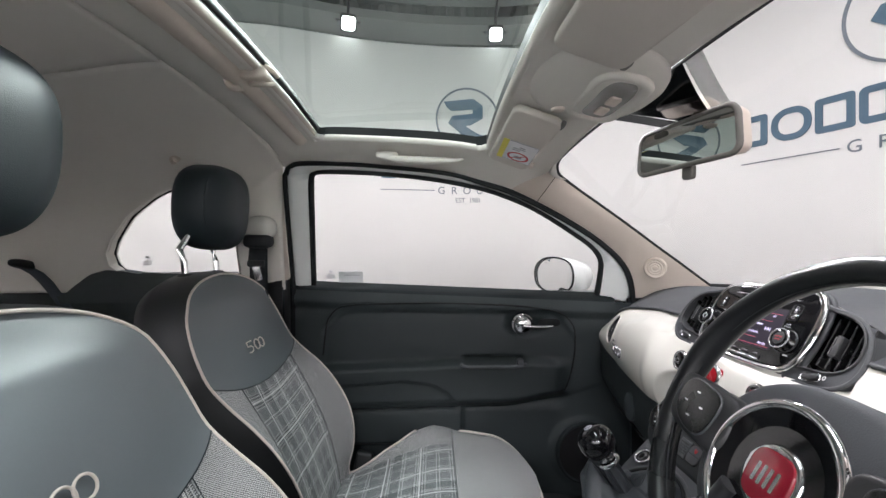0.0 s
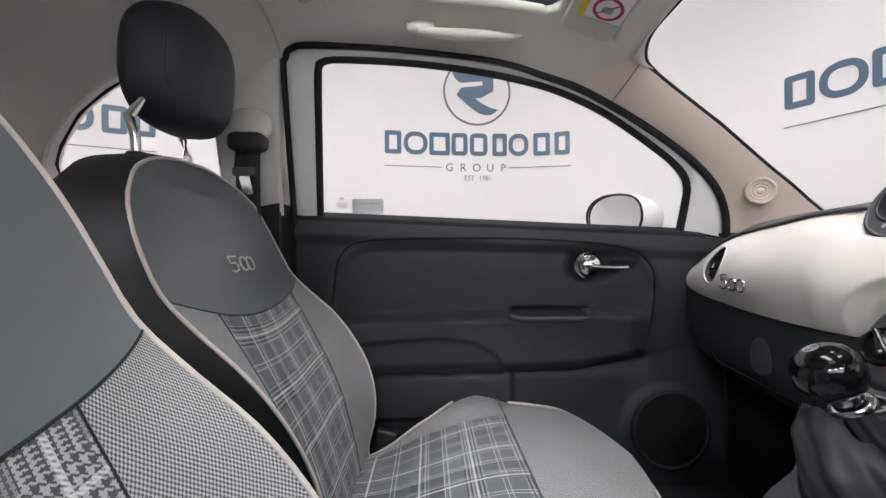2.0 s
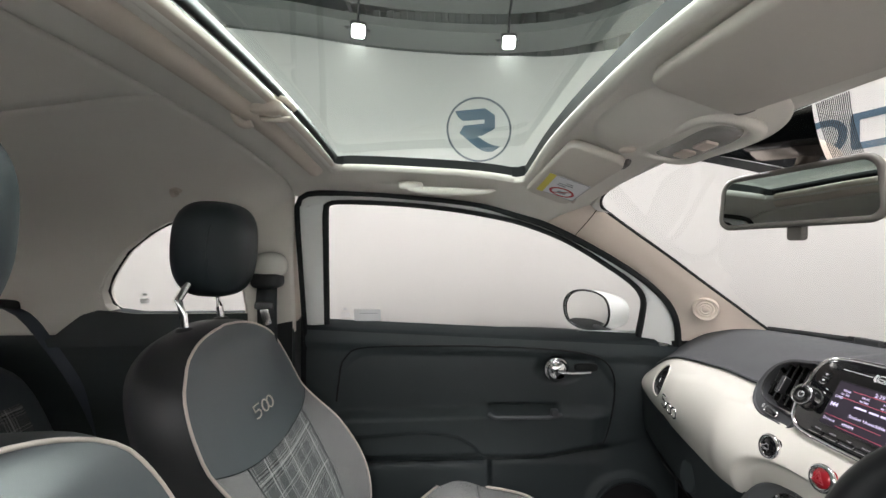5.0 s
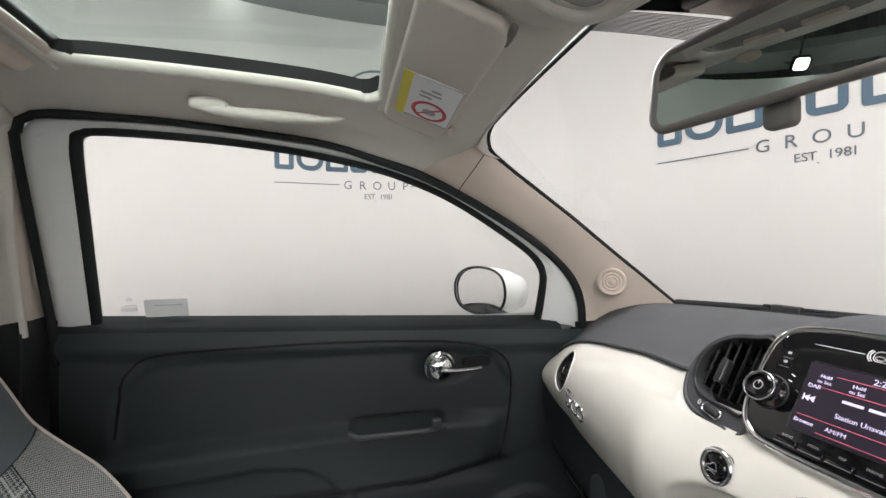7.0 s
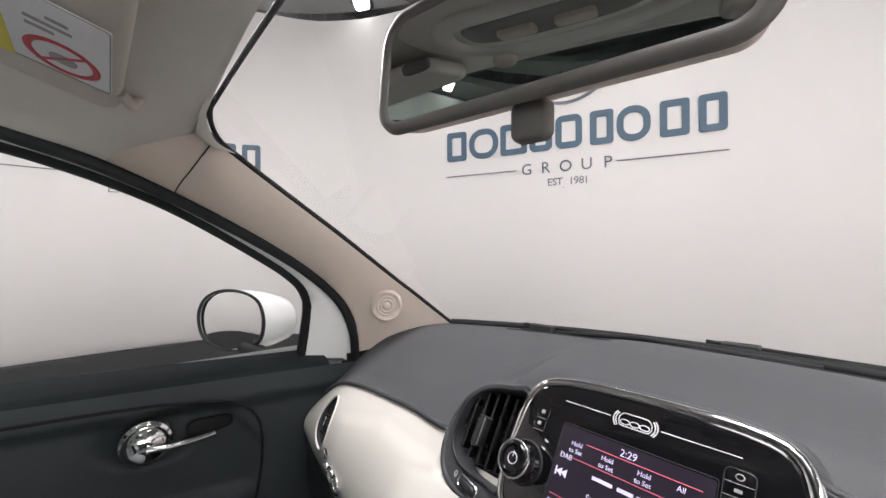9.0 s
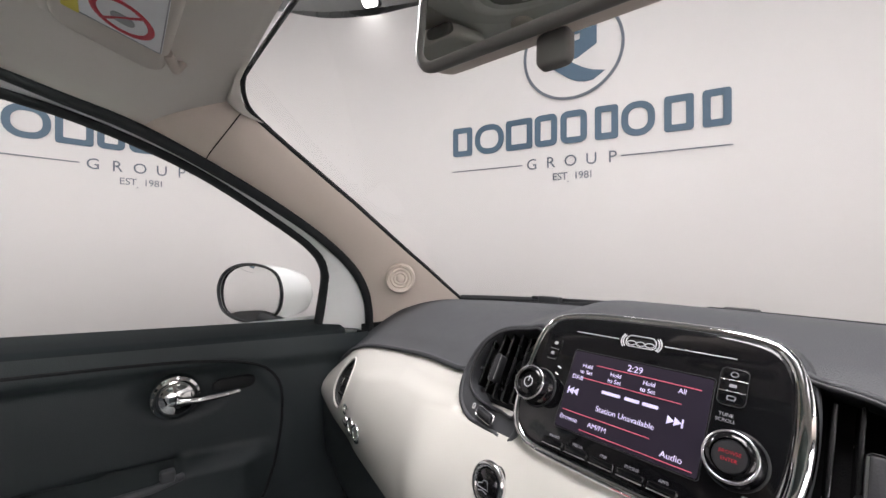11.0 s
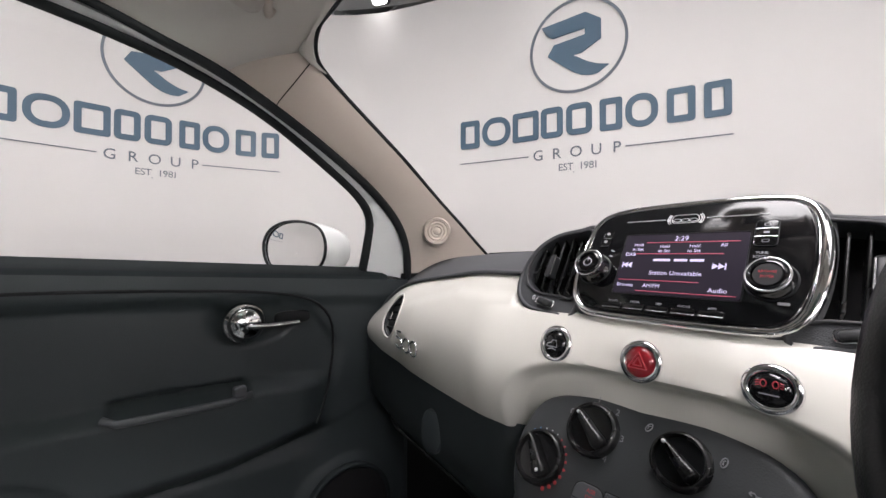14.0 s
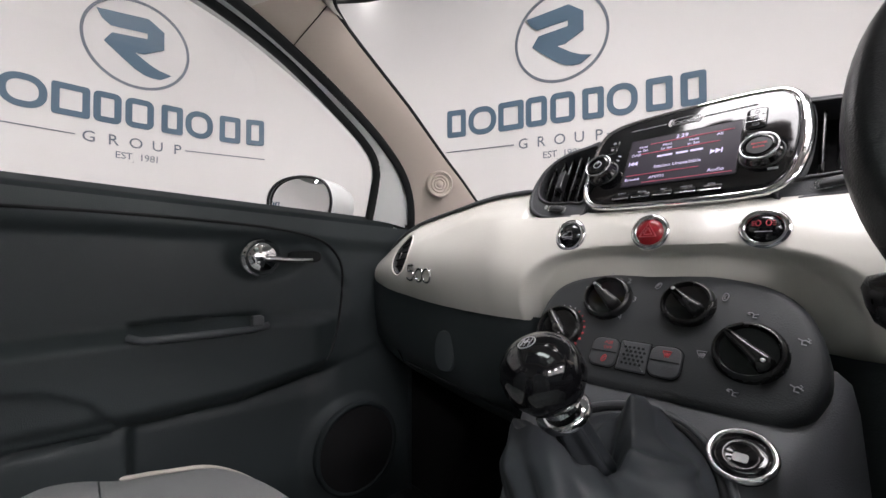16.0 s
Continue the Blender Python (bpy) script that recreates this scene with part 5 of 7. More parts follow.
def visor(sd):
    v = thing("sun_visor", (0.204, sd * 0.270, 1.378), "beige padded sun visor folded up at the windscreen header", "sun visor", "sun visors")
    m = frame_on((0.052, 0, -0.016), (1, 0, -0.36), (0, 1, -0.12 * sd))
    w, h = 0.104, 0.30
    body = part("pad", prism(rrect(w, h, 0.022), 0.008, m, 0.006), VISOR, v, angle=60)
    part("pad_lower", prism(rrect(w, h, 0.022), 0.008, m @ pose(0, 0, 0, 180, 0, 0), 0.006), VISOR, body, angle=60)
    part("pivot_clip", superball(0.005, 0.016, 0.006, m @ pose(0.050, -sd * 0.135, 0.0), 0.6, 0.6), MIRROR_RIM, v, "grey-brown visor clip")
    part("pivot_arm", tube([m @ Vector((0.05, sd * 0.10, -0.002)), m @ Vector((0.062, sd * 0.14, 0.006)), m @ Vector((0.066, sd * 0.15, 0.03))], 0.006, 8), BEIGE, v)


visor(1)
visor(-1)
vl = thing("warning_label", (0.2545, 0.304, 1.3455), "white airbag warning label with yellow stripe and red ring", "label")
lm = frame_on((0, 0, 0), (0, -1, 0.12), (1, 0, -0.36))
if lm.col[2].z > 0:
    lm = frame_on((0, 0, 0), (0, 1, -0.12), (1, 0, -0.36))
flip = 1 if lm.col[0].y > 0 else -1
part("sheet", prism(rrect(0.113, 0.082, 0.003), 0.0006, lm), LABEL_WHITE, vl, smooth=False)
part("stripe", prism(rrect(0.014, 0.115, 0.002), 0.0005, lm @ pose(0, -0.036, 0.0008, 0, 0, 90)), LABEL_YELLOW, vl, smooth=False)
part("ban_ring", loop_bar(oval(0.024, 0.024, 32), 0.003, lm @ pose(flip * 0.026, 0.006, 0.0006), 0, 6, 0.3), PRINT_RED, vl)
part("ban_bar", tube([lm @ Vector((flip * 0.026 + 0.018 * q, 0.006 - 0.018 * q * flip, 0.0008)) for q in (-1, 1)], 0.0026, 6, False, 0.3, (0, 0, 1)), PRINT_RED, vl)
for i, (u, w) in enumerate(((0.018, 0.018), (0.026, 0.03), (0.034, 0.014))):
    part("print_bar", prism(rrect(0.004, w, 0.001), 0.0004, lm @ pose(-flip * (0.012 + 0.01 * i), 0.006 * i - 0.006, 0.0008)), PRINT_GREY, vl, smooth=False)
part("print_figure", superball(0.008, 0.01, 0.0008, lm @ pose(flip * 0.028, 0.006, 0.0008)), PRINT_GREY, vl)
part("sheet_edge", loop_bar(rrect(0.111, 0.080, 0.003), 0.0006, lm, 0.0007, 4), PRINT_GREY, vl)

# roof console with the reading lamp
rc = thing("reading_lamp", (0.325, 0.0, 1.345), "beige roof console with a clear reading lamp", "lamp")
part("console_body", superball(0.100, 0.140, 0.024, pose(-0.010, 0.0, 0.038, 0, 14, 0), 1.0, 0.9, 48, 24), HEADLINER, rc)
lens = part("lens", superball(0.027, 0.072, 0.010, pose(0.013, -0.005, 0.016, 0, 14, 0), 0.5, 0.6), LENS_GREY, rc, "smoky grey lamp lens")
part("lens_frame", loop_bar(rrect(0.076, 0.176, 0.034), 0.009, pose(0.010, -0.005, 0.015, 0, 14, 0), 0, 10, 0.8), HEADLINER, rc)
for yy in (-0.025, 0.02):
    part("switch", prism(rrect(0.018, 0.03, 0.004), 0.004, pose(0.014, yy, 0.006, 180, 14, 0), 0.001), BEIGE, lens)
part("microphone", lathe([(0.012, 0), (0.012, 0.003), (0.009, 0.005), (0.0, 0.005)], pose(-0.05, 0.055, 0.020, 180, 0, 0), 20), BEIGE, rc)

# inner mirror
im = thing("rear_view_mirror", (0.452, -0.021, 1.283), "grey-framed rear view mirror on a windscreen stalk", "mirror")
mm = frame_on((0, 0, 0), (0.19, -1.0, 0.0), (0.03, 0, 1))
if mm.col[2].x > 0:
    mm = frame_on((0, 0, 0), (-0.19, 1.0, 0.0), (0.03, 0, 1))
MO = [(x * (1.0 - 0.0012 * y / 0.036) * (1 - 0.03 * y / 0.036), y + 0.003 * (1 - (x / 0.1) ** 2)) for x, y in rrect(0.198, 0.070, 0.017, 8)]
part("housing", prism(MO, 0.03, mm @ pose(0, 0, -0.002, 0, 180, 0), 0.018), BEIGE, im, "grey-beige mirror back")
part("rim", loop_bar(MO, 0.0045, mm, 0.0, 8), MIRROR_RIM, im)
part("glass", prism([(x * 0.965, y * 0.92) for x, y in MO], 0.002, mm), MIRROR_DIM, im, "dim anti-dazzle mirror glass", smooth=False)
part("dip_tab", prism(rrect(0.022, 0.022, 0.005), 0.008, mm @ pose(0.0, -0.044, -0.016), 0.003), MIRROR_RIM, im)
part("stalk", tube([(0.02, 0.02, 0.01), (0.035, 0.025, 0.035), (0.05, 0.03, 0.065)], [0.014, 0.010, 0.016], 10), BEIGE, im)
part("sensor_cover", superball(0.028, 0.03, 0.016, pose(0.055, 0.03, 0.06, 0, 30, 0), 0.6, 0.6), BEIGE, im)

# ---- dashboard ----
dash = thing("dashboard", (0.60, 0, 0.80), "dashboard with grey padded top and glossy ivory front", "dashboard")
DT = Matrix.Translation((-0.60, 0, -0.80))


def dp(name, bm, mat, label="", parent=None, **k):
    for v in bm.verts:
        v.co = DT @ v.co
    return part(name, bm, mat, parent or dash, label, **k)


SY = (0.0, 0.13, 0.155, 0.176, 0.19, 0.27, 0.35, 0.41, 0.47, 0.51, 0.56, 0.61)


def strip_top(y):
    y = abs(y)
    return soft_itp(y, SY, (0.5755, 0.5755, 0.5755, 0.575, 0.574, 0.582, 0.592, 0.599, 0.603, 0.606, 0.609, 0.615), 0.03) + 0.045 * sm(0.186, 0.174, y), soft_itp(y, SY, (0.977, 0.977, 0.977, 0.977, 0.977, 0.977, 0.967, 0.960, 0.951, 0.942, 0.921, 0.89), 0.03)


def strip_bot(y):
    y = abs(y)
    return soft_itp(y, SY, (0.497, 0.508, 0.510, 0.511, 0.513, 0.527, 0.539, 0.548, 0.556, 0.560, 0.566, 0.574), 0.03), soft_itp(y, SY, (0.80, 0.802, 0.802, 0.802, 0.802, 0.801, 0.803, 0.806, 0.810, 0.813, 0.820, 0.832), 0.03)


def strip_pt(y, s, off=0.0):
    (xt, zt), (xb, zb) = strip_top(y), strip_bot(y)
    sunk = 0.045 * sm(0.186, 0.174, abs(y))
    xt -= sunk
    z = zb + (zt - zb) * s
    x = xb + (xt - xb) * s - 0.031 * 4 * s * (1 - s) * (1 - 0.35 * sm(0.3, 0.58, abs(y)))
    # the middle leans back behind the radio and its vents
    q = (z - zb) / (0.938 - zb)
    mid = xb + (0.552 - xb) * q - 0.124 * q * (1 - q) if q < 1 else 0.552 + 0.60 * (z - 0.938)
    x += (mid - x) * sm(0.235, 0.178, abs(y)) + sunk * sm(0.936, 0.950, z)
    # hollow round the heater panel, and the glovebox swelling
    yy = -y - 0.008
    e = (abs(yy) / 0.146) ** 3.2 + (abs(z - 0.80) / 0.086) ** 3.2 if abs(yy) < 0.2 else 9
    x += 0.022 * sm(1.45, 0.93, e)
    g = sm(0.155, 0.205, y - 0.25 * max(0, z - 0.90)) * sm(0.47, 0.40, y) * sm(0.957, 0.940, z + 0.25 * max(0, y - 0.30)) if y > 0.1 else 0
    x -= 0.0045 * g
    return (x + off, y, z)


VENT_Y, VENT_S = 0.497, 0.56
bm = grid(strip_pt, lin(-0.60, 0.60, 360), lin(0, 1, 72))


def in_vent(c):
    zt, zb = strip_top(c.y)[1], strip_bot(c.y)[1]
    return ((abs(c.y) - VENT_Y) / 0.030) ** 2 + (((c.z - zb) / (zt - zb) - VENT_S) / 0.29) ** 2 < 1


bmesh.ops.delete(bm, geom=[q for q in bm.faces if in_vent(q.calc_center_median())], context="FACES")
dp("front_strip", bm, IVORY, "glossy ivory painted dashboard panel", angle=60)


def pad_pt(y, s):
    xt, zt = strip_top(y)
    q = max(-1.0, min(1.0, y / 0.60))
    bx, bz = 0.917 + 0.125 * (1 - q * q), 0.994 + 0.012 * (1 - q * q)
    x = xt - 0.004 + (bx - xt) * s
    z = zt + (bz - zt) * sm(-0.2, 0.7, s) ** 0.8
    z = zt + 0.001 + (bz - zt) * (1 - (1 - s) ** 2) + 0.014 * math.sin(math.pi * min(1, s * 1.0)) * sm(0.0, 0.12, s)
    z += 0.036 * sm(0.24, 0.13, abs(y)) * sm(0.0, 0.18, s) * sm(1.0, 0.35, s)
    return (x, y, z)


dp("top_pad", grid(pad_pt, lin(-0.615, 0.615, 110), lin(0, 1, 40)), DASH_PAD, "dark grey grained soft top", angle=60)
dp("pad_edge", tube([(strip_top(y)[0] - 0.003, y, strip_top(y)[1] + 0.001) for y in lin(-0.60, 0.60, 90)], 0.0035, 6), DASH_PAD)
for y0, y1 in ((0.42, 0.05), (0.02, -0.40)):
    dp("defroster_slot", tube([tuple(Vector(pad_pt(y, 0.86)) + Vector((0, 0, 0.0005))) for y in lin(y0, y1, 16)], 0.0022, 6, False, 0.6), RUBBER)
low = []
for dx, dz in ((0.004, 0.004), (0.002, -0.004), (0.004, -0.03), (0.006, -0.08), (0.012, -0.12), (0.04, -0.16), (0.12, -0.18), (0.28, -0.17)):
    low.append([(strip_bot(y)[0] + dx + 0.03 * sm(0.16, 0.10, abs(y)), y, strip_bot(y)[1] + dz) for y in lin(-0.615, 0.615, 90)])
dp("lower_panel", loft(low), DOOR_PLASTIC, "dark plastic lower dashboard with glovebox", angle=60)
dp("glovebox_latch", prism(oval(0.022, 0.034, 32, 0, 0, 2.4), 0.010, frame_on((0.547, 0.342, 0.726), (0.12, -1, 0), (0.05, 0, 1)), 0.003), DOOR_PLASTIC, "oval glovebox latch")
dp("glovebox_joint", tube([(0.530 + 0.125 * (y - 0.16), y, z) for y, z in ((0.165, 0.785), (0.165, 0.70), (0.18, 0.665), (0.5, 0.675), (0.53, 0.70), (0.53, 0.80))], 0.0018, 5), RUBBER)
for sd in (1, -1):
    svo = Vector((0.563, sd * VENT_Y, 0.885))
    sv = thing("side_vent", tuple(svo), "round dark air vent sunk into the end of the ivory dashboard", "air vent", "air vents")

    def vent_ring(k, deep):
        return [tuple(Vector(strip_pt(sd * (VENT_Y + 0.030 * k * math.cos(a)), VENT_S + 0.29 * k * math.sin(a), deep)) - svo) for a in [2 * math.pi * q / 48 for q in range(48)]]

    part("rim", tube(vent_ring(1.03, 0.0006), 0.0022, 8, True), IVORY, sv, "ivory lip")
    part("inner_rim", tube(vent_ring(0.95, 0.004), 0.0014, 6, True), DARK_PLASTIC, sv)
    part("bowl", loft([r + r[:1] for r in (vent_ring(1.06, 0.003), vent_ring(0.97, 0.006), vent_ring(0.92, 0.011), vent_ring(0.5, 0.013), vent_ring(0.01, 0.013))]), DARK_PLASTIC, sv, "dark round vent insert", angle=50)
    for k in (-0.55, -0.18, 0.18, 0.55):
        w = 0.88 * math.sqrt(1 - k * k)
        part("slat", tube([tuple(Vector(strip_pt(sd * (VENT_Y + 0.030 * w * q), VENT_S + 0.29 * k, 0.009)) - svo) for q in lin(-1, 1, 7)], 0.0022, 6), RUBBER, sv)
    part("tab", tube([tuple(Vector(strip_pt(sd * (VENT_Y + 0.010), VENT_S + q, 0.006)) - svo) for q in (-0.05, 0.05)], 0.002, 6), SATIN, sv)
bdo = Vector(strip_pt(0.412, 0.295))
bd = thing("dash_badge", tuple(bdo), "chrome model badge on the ivory dashboard panel", "badge")


def badge_pt(u, v):
    return tuple(Vector(strip_pt(0.412 - 0.038 * u, 0.295 + 0.20 * v, -0.0022)) - bdo)


def ring_at(u):
    return [badge_pt(u + 0.35 * math.cos(a), -0.02 + 0.36 * math.sin(a)) for a in [2 * math.pi * q / 28 for q in range(28)]]


bring = part("badge", tube(ring_at(0.30), 0.0021, 8, True), CHROME, bd, "metal badge of linked rings")
part("badge_ring", tube(ring_at(1.0), 0.0021, 8, True), CHROME, bring)
part("badge_hook", tube([badge_pt(u, v) for u, v in spline([(-0.32, 0.55), (-0.66, 0.56), (-0.98, 0.55)], 6, False) + spline([(-0.92, 0.16), (-0.55, 0.20), (-0.28, 0.02), (-0.36, -0.28), (-0.68, -0.38), (-1.0, -0.26)], 18, False)], 0.0021, 8), CHROME, bring)


# round push buttons in the ivory strip
def push_button(y, z, rx, ry, mat, label):
    sx_ = min((abs(strip_pt(y, s)[2] - z), s) for s in lin(0.3, 0.9, 60))[1]
    p = strip_pt(y, sx_)
    b = thing("dash_button", (p[0] - 0.002, y, z), label, "button", "dash buttons")
    fm2 = frame_on((0, 0, 0), (0, -1, 0), (0.25, 0, 1))
    part("bezel", loop_bar(oval(rx, ry, 40), 0.0035, fm2, 0.003, 8), CHROME, b, "chrome ring")
    part("cap", lathe([(1.0, -0.01), (1.0, 0.003), (0.9, 0.0055), (0.6, 0.008), (0.0, 0.009)], fm2, 40, rx - 0.002, ry - 0.002), mat, b)
    return b, fm2


b1, f1 = push_button(0.091, 0.907, 0.016, 0.0165, GLOSS_BLACK, "black round dash button with a chrome ring")
part("symbol", tube([f1 @ Vector((x, y, 0.0092)) for x, y in ((-0.007, -0.003), (-0.006, 0.000), (-0.002, 0.001), (0.000, 0.004), (0.004, 0.004), (0.006, -0.003), (-0.007, -0.003))], 0.0005, 4), PRINT_GREY, b1)
part("symbol", tube([f1 @ Vector((x, y, 0.0092)) for x, y in ((-0.005, -0.006), (0.0, -0.0045), (0.005, -0.006))], 0.0005, 4), PRINT_GREY, b1)
b2, f2 = push_button(0.0, 0.907, 0.0155, 0.0155, RED_BUTTON, "red hazard light button with a chrome ring")
for p, q in (((-0.008, -0.006), (0.008, -0.006)), ((0.008, -0.006), (0, 0.008)), ((0, 0.008), (-0.008, -0.006)), ((-0.004, -0.0036), (0.004, -0.0036)), ((0.004, -0.0036), (0, 0.0034)), ((0, 0.0034), (-0.004, -0.0036))):
    part("symbol", tube([f2 @ Vector((*p, 0.0088)), f2 @ Vector((*q, 0.0088))], 0.0007, 5), PRINT_RED, b2)
b3, f3 = push_button(-0.093, 0.906, 0.0155, 0.0145, GLOSS_BLACK, "wide oval black fog lamp switch with a chrome ring")
for sg in (-1, 1):
    part("symbol", loop_bar(oval(0.0017, 0.0024, 14), 0.0004, f3 @ pose(sg * 0.0036, 0.0035, 0.0088), 0, 4), PRINT_RED, b3)
    for q in (-0.0016, 0.0, 0.0016):
        part("symbol_ray", tube([f3 @ Vector((sg * 0.0060, 0.0035 + q, 0.0086)), f3 @ Vector((sg * 0.0082, 0.0031 + q, 0.0082))], 0.0003, 4), PRINT_RED, b3)
part("split_bar", prism(rrect(0.012, 0.0008, 0.0003), 0.0006, f3 @ pose(0, -0.004, 0.0086)), PRINT_GREY, b3, smooth=False)

# ---- centre vents ----
RU = Vector((0.059, 0, 0.105)).normalized()


def centre_vent(sd):
    cv = thing("centre_vent", (0.578, sd * 0.138, 0.985), "dark dashboard air vent with upright slats", "air vent", "air vents")
    vmm = frame_on((0, 0, 0), (0, -1, 0), RU)
    o = spline([(-0.0485, -0.010), (-0.045, 0.012), (-0.034, 0.033), (-0.012, 0.049), (0.020, 0.056), (0.043, 0.056), (0.046, 0.0), (0.043, -0.058), (0.020, -0.059), (-0.015, -0.056), (-0.036, -0.045), (-0.046, -0.029)], 60, True)
    o = [(sd * x, y) for x, y in o]
    inn = [(x * 0.85 + sd * 0.002, y * 0.77 + 0.009) for x, y in o]
    part("housing", ring_plate(o, inn, 0.052, vmm @ pose(0, 0, -0.052)), DASH_PAD, cv, "dark grey vent surround", angle=40)
    part("housing_edge", loop_bar([(x * 0.985, y * 0.985) for x, y in o], 0.003, vmm, -0.001, 8), DASH_PAD, cv)
    part("opening", prism([(x * 1.02, y * 1.02) for x, y in inn], 0.003, vmm @ pose(0, 0, -0.030)), BLACK_CLOTH, cv, smooth=False)
    part("opening_rim", loop_bar(inn, 0.002, vmm, 0.0005, 6), DARK_PLASTIC, cv)
    for k in range(6):
        u = -0.034 + 0.0125 * k
        hgt = 0.074 * math.sqrt(max(0.25, 1 - (u / 0.055) ** 2))
        part("slat", prism(rrect(0.0028, hgt, 0.001), 0.016, vmm @ pose(sd * (u + 0.002), 0.010, -0.022, 0, 14, 0), 0.001), KNOB_BLACK, cv)
    part("tab", prism(rrect(0.009, 0.030, 0.003), 0.010, vmm @ pose(-sd * 0.006, 0.004, -0.008), 0.002), DARK_PLASTIC, cv)
    part("tab_edge", loop_bar(rrect(0.009, 0.030, 0.003), 0.0006, vmm @ pose(-sd * 0.006, 0.004, 0.002), 0, 4), DARK_PLASTIC, cv)
    part("tab_mark", prism(rrect(0.0012, 0.026, 0.0005), 0.001, vmm @ pose(-sd * 0.006 + sd * 0.004, 0.004, 0.0018)), SATIN, cv, smooth=False)
    part("thumb_wheel", superball(0.011, 0.004, 0.004, vmm @ pose(sd * 0.004, -0.046, 0.003, 0, 0, -sd * 12), 0.6, 0.6), DARK_PLASTIC, cv)
    part("thumb_wheel_rim", loop_bar(rrect(0.026, 0.010, 0.004), 0.0008, vmm @ pose(sd * 0.004, -0.046, 0.0032, 0, 0, -sd * 12), 0, 4), SATIN, cv)
    letters("0", 0.009, vmm @ pose(-sd * 0.014, -0.042, 0.0034), 0.0002, PRINT_WHITE, cv)
    return cv


centre_vent(1)
centre_vent(-1)

# ---- radio ----
RC = Vector((0.578, -0.004, 0.9975))
radio = thing("car_radio", RC, "gloss black touchscreen radio with chrome surround, switched on", "car radio")
rm = frame_on((0, 0, 0), (0, -1, 0), RU)
RO = spline([(-0.098, 0.022), (-0.088, 0.048), (-0.06, 0.0575), (0.0, 0.0605), (0.07, 0.0595), (0.097, 0.050), (0.106, 0.02), (0.104, -0.025), (0.092, -0.053), (0.06, -0.060), (-0.05, -0.060), (-0.085, -0.054), (-0.099, -0.03)], 90, True)
RO = [(x, y * 1.055) for x, y in RO]
part("body", prism(RO, 0.06, rm @ pose(0, 0, -0.057), 0.004), GLOSS_BLACK, radio, "gloss black front")
part("chrome_rim", loop_bar([(x * 1.012, y * 1.02) for x, y in RO], 0.0042, rm, -0.001, 10), CHROME, radio, "chrome surround")
part("outer_rim", loop_bar([(x * 1.045, y * 1.075) for x, y in RO], 0.004, rm, -0.010, 8), DASH_PAD, radio)
sweep = [(x, y) for x, y in RO if x > 0.070 and y < 0.050]
part("chrome_sweep", tube([rm @ Vector((x * 1.03, y * 1.025, -0.001)) for x, y in sweep], [0.0015 + 0.005 * math.sin(math.pi * i / (len(sweep) - 1)) ** 0.7 for i in range(len(sweep))], 8, False, 0.8), CHROME, radio)
scr = part("screen", prism(rrect(0.112, 0.068, 0.002), 0.0008, rm @ pose(0.003, -0.006, 0.003)), SCREEN_BACK, radio, "lit purple-black touchscreen", smooth=False)
part("screen_edge", loop_bar(rrect(0.114, 0.070, 0.002), 0.0004, rm @ pose(0.003, -0.006, 0.0034), 0, 4), DARK_PLASTIC, radio)


def on_screen(s, t):
    return rm @ pose(0.003 - 0.055 + 0.110 * s, -0.006 + 0.033 - 0.066 * t, 0.0041)


for s, t, txt, size in ((0.5, 0.07, "2:29", 0.0075), (0.13, 0.17, "Hold", 0.0048), (0.13, 0.25, "to Set", 0.0048), (0.37, 0.20, "Hold", 0.0048), (0.37, 0.28, "to Set", 0.0048), (0.62, 0.20, "Hold", 0.0048), (0.62, 0.28, "to Set", 0.0048), (0.84, 0.19, "All", 0.0052), (0.07, 0.34, "DAB", 0.0055), (0.5, 0.66, "Station Unavailable", 0.0062), (0.09, 0.88, "Browse", 0.0055), (0.33, 0.88, "AM/FM", 0.0055), (0.85, 0.90, "Audio", 0.0062)):
    letters(txt, size, on_screen(s, t), 0.00015, SCREEN_TEXT, scr)
for s, w in ((0.37, 0.016), (0.53, 0.012), (0.66, 0.012)):
    part("text_bar", prism(rrect(w, 0.0026, 0.0006), 0.0003, on_screen(s, 0.44)), SCREEN_TEXT, scr, smooth=False)
for t, s0, s1 in ((0.13, 0.2, 0.95), (0.33, 0.12, 0.85), (0.79, 0.02, 0.7), (0.97, 0.2, 0.98)):
    a, b = on_screen(s0, t).translation, on_screen(s1, t).translation
    part("screen_line", tube([a, b], 0.0004, 4), SCREEN_LINE, scr)
for s, d in ((0.05, -1), (0.09, -1), (0.80, 1), (0.845, 1)):
    part("skip_arrow", prism([(0.003 * d, 0), (-0.002 * d, 0.0032), (-0.002 * d, -0.0032)], 0.0003, on_screen(s, 0.53)), SCREEN_TEXT, scr, smooth=False)
for s in (0.022, 0.878):
    part("skip_bar", prism(rrect(0.0012, 0.0064, 0.0004), 0.0003, on_screen(s, 0.53)), SCREEN_TEXT, scr, smooth=False)
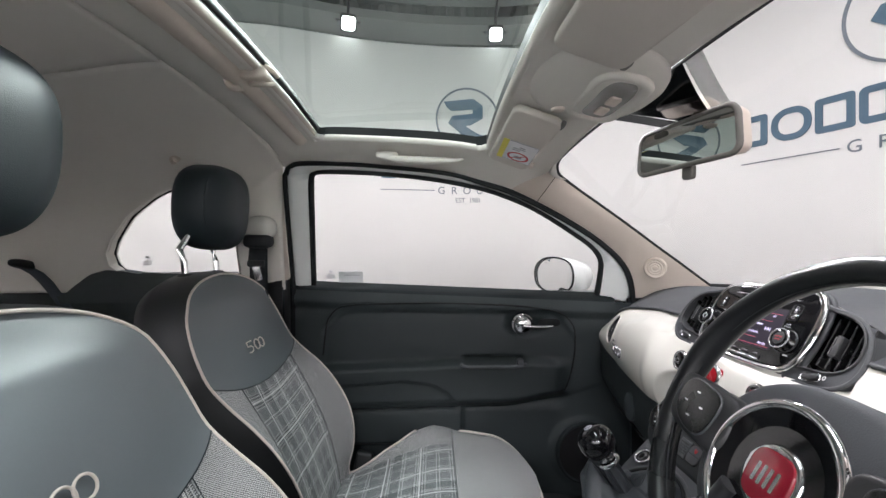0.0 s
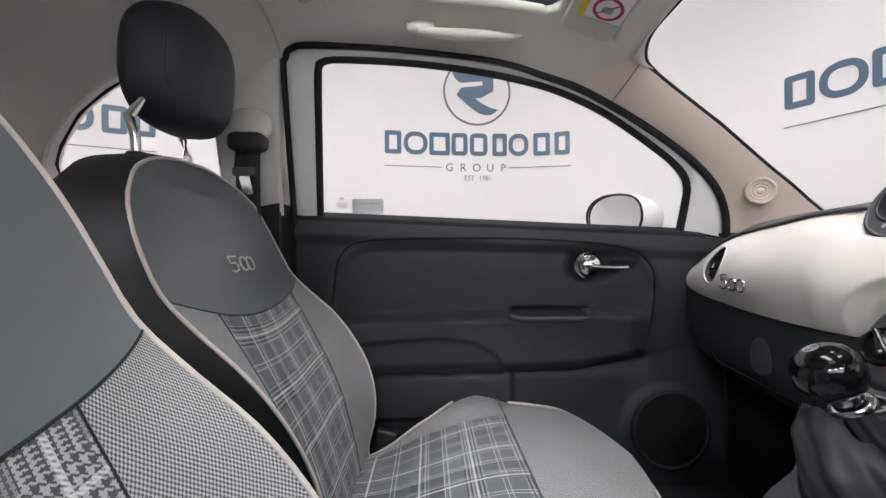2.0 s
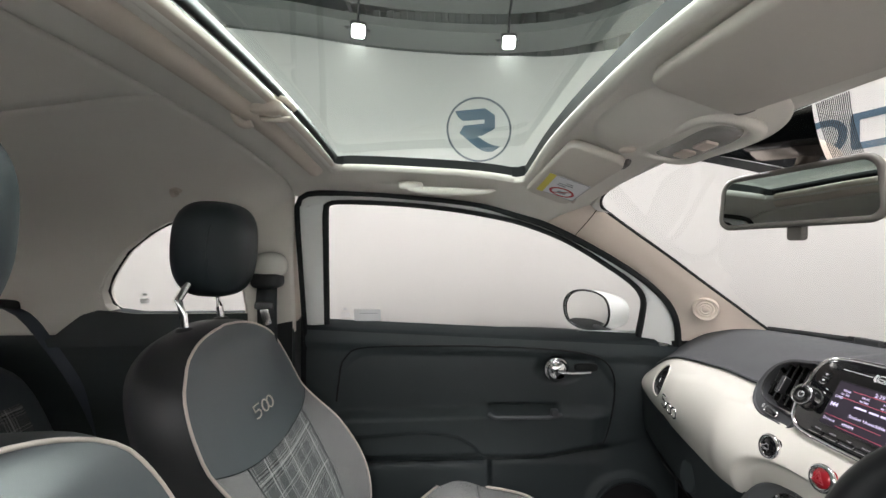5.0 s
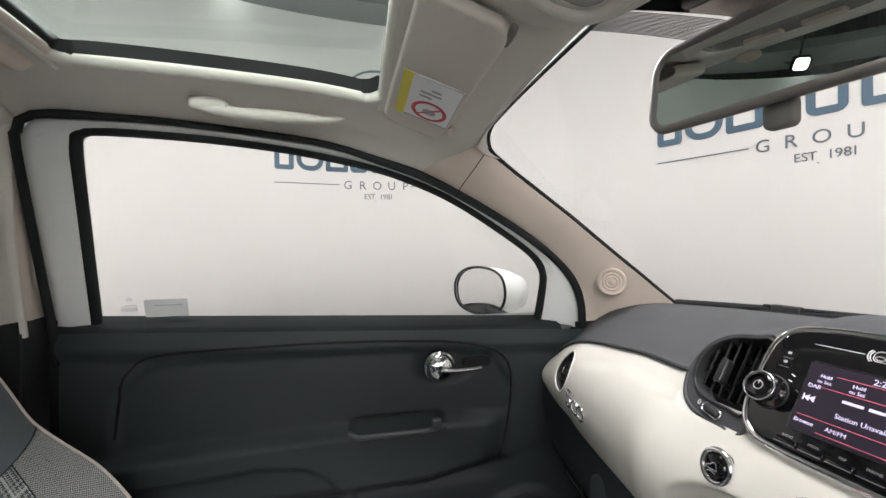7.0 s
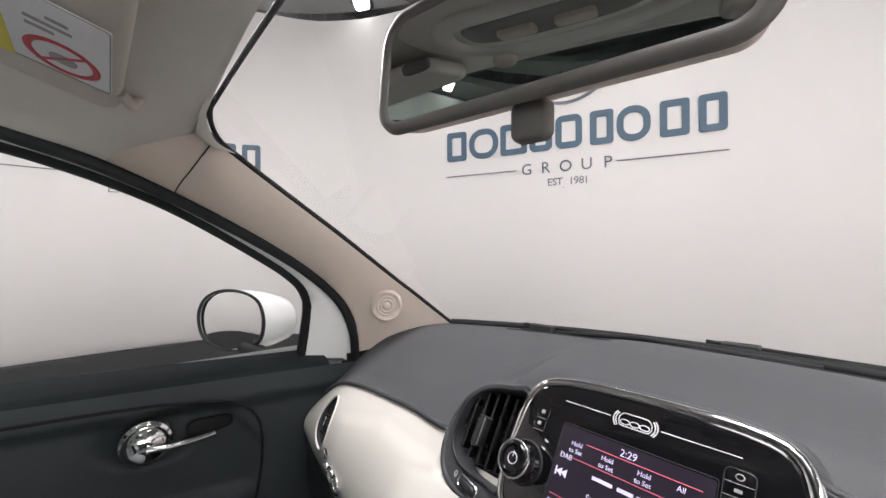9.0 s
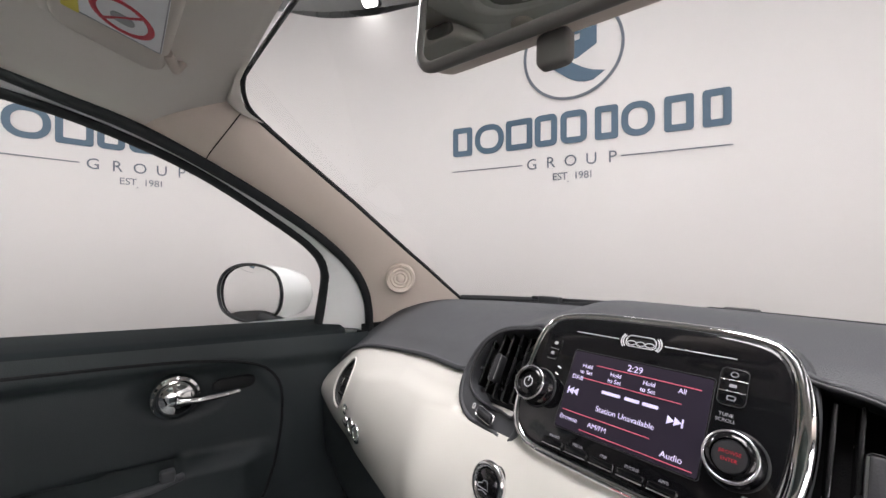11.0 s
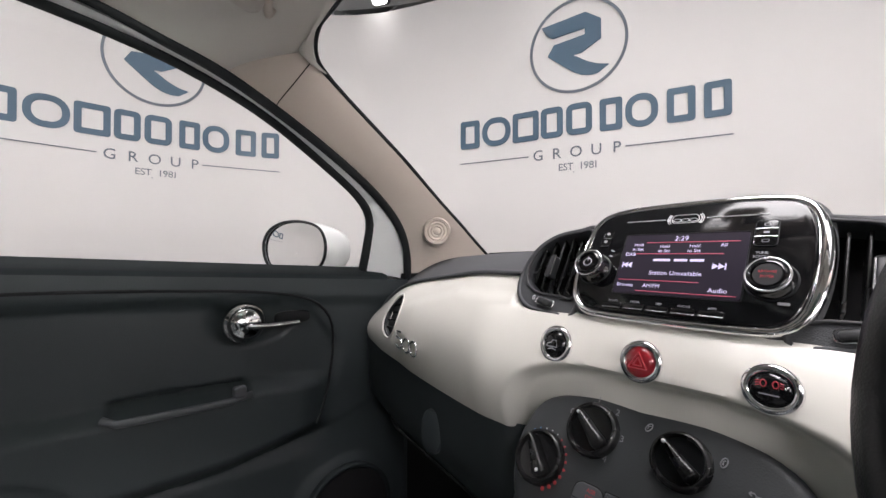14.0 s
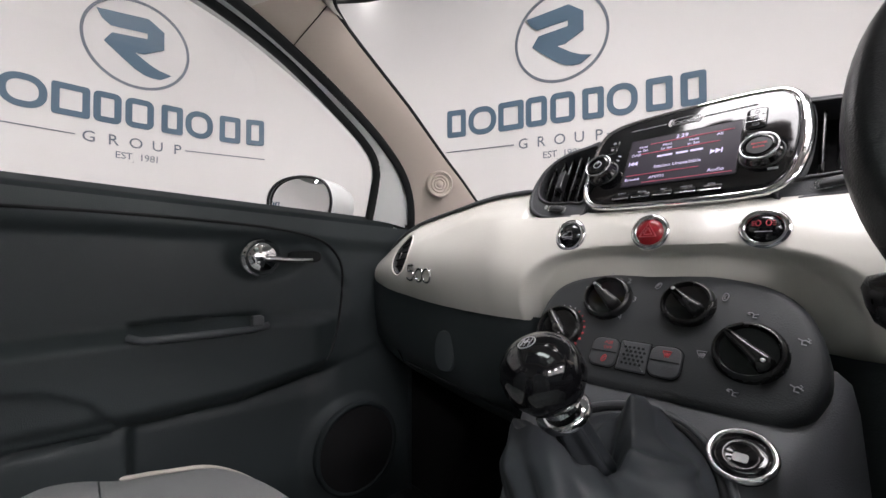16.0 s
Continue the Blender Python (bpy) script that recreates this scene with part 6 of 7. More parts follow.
# trim line with the headphone mark above the screen
for a, b in ((-0.058, -0.017), (0.021, 0.070)):
    part("trim_line", tube([rm @ Vector((a, 0.046, 0.0035)), rm @ Vector((b, 0.046, 0.0035))], 0.0004, 4), PRINT_WHITE, radio)
part("mark_band", loop_bar([(x, y + 0.0012 * (1 - (x / 0.0125) ** 2)) for x, y in rrect(0.025, 0.0095, 0.0042)], 0.0005, rm @ pose(0.002, 0.0455, 0.0035), 0, 4), PRINT_WHITE, radio)
for u in (-0.0055, 0.002, 0.0095):
    part("mark_ring", loop_bar(oval(0.0036, 0.0018, 16), 0.00045, rm @ pose(u, 0.0445, 0.0035), 0, 4), PRINT_WHITE, radio)
for sg in (-1, 1):
    for r in (0.0150, 0.0168):
        part("mark_cup", tube([rm @ Vector((0.002 + sg * r * math.cos(q), 0.0458 + r * 0.62 * math.sin(q), 0.0035)) for q in lin(-0.55, 0.55, 8)], 0.0006, 4), PRINT_WHITE, radio)



def dial(u, v, r, h, parent):
    k = part("dial", lathe([(r * 1.15, -0.002), (r * 1.15, 0.003), (r, 0.0045), (r * 0.97, h * 0.85), (r * 0.9, h), (r * 0.72, h + 0.0006), (r * 0.68, h - 0.0015), (0.0, h - 0.001)], rm @ pose(u, v, 0.003), 40), GLOSS_BLACK, parent, "black knob with a satin rim")
    part("dial_rim", loop_bar(oval(r * 1.0, r * 1.0, 40), 0.0012, rm @ pose(u, v, 0.003 + h * 0.9), 0, 6), SATIN, k)
    part("dial_base", loop_bar(oval(r * 1.18, r * 1.18, 40), 0.001, rm @ pose(u, v, 0.0035), 0, 6), DARK_PLASTIC, k)
    return k


k1 = dial(-0.081, -0.014, 0.0150, 0.018, radio)
part("power_mark", loop_bar(oval(0.0045, 0.0045, 20), 0.0005, rm @ pose(-0.081, -0.014, 0.0205), 0, 4), PRINT_WHITE, k1)
part("power_mark", tube([rm @ pose(-0.081, -0.014, 0) @ Vector((0, q, 0.0206)) for q in (0.001, 0.006)], 0.0005, 4), PRINT_WHITE, k1)
k2 = dial(0.078, -0.020, 0.0150, 0.013, radio)
part("enter_disc", lathe([(0.0102, 0), (0.0097, 0.0012), (0.0, 0.0014)], rm @ pose(0.078, -0.020, 0.0145), 32), DARK_PLASTIC, k2)
for txt, q in (("BROWSE", 0.0020), ("ENTER", -0.0024)):
    letters(txt, 0.0031, rm @ pose(0.078, -0.020 + q, 0.0161), 0.0001, PRINT_RED, k2)
for u, v, txt in ((0.069, 0.0065, "TUNE"), (0.069, 0.0028, "SCROLL")):
    letters(txt, 0.0034, rm @ pose(u, v, 0.0033), 0.0001, PRINT_GREY, radio)
for i, txt in enumerate(("RADIO", "MEDIA", "TRIP", "PHONE", "APPS")):
    u = -0.050 + 0.0225 * i
    kb = part("key", prism(rrect(0.0205, 0.006, 0.002), 0.003, rm @ pose(u, -0.0545, 0.002), 0.0012), GLOSS_BLACK, radio)
    part("key_edge", tube([rm @ Vector((u - 0.0095, -0.0575, 0.0050)), rm @ Vector((u + 0.0095, -0.0575, 0.0050))], 0.0006, 4), SATIN, kb)
    letters(txt, 0.0032, rm @ pose(u, -0.0495, 0.0034), 0.0001, PRINT_GREY, radio)
for u, v, w in ((-0.076, 0.030, 0.012), (-0.077, 0.020, 0.012)):
    kb = part("key", prism(rrect(w, 0.009, 0.002), 0.002, rm @ pose(u, v, 0.002), 0.0008), GLOSS_BLACK, radio)
    part("key_mark", prism(rrect(w * 0.3, 0.003, 0.0008), 0.0003, rm @ pose(u, v + 0.001, 0.0041)), PRINT_GREY, kb, smooth=False)
    part("key_edge", tube([rm @ Vector((u - w * 0.4, v - 0.0048, 0.0038)), rm @ Vector((u + w * 0.4, v - 0.0048, 0.0038))], 0.0006, 4), SATIN, kb)
kb = part("key", prism(rrect(0.017, 0.026, 0.004), 0.0022, rm @ pose(0.0705, 0.026, 0.002), 0.0008), GLOSS_BLACK, radio)
part("key_edge", loop_bar(rrect(0.017, 0.026, 0.004), 0.0003, rm @ pose(0.0705, 0.026, 0.0040), 0, 4), DARK_PLASTIC, kb)
for v in (0.0305, 0.0225):
    part("key_split", tube([rm @ Vector((0.0625, v, 0.0043)), rm @ Vector((0.0785, v, 0.0043))], 0.0004, 4), SATIN, kb)
part("key_mark", loop_bar(oval(0.0022, 0.0018, 14), 0.0004, rm @ pose(0.0705, 0.0345, 0.0043), 0, 4), PRINT_GREY, kb)
part("key_mark", prism(rrect(0.0044, 0.0022, 0.0006), 0.0003, rm @ pose(0.0705, 0.0265, 0.0042)), PRINT_GREY, kb, smooth=False)
part("key_mark", loop_bar(rrect(0.0048, 0.0026, 0.0008), 0.0004, rm @ pose(0.0705, 0.0180, 0.0043), 0, 4), PRINT_GREY, kb)
for q in (-0.6, -0.2, 0.2):
    part("volume_mark", prism(rrect(0.004, 0.0012, 0.0004), 0.0003, rm @ pose(-0.066 + 0.002 * q, -0.004 + 0.016 * q + 0.01, 0.0033, 0, 0, -20)), PRINT_WHITE, radio, smooth=False)
part("slot_mark", prism(rrect(0.008, 0.0025, 0.0008), 0.0005, rm @ pose(0.088, -0.040, 0.0032)), PRINT_GREY, radio, smooth=False)

# ---- heater panel ----
HU = Vector((0.68, 0, 1)).normalized()
hp = thing("heater_panel", (0.482, -0.008, 0.817), "dark grey heater control panel with four knobs", "control panel")
hm = frame_on((0, 0, 0), (0, -1, 0), HU)
HO = spline([(-0.118, -0.03), (-0.121, 0.012), (-0.105, 0.044), (-0.06, 0.060), (0.0, 0.065), (0.06, 0.061), (0.103, 0.044), (0.124, 0.008), (0.126, -0.035), (0.10, -0.062), (0.0, -0.066), (-0.09, -0.064)], 80, True)
part("panel", prism(HO, 0.05, hm @ pose(0, 0, -0.05), 0.010), HEATER, hp, "dark grey grained panel", angle=60)
for u, v, r, ang, lab in ((-0.088, -0.014, 0.0208, 40, "t"), (-0.045, 0.027, 0.0200, 28, "f"), (0.031, 0.027, 0.0182, 28, "a"), (0.081, -0.012, 0.0204, 28, "d")):
    kn = part("knob", lathe([(r * 1.26, -0.002), (r * 1.24, 0.004), (r * 1.16, 0.0075), (r * 1.06, 0.008), (r * 1.0, 0.006), (r * 0.97, 0.002), (0, 0.001)], hm @ pose(u, v, 0.0), 48), KNOB_BLACK, hp, "black rotary heater knob")
    part("knob_face", lathe([(r * 0.965, 0.0045), (r * 0.85, 0.0028), (r * 0.5, 0.0018), (0, 0.0015)], hm @ pose(u, v, 0.0), 44), GLOSS_BLACK, kn, "glossy dished knob face")
    part("knob_bar", prism(spline([(-r * 0.92, -r * 0.13), (-r * 0.92, r * 0.13), (r * 0.2, r * 0.26), (r * 0.9, r * 0.30), (r * 0.9, -r * 0.30), (r * 0.2, -r * 0.26)], 40, True), 0.012, hm @ pose(u, v, 0.002, 0, 0, -ang - 12), 0.004), KNOB_BLACK, kn)
    part("knob_dot", superball(0.0016, 0.0016, 0.0008, hm @ pose(u, v, 0.0142) @ pose(0, 0, 0, 0, 0, -ang - 12) @ pose(r * 0.75 * (1 if lab in "td" else -1), 0, 0)), PRINT_WHITE, kn)
    part("knob_rim", loop_bar(oval(r * 1.15, r * 1.15, 44), 0.0008, hm @ pose(u, v, 0.0052), 0, 4), CONSOLE, kn)
for i in range(20):
    deg = 212 - 14.4 * i
    a, cold = radians(deg), deg > 62
    ra = 0.0007 if cold else 0.0008 + 0.0013 * (62 - deg) / 130
    part("scale_dot", superball(ra, ra, 0.0004, hm @ pose(-0.088 + 0.0276 * math.cos(a), -0.014 + 0.0276 * math.sin(a), 0.0005), nu=10, nv=6), PRINT_BLUE if deg > 100 else PRINT_WHITE if cold else BUTTON_RED, hp)
for txt, a in (("0", 160), ("1", 95), ("2", 50), ("3", 0), ("4", -50)):
    letters(txt, 0.008, hm @ pose(-0.045 + 0.0275 * math.cos(radians(a)), 0.028 + 0.0275 * math.sin(radians(a)), 0.0005), 0.0001, PRINT_GREY, hp)


def strokes(name, lines, u, v, size, mat, parent, deg=0.0, lift=0.0006, fat=0.07):
    """A small printed symbol drawn with a few strokes."""
    bm = bmesh.new()
    for ln in lines:
        tube([hm @ pose(u, v, lift, 0, 0, deg) @ Vector((x * size, y * size, 0)) for x, y in ln], fat * size, 4, bm=bm)
    return part(name, bm, mat, parent, smooth=False)


CAR = [oval(0.5, 0.28, 14) + [(0.5, 0.0)], [(-0.25, 0.0), (0.1, 0.12), (0.25, -0.05)]]
SEATED = [[(-0.5, 0.1), (-0.1, 0.25), (0.1, 0.0), (0.5, 0.05)], [(0.1, 0.0), (0.0, -0.35), (0.35, -0.35)], [(-0.5, 0.1), (-0.3, 0.3)], [(-0.5, 0.1), (-0.25, -0.05)]]
SCREEN = [[(-0.5, 0.35), (0.5, 0.35), (0.3, -0.15), (-0.3, -0.15), (-0.5, 0.35)], [(-0.2, 0.15), (-0.12, -0.1), (-0.22, -0.45)], [(0.0, 0.15), (0.06, -0.1), (-0.02, -0.45)], [(0.2, 0.15), (0.24, -0.1), (0.18, -0.45)]]
BOTH = [[(-0.5, 0.3), (-0.15, 0.1), (0.1, 0.2), (0.5, -0.1)], [(-0.15, 0.1), (-0.2, -0.3), (0.2, -0.35)], [(0.25, 0.4), (0.45, 0.25), (0.3, 0.1)]]
for lines, u, v, deg in ((CAR, 0.002, 0.045, 60), (CAR, 0.059, 0.037, 75), (SEATED, 0.080, 0.022, 0), (BOTH, 0.113, 0.003, 0), (SCREEN, 0.049, -0.019, 0), (SEATED, 0.074, -0.046, 0), (BOTH, 0.111, -0.034, 0)):
    strokes("air_symbol", lines, u, v, 0.0075, PRINT_GREY, hp, deg)
for i, u in enumerate((-0.032, -0.0045, 0.023)):
    kk = part("key", prism(rrect(0.0265, 0.029, 0.008 if i != 1 else 0.001), 0.004, hm @ pose(u, -0.032, -0.001, 0, 0, 0), 0.0015), CONSOLE, hp)
    part("key_gap", loop_bar(rrect(0.0275, 0.030, 0.008 if i != 1 else 0.001), 0.0006, hm @ pose(u, -0.032, 0.0012), 0, 4), RUBBER, hp)
    if i == 1:
        for a in range(5):
            for b in range(5):
                part("sound_hole", prism(oval(0.0013, 0.0013, 8), 0.0003, hm @ pose(u - 0.008 + 0.004 * a + 0.002 * (b % 2), -0.040 + 0.004 * b, 0.0031)), RUBBER, kk, smooth=False)
    else:
        part("key_split", tube([hm @ Vector((u - 0.012, -0.032, 0.0032)), hm @ Vector((u + 0.012, -0.032, 0.0032))], 0.0006, 4), RUBBER, kk)
        if i == 0:
            for txt, q in (("ASR", -0.0225), ("OFF", -0.0278)):
                letters(txt, 0.0048, hm @ pose(u + 0.003, q, 0.0032), 0.0001, BUTTON_RED, kk)
        if i == 0:
            strokes("key_symbol", CAR, u + 0.002, -0.039, 0.007, BUTTON_RED, kk, 70, 0.0034)
        else:
            strokes("key_symbol", SCREEN, u + 0.001, -0.025, 0.007, BUTTON_RED, kk, 0, 0.0034)

# ---- centre console and gear lever ----
cons = thing("centre_console", (0.36, 0, 0.30), "grey plastic centre console below the heater panel", "console")


def con_z(x):
    return itp(x, (-0.2, 0.1, 0.2, 0.262, 0.28, 0.29, 0.30, 0.44, 0.47, 0.50), (0.40, 0.42, 0.46, 0.52, 0.60, 0.65, 0.669, 0.753, 0.772, 0.80))


def con_w(x):
    return itp(x, (-0.2, 0.15, 0.28, 0.34, 0.38, 0.41, 0.44, 0.47, 0.52), (0.085, 0.075, 0.066, 0.072, 0.090, 0.104, 0.117, 0.128, 0.136))


CY = -0.016
rows = []
for x in lin(-0.1, 0.50, 60):
    z, w = con_z(x) - 0.30, con_w(x)
    prof = [(-w - 0.008, -0.02), (-w - 0.006, z - 0.10), (-w, z - 0.03), (-w + 0.004, z - 0.010), (-w + 0.012, z - 0.002), (-w + 0.026, z)]
    prof = prof + [(y, z + 0.003 * (1 - (y / w) ** 2)) for y in lin(-w + 0.04, w - 0.04, 9)] + [(-a, b) for a, b in prof[::-1]]
    rows.append([(x - 0.36, CY + a, b) for a, b in prof])
body = part("body", loft(rows), CONSOLE, cons, "mid-grey grained console body", angle=60)
part("rear_tray", prism(rrect(0.16, 0.11, 0.02), 0.02, frame_on((-0.30, CY, con_z(0.06) - 0.316), (1, 0, 0.2), (0, 1, 0)), 0.006), DARK_PLASTIC, cons)
part("panel_joint", tube([(x - 0.36, CY + y, con_z(x) - 0.297) for x, y in [(0.452 + 0.02 * (abs(t) ** 2), 0.125 * t) for t in lin(-0.78, 0.78, 24)]], 0.0022, 6), RUBBER, cons)
CS = Vector((1, 0, 0.6)).normalized()
cm = frame_on((0, 0, 0), (0, -1, 0), CS)


def console_ring(x, y, rx, ry, label, mark):
    r_ = thing("console_socket", (x, y, con_z(x) + 0.003), label, "socket", "console sockets")
    part("bezel", loop_bar(oval(rx, ry, 60), 0.0023, cm, 0.004, 12), CHROME, r_, "chrome ring")
    part("cap", lathe([(1.0, -0.008), (1.0, 0.003), (0.85, 0.005), (0.5, 0.004), (0, 0.003)], cm, 40, rx - 0.002, ry - 0.002), GLOSS_BLACK, r_)
    if mark:
        part("symbol", prism(rrect(0.009, 0.007, 0.0018), 0.0006, cm @ pose(0, -0.003, 0.0046)), PRINT_WHITE, r_, smooth=False)
    return r_


console_ring(0.421, -0.0955, 0.0190, 0.0200, "oval black console button with a chrome ring", True)
console_ring(0.425, 0.050, 0.0140, 0.0140, "round black power socket with a chrome ring", False)

gl = thing("gear_lever", (0.370, -0.025, 0.711), "gear lever with glossy black ball knob and leather boot", "gear lever")
frame_o = oval(0.075, 0.082, 64)
part("boot_frame", loop_bar([(x * 1.03, y * 1.03) for x, y in frame_o], 0.0032, cm, 0.001, 10), CONSOLE, gl, "oval grey boot surround")
part("boot_groove", loop_bar([(x * 0.955, y * 0.955) for x, y in frame_o], 0.003, cm, 0.002, 6), RUBBER, gl)
top_c = Vector((-0.016, 0.012, 0.042))


def bell(a, mid, wide):
    d = (a - mid + 180) % 360 - 180
    return math.exp(-(d / wide) ** 2)


def boot_rim(a):
    """The boot's upper edge at an angle of a degrees, counted from the driver's side towards the dashboard."""
    r = 0.032 + 0.013 * bell(a, 228, 34) + 0.010 * bell(a, 272, 38) + 0.012 * bell(a, 66, 26) + 0.002 * math.sin(radians(5 * a))
    h = 0.016 * bell(a, 62, 15) + 0.008 * bell(a, 62, 42) + 0.014 * bell(a, 268, 30) + 0.009 * bell(a, 228, 26) - 0.012 * bell(a, 335, 35) - 0.012 * bell(a, 135, 40) + 0.0022 * math.sin(radians(7 * a + 40)) + 0.0012 * math.sin(radians(13 * a))
    q = radians(a)
    return top_c + Vector((r * math.sin(q), -r * math.cos(q), h))


rows = []
for k in range(26):
    f = k / 25
    row = []
    for j in range(144):
        a = 360 * j / 144
        q = radians(a)
        base = cm @ Vector((0.071 * math.cos(q), 0.078 * math.sin(q), 0.0))
        p = base.lerp(boot_rim(a), f ** 0.8)
        out = Vector((math.sin(q), -math.cos(q), 0.25))
        turn = a - 26 * (1 - f)
        bul = math.sin(math.pi * f) * (0.008 + 0.008 * math.cos(radians(a + 40)) + 0.015 * bell(turn, 68, 12) - 0.024 * bell(turn, 104, 20) - 0.007 * bell(turn, 36, 15) + 0.006 * bell(a, 284, 13) - 0.008 * bell(a, 306, 12) + 0.003 * bell(a, 325, 9) + 0.0022 * math.sin(radians(11 * a) + 7 * f) + 0.0016 * math.sin(radians(5 * a) - 11 * f) + 0.0010 * math.sin(radians(17 * a) + 15 * f))
        row.append(p + out * bul)
    rows.append(row)
low_c = Vector((-0.006, 0.004, 0.012))
for f2, dz in ((0.95, 0.001), (0.86, -0.005), (0.66, -0.016), (0.42, -0.024), (0.25, -0.022)):
    rows.append([low_c + (p - top_c) * f2 + (top_c - low_c) * f2 + Vector((0, 0, dz * (1 - f2))) for p in rows[25]])
part("boot", loft([r + r[:1] for r in rows]), BOOT_LEATHER, gl, "creased black leather boot", angle=80)
KC = Vector((-0.051, 0.019, 0.091))
kz = (KC - low_c).normalized()
kxx = (Vector((1, 0, 0)) - kz * kz.x).normalized()
kyy = kz.cross(kxx)
kx = Matrix(((kxx.x, kyy.x, kz.x, KC.x), (kxx.y, kyy.y, kz.y, KC.y), (kxx.z, kyy.z, kz.z, KC.z), (0, 0, 0, 1))) @ Matrix.Scale(0.86, 4)
rows = []
for k in range(14):
    f = k / 13
    c = low_c.lerp(KC - kz * 0.034, f)
    rows.append([c + (kxx * math.cos(q) + kyy * math.sin(q)) * (0.014 - 0.003 * f) * (1 + 0.16 * math.sin(6 * q + 2 * f)) for q in [2 * math.pi * j / 48 for j in range(49)]])
part("sleeve", loft(rows), BOOT_LEATHER, gl, "pleated leather sleeve", angle=80)
part("collar", lathe([(0.012, -0.042), (0.0225, -0.040), (0.0235, -0.036), (0.021, -0.033), (0.016, -0.031), (0.0155, -0.026), (0.018, -0.022), (0.018, -0.018)], kx, 40), CHROME, gl, "chrome collar")
kb = part("knob", lathe([(0.012, -0.026), (0.026, -0.019), (0.0325, -0.008), (0.0345, 0.002), (0.033, 0.013), (0.028, 0.022), (0.019, 0.0285), (0.009, 0.0315), (0.0, 0.032)], kx, 48), GLOSS_BLACK, gl, "glossy black ball knob")
def on_knob(q, u):
    return kx @ Vector((q, u, 0.0326 - (q * q + u * u) / 0.066))


for u in (-0.0036, 0.0, 0.0036):
    part("shift_mark", tube([on_knob(q, u) for q in lin(-0.0045, 0.0045, 5)], 0.0005, 4), PRINT_GREY, kb)
part("shift_mark", tube([on_knob(0, u) for u in lin(-0.0036, 0.0036, 5)], 0.0005, 4), PRINT_GREY, kb)
part("shift_ring", tube([on_knob(0.0072 * math.cos(a), 0.0072 * math.sin(a)) for a in lin(0, 2 * math.pi, 29)[:-1]], 0.0006, 4, True), PRINT_GREY, kb, "small round gear diagram")

# ---- steering wheel ----
sw = thing("steering_wheel", (0.357, -0.3294, 0.951), "black leather steering wheel with chrome-ringed hub", "steering wheel")
wm = frame_on((0, 0, 0), (-0.066, -0.998, 0), (0.458, -0.030, 0.889))
rimp, rr = [], []
for k in range(96):
    a = 2 * math.pi * k / 96
    rimp.append(wm @ Vector((0.166 * math.cos(a), 0.166 * math.sin(a), 0)))
    rr.append(0.0130 + 0.0020 * (math.exp(-((math.sin(a) - 0.35) / 0.25) ** 2)) * (abs(math.cos(a)) > 0.5))
part("rim", tube(rimp, rr, 14, True, 1.1, wm.col[2].xyz), WHEEL_LEATHER, sw, "black stitched leather rim")
part("rim_stitch", tube([wm @ Vector((0.153 * math.cos(a), 0.153 * math.sin(a), 0.003)) for a in [2 * math.pi * k / 96 for k in range(96)]], 0.0008, 4, True), DARK_PLASTIC, sw)
part("hub_pad", superball(0.116, 0.092, 0.022, wm @ pose(0.0, -0.034, -0.027), 0.6, 0.85), CONSOLE, sw, "grey padded airbag cover")
part("hub_disc", lathe([(0.0645, -0.004), (0.063, 0.002), (0.046, -0.004), (0.03, -0.006), (0.0, -0.006)], wm @ pose(0.0, -0.034, 0.008), 56), GLOSS_BLACK, sw, "gloss black hub disc")
part("hub_ring", loop_bar(oval(0.0648, 0.0648, 64), 0.0046, wm @ pose(0.0, -0.034, 0.008), 0, 10), CHROME, sw, "chrome hub ring")
part("emblem_ring", lathe([(0.030, 0.0), (0.0305, 0.004), (0.028, 0.007), (0.025, 0.0065)], wm @ pose(0.0, -0.034, 0.0), 48), CHROME, sw, "chrome emblem surround")
part("emblem", prism(oval(0.0235, 0.0235, 40, 0, 0, 3.4), 0.004, wm @ pose(0.0, -0.034, 0.0045), 0.002), EMBLEM_RED, sw, "dark red blank shield emblem")
for u in (-0.0105, -0.0035, 0.0035, 0.0105):
    part("emblem_bar", prism(rrect(0.0035, 0.018, 0.0012), 0.0012, wm @ pose(u, -0.034, 0.0082, 0, 0, -4)), SATIN, sw, smooth=False)
for sd in (-1, 1):
    sh = [(sd * x, y) for x, y in spline([(0.06, 0.022), (0.10, 0.030), (0.135, 0.032), (0.155, 0.026), (0.155, -0.018), (0.13, -0.030), (0.09, -0.034), (0.06, -0.03)], 50, True)]
    spk = part("spoke", prism(sh, 0.018, wm @ pose(0, -0.016, -0.006), 0.006), DARK_PLASTIC, sw, "dark spoke with control buttons")
    pod = [(sd * x, y) for x, y in spline([(0.078, 0.018), (0.106, 0.027), (0.132, 0.027), (0.144, 0.012), (0.140, -0.010), (0.120, -0.024), (0.092, -0.026), (0.080, -0.012)], 50, True)]
    part("button_pod", prism(pod, 0.004, wm @ pose(0, -0.016, 0.011), 0.0015), KNOB_BLACK, spk)
    part("pod_rim", loop_bar(pod, 0.0012, wm @ pose(0, -0.016, 0.013), 0, 6), CONSOLE, spk)
    for u, v in ((0.113, 0.015), (0.113, -0.013), (0.099, 0.001), (0.127, 0.001)):
        part("button_mark", prism(rrect(0.0055, 0.0018, 0.0006), 0.0004, wm @ pose(sd * u, -0.016 + v, 0.0152)), PRINT_WHITE, spk, smooth=False)
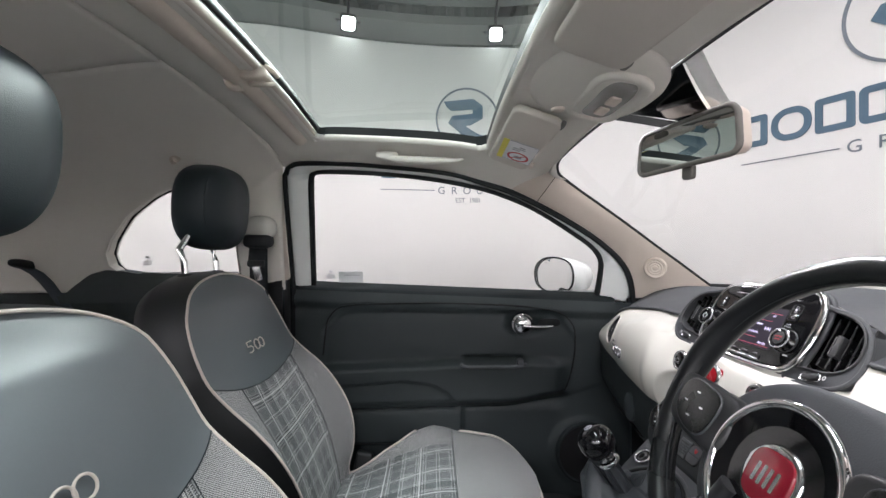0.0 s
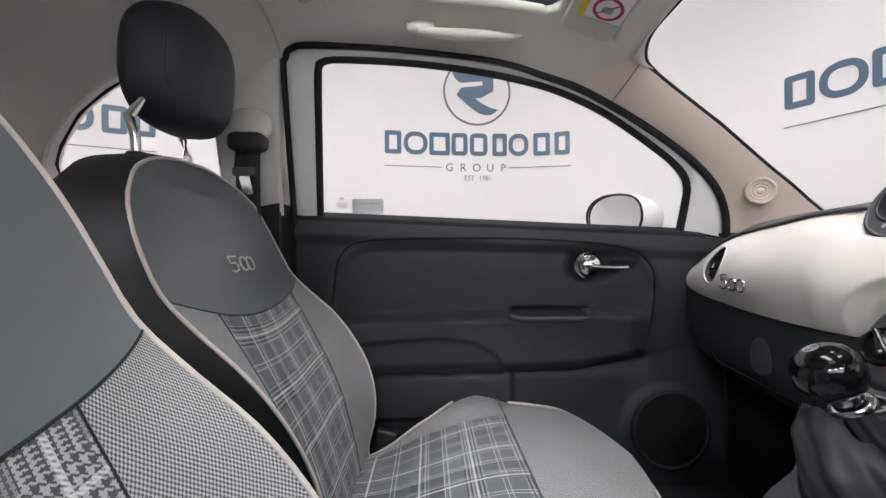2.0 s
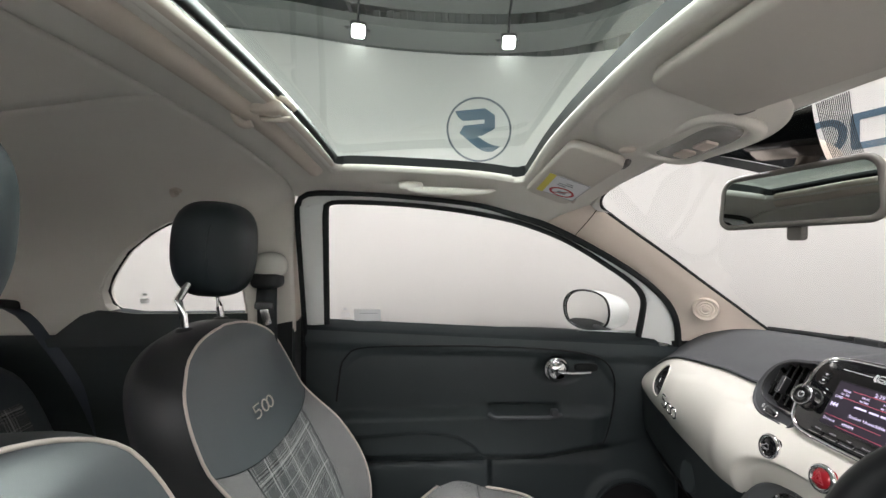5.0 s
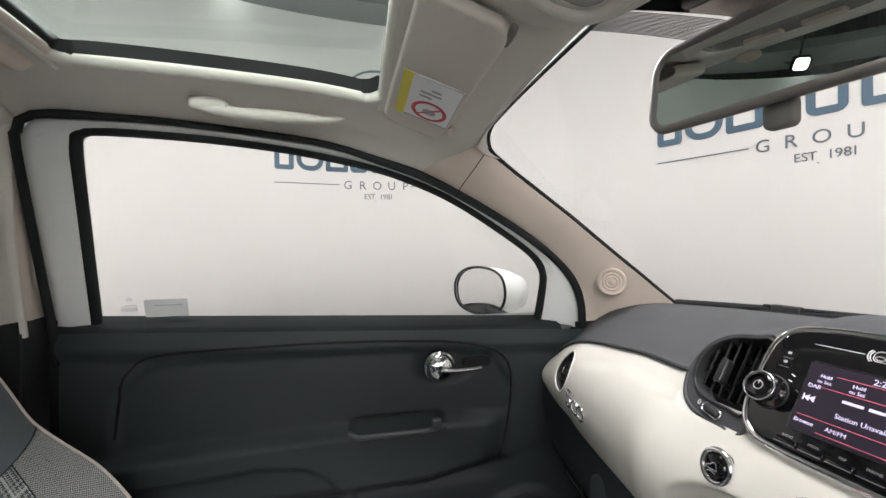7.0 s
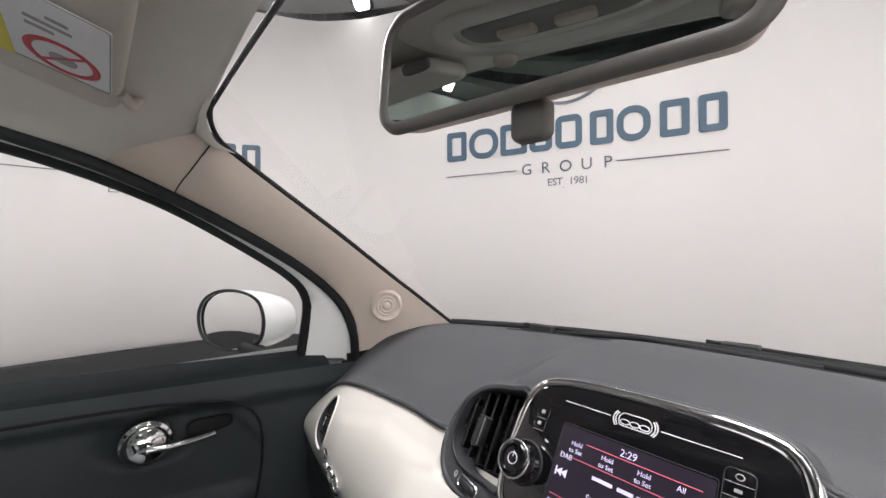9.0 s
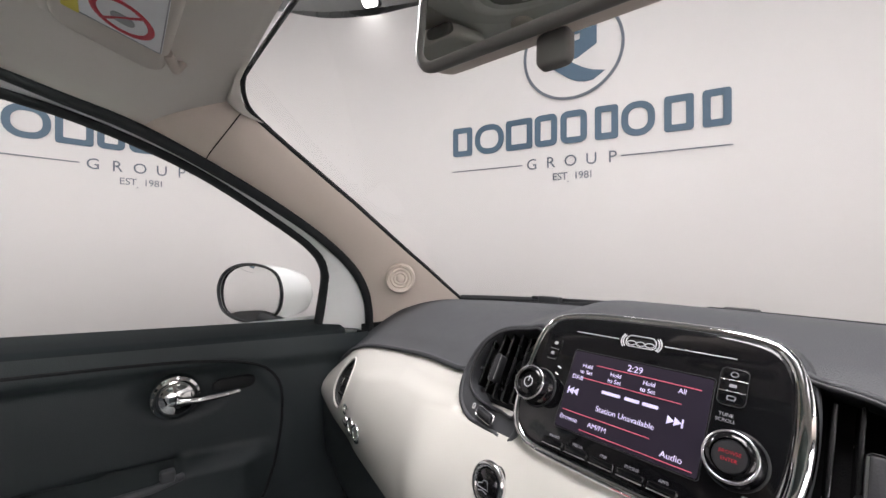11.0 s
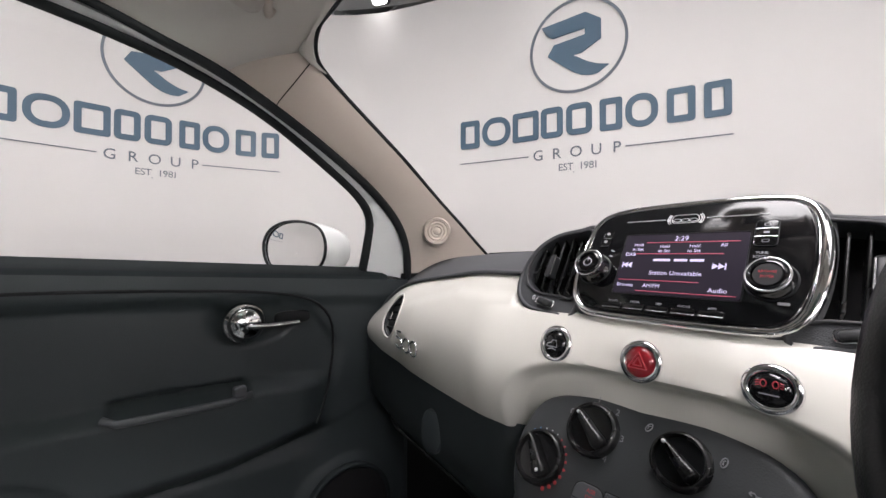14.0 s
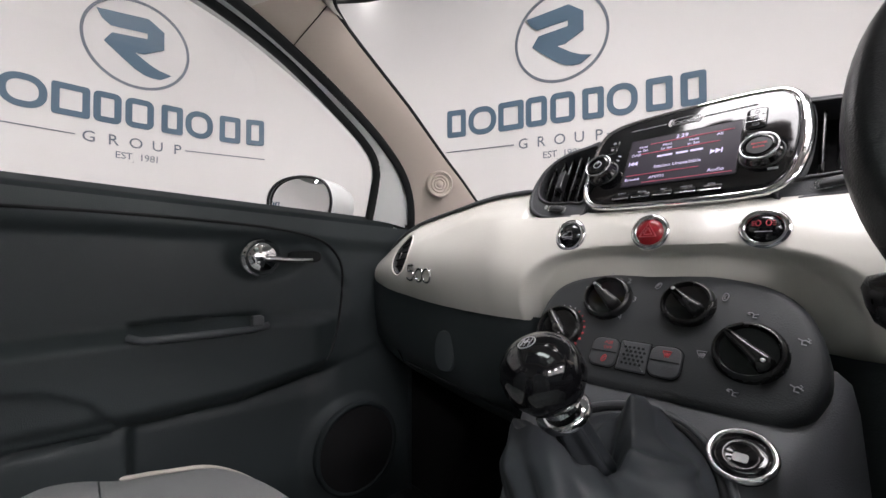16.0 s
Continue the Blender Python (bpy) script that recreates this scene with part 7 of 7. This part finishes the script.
for sd in (-1, 1):
    part("lower_spoke", tube([wm @ Vector((sd * 0.03, -0.06, 0.008)), wm @ Vector((sd * 0.05, -0.11, 0.004)), wm @ Vector((sd * 0.062, -0.155, 0))], [0.010, 0.008, 0.008], 10, False, 0.6, wm.col[2].xyz), DARK_PLASTIC, sw)
    part("spoke_trim", tube([wm @ Vector((sd * 0.047, -0.086, 0.010)), wm @ Vector((sd * 0.060, -0.115, 0.007)), wm @ Vector((sd * 0.068, -0.148, 0.003))], 0.0035, 8, False, 0.6, wm.col[2].xyz), SATIN, sw, "satin metal strip")
part("column", tube([wm @ Vector((0, -0.01, -0.01)), wm @ Vector((0, -0.02, -0.12)), wm @ Vector((0, -0.03, -0.24))], [0.05, 0.055, 0.06], 20), DARK_PLASTIC, sw, "dark steering column cover")
for sd in (-1, 1):
    stl = part("stalk", tube([wm @ Vector((sd * 0.04, -0.020, -0.075)), wm @ Vector((sd * 0.10, -0.042, -0.080)), wm @ Vector((sd * 0.158, -0.060, -0.080))], [0.008, 0.010, 0.015], 10), DARK_PLASTIC, sw, "black column stalk")
    part("stalk_tip", lathe([(0.014, -0.010), (0.0165, -0.004), (0.0155, 0.014), (0.010, 0.018), (0.0, 0.019)], wm @ pose(sd * 0.158, -0.060, -0.080, 0, 0, -sd * 17) @ pose(0, 0, 0, 0, 90 * sd, 0), 20), KNOB_BLACK, stl, "dark stalk end")

# ---- outer mirror ----
om = thing("door_mirror", (0.497, 0.83, 1.02), "white door mirror with a dark-framed oval glass", "door mirror")
omm = frame_on((0, 0, 0), (0.094, -0.148, 0.0), (0.05, 0.02, 1))
if omm.col[2].x > 0:
    omm = frame_on((0, 0, 0), (-0.094, 0.148, 0.0), (0.05, 0.02, 1))
flipo = 1 if omm.col[0].y > 0 else -1
OO = spline([(flipo * x, y) for x, y in ((0.094, 0.004), (0.080, 0.040), (0.040, 0.060), (-0.02, 0.061), (-0.068, 0.043), (-0.086, 0.002), (-0.076, -0.040), (-0.035, -0.060), (0.03, -0.061), (0.078, -0.040))], 64, True)
rows = []
for f, k in ((0.0, 1.04), (0.012, 1.05), (0.04, 1.00), (0.07, 0.86), (0.09, 0.60), (0.10, 0.3), (0.102, 0.02)):
    rows.append([omm @ Vector((x * k - flipo * 0.52 * f, y * k, -f)) for x, y in OO])
part("shell", loft([r + r[:1] for r in rows]), PAINT, om, "white painted mirror shell", angle=70)
part("rim", loop_bar([(x * 1.01, y * 1.02) for x, y in OO], 0.0034, omm, 0.002, 8), RUBBER, om, "dark rim")
gl_rows = [[omm @ Vector((x * k, y * k, 0.005 - 0.003 * k * k + flipo * x * k * -0.05 - 0.02 * y * k)) for x, y in OO] for k in (0.98, 0.75, 0.5, 0.25, 0.01)]
part("glass", loft([r + r[:1] for r in gl_rows]), MIRROR, om, "mirror glass", angle=80)
part("foot", tube([(0.02, -0.03, -0.055), (0.06, -0.11, -0.075), (0.075, -0.16, -0.08)], [0.022, 0.020, 0.024], 10, False, 0.7), RUBBER, om)
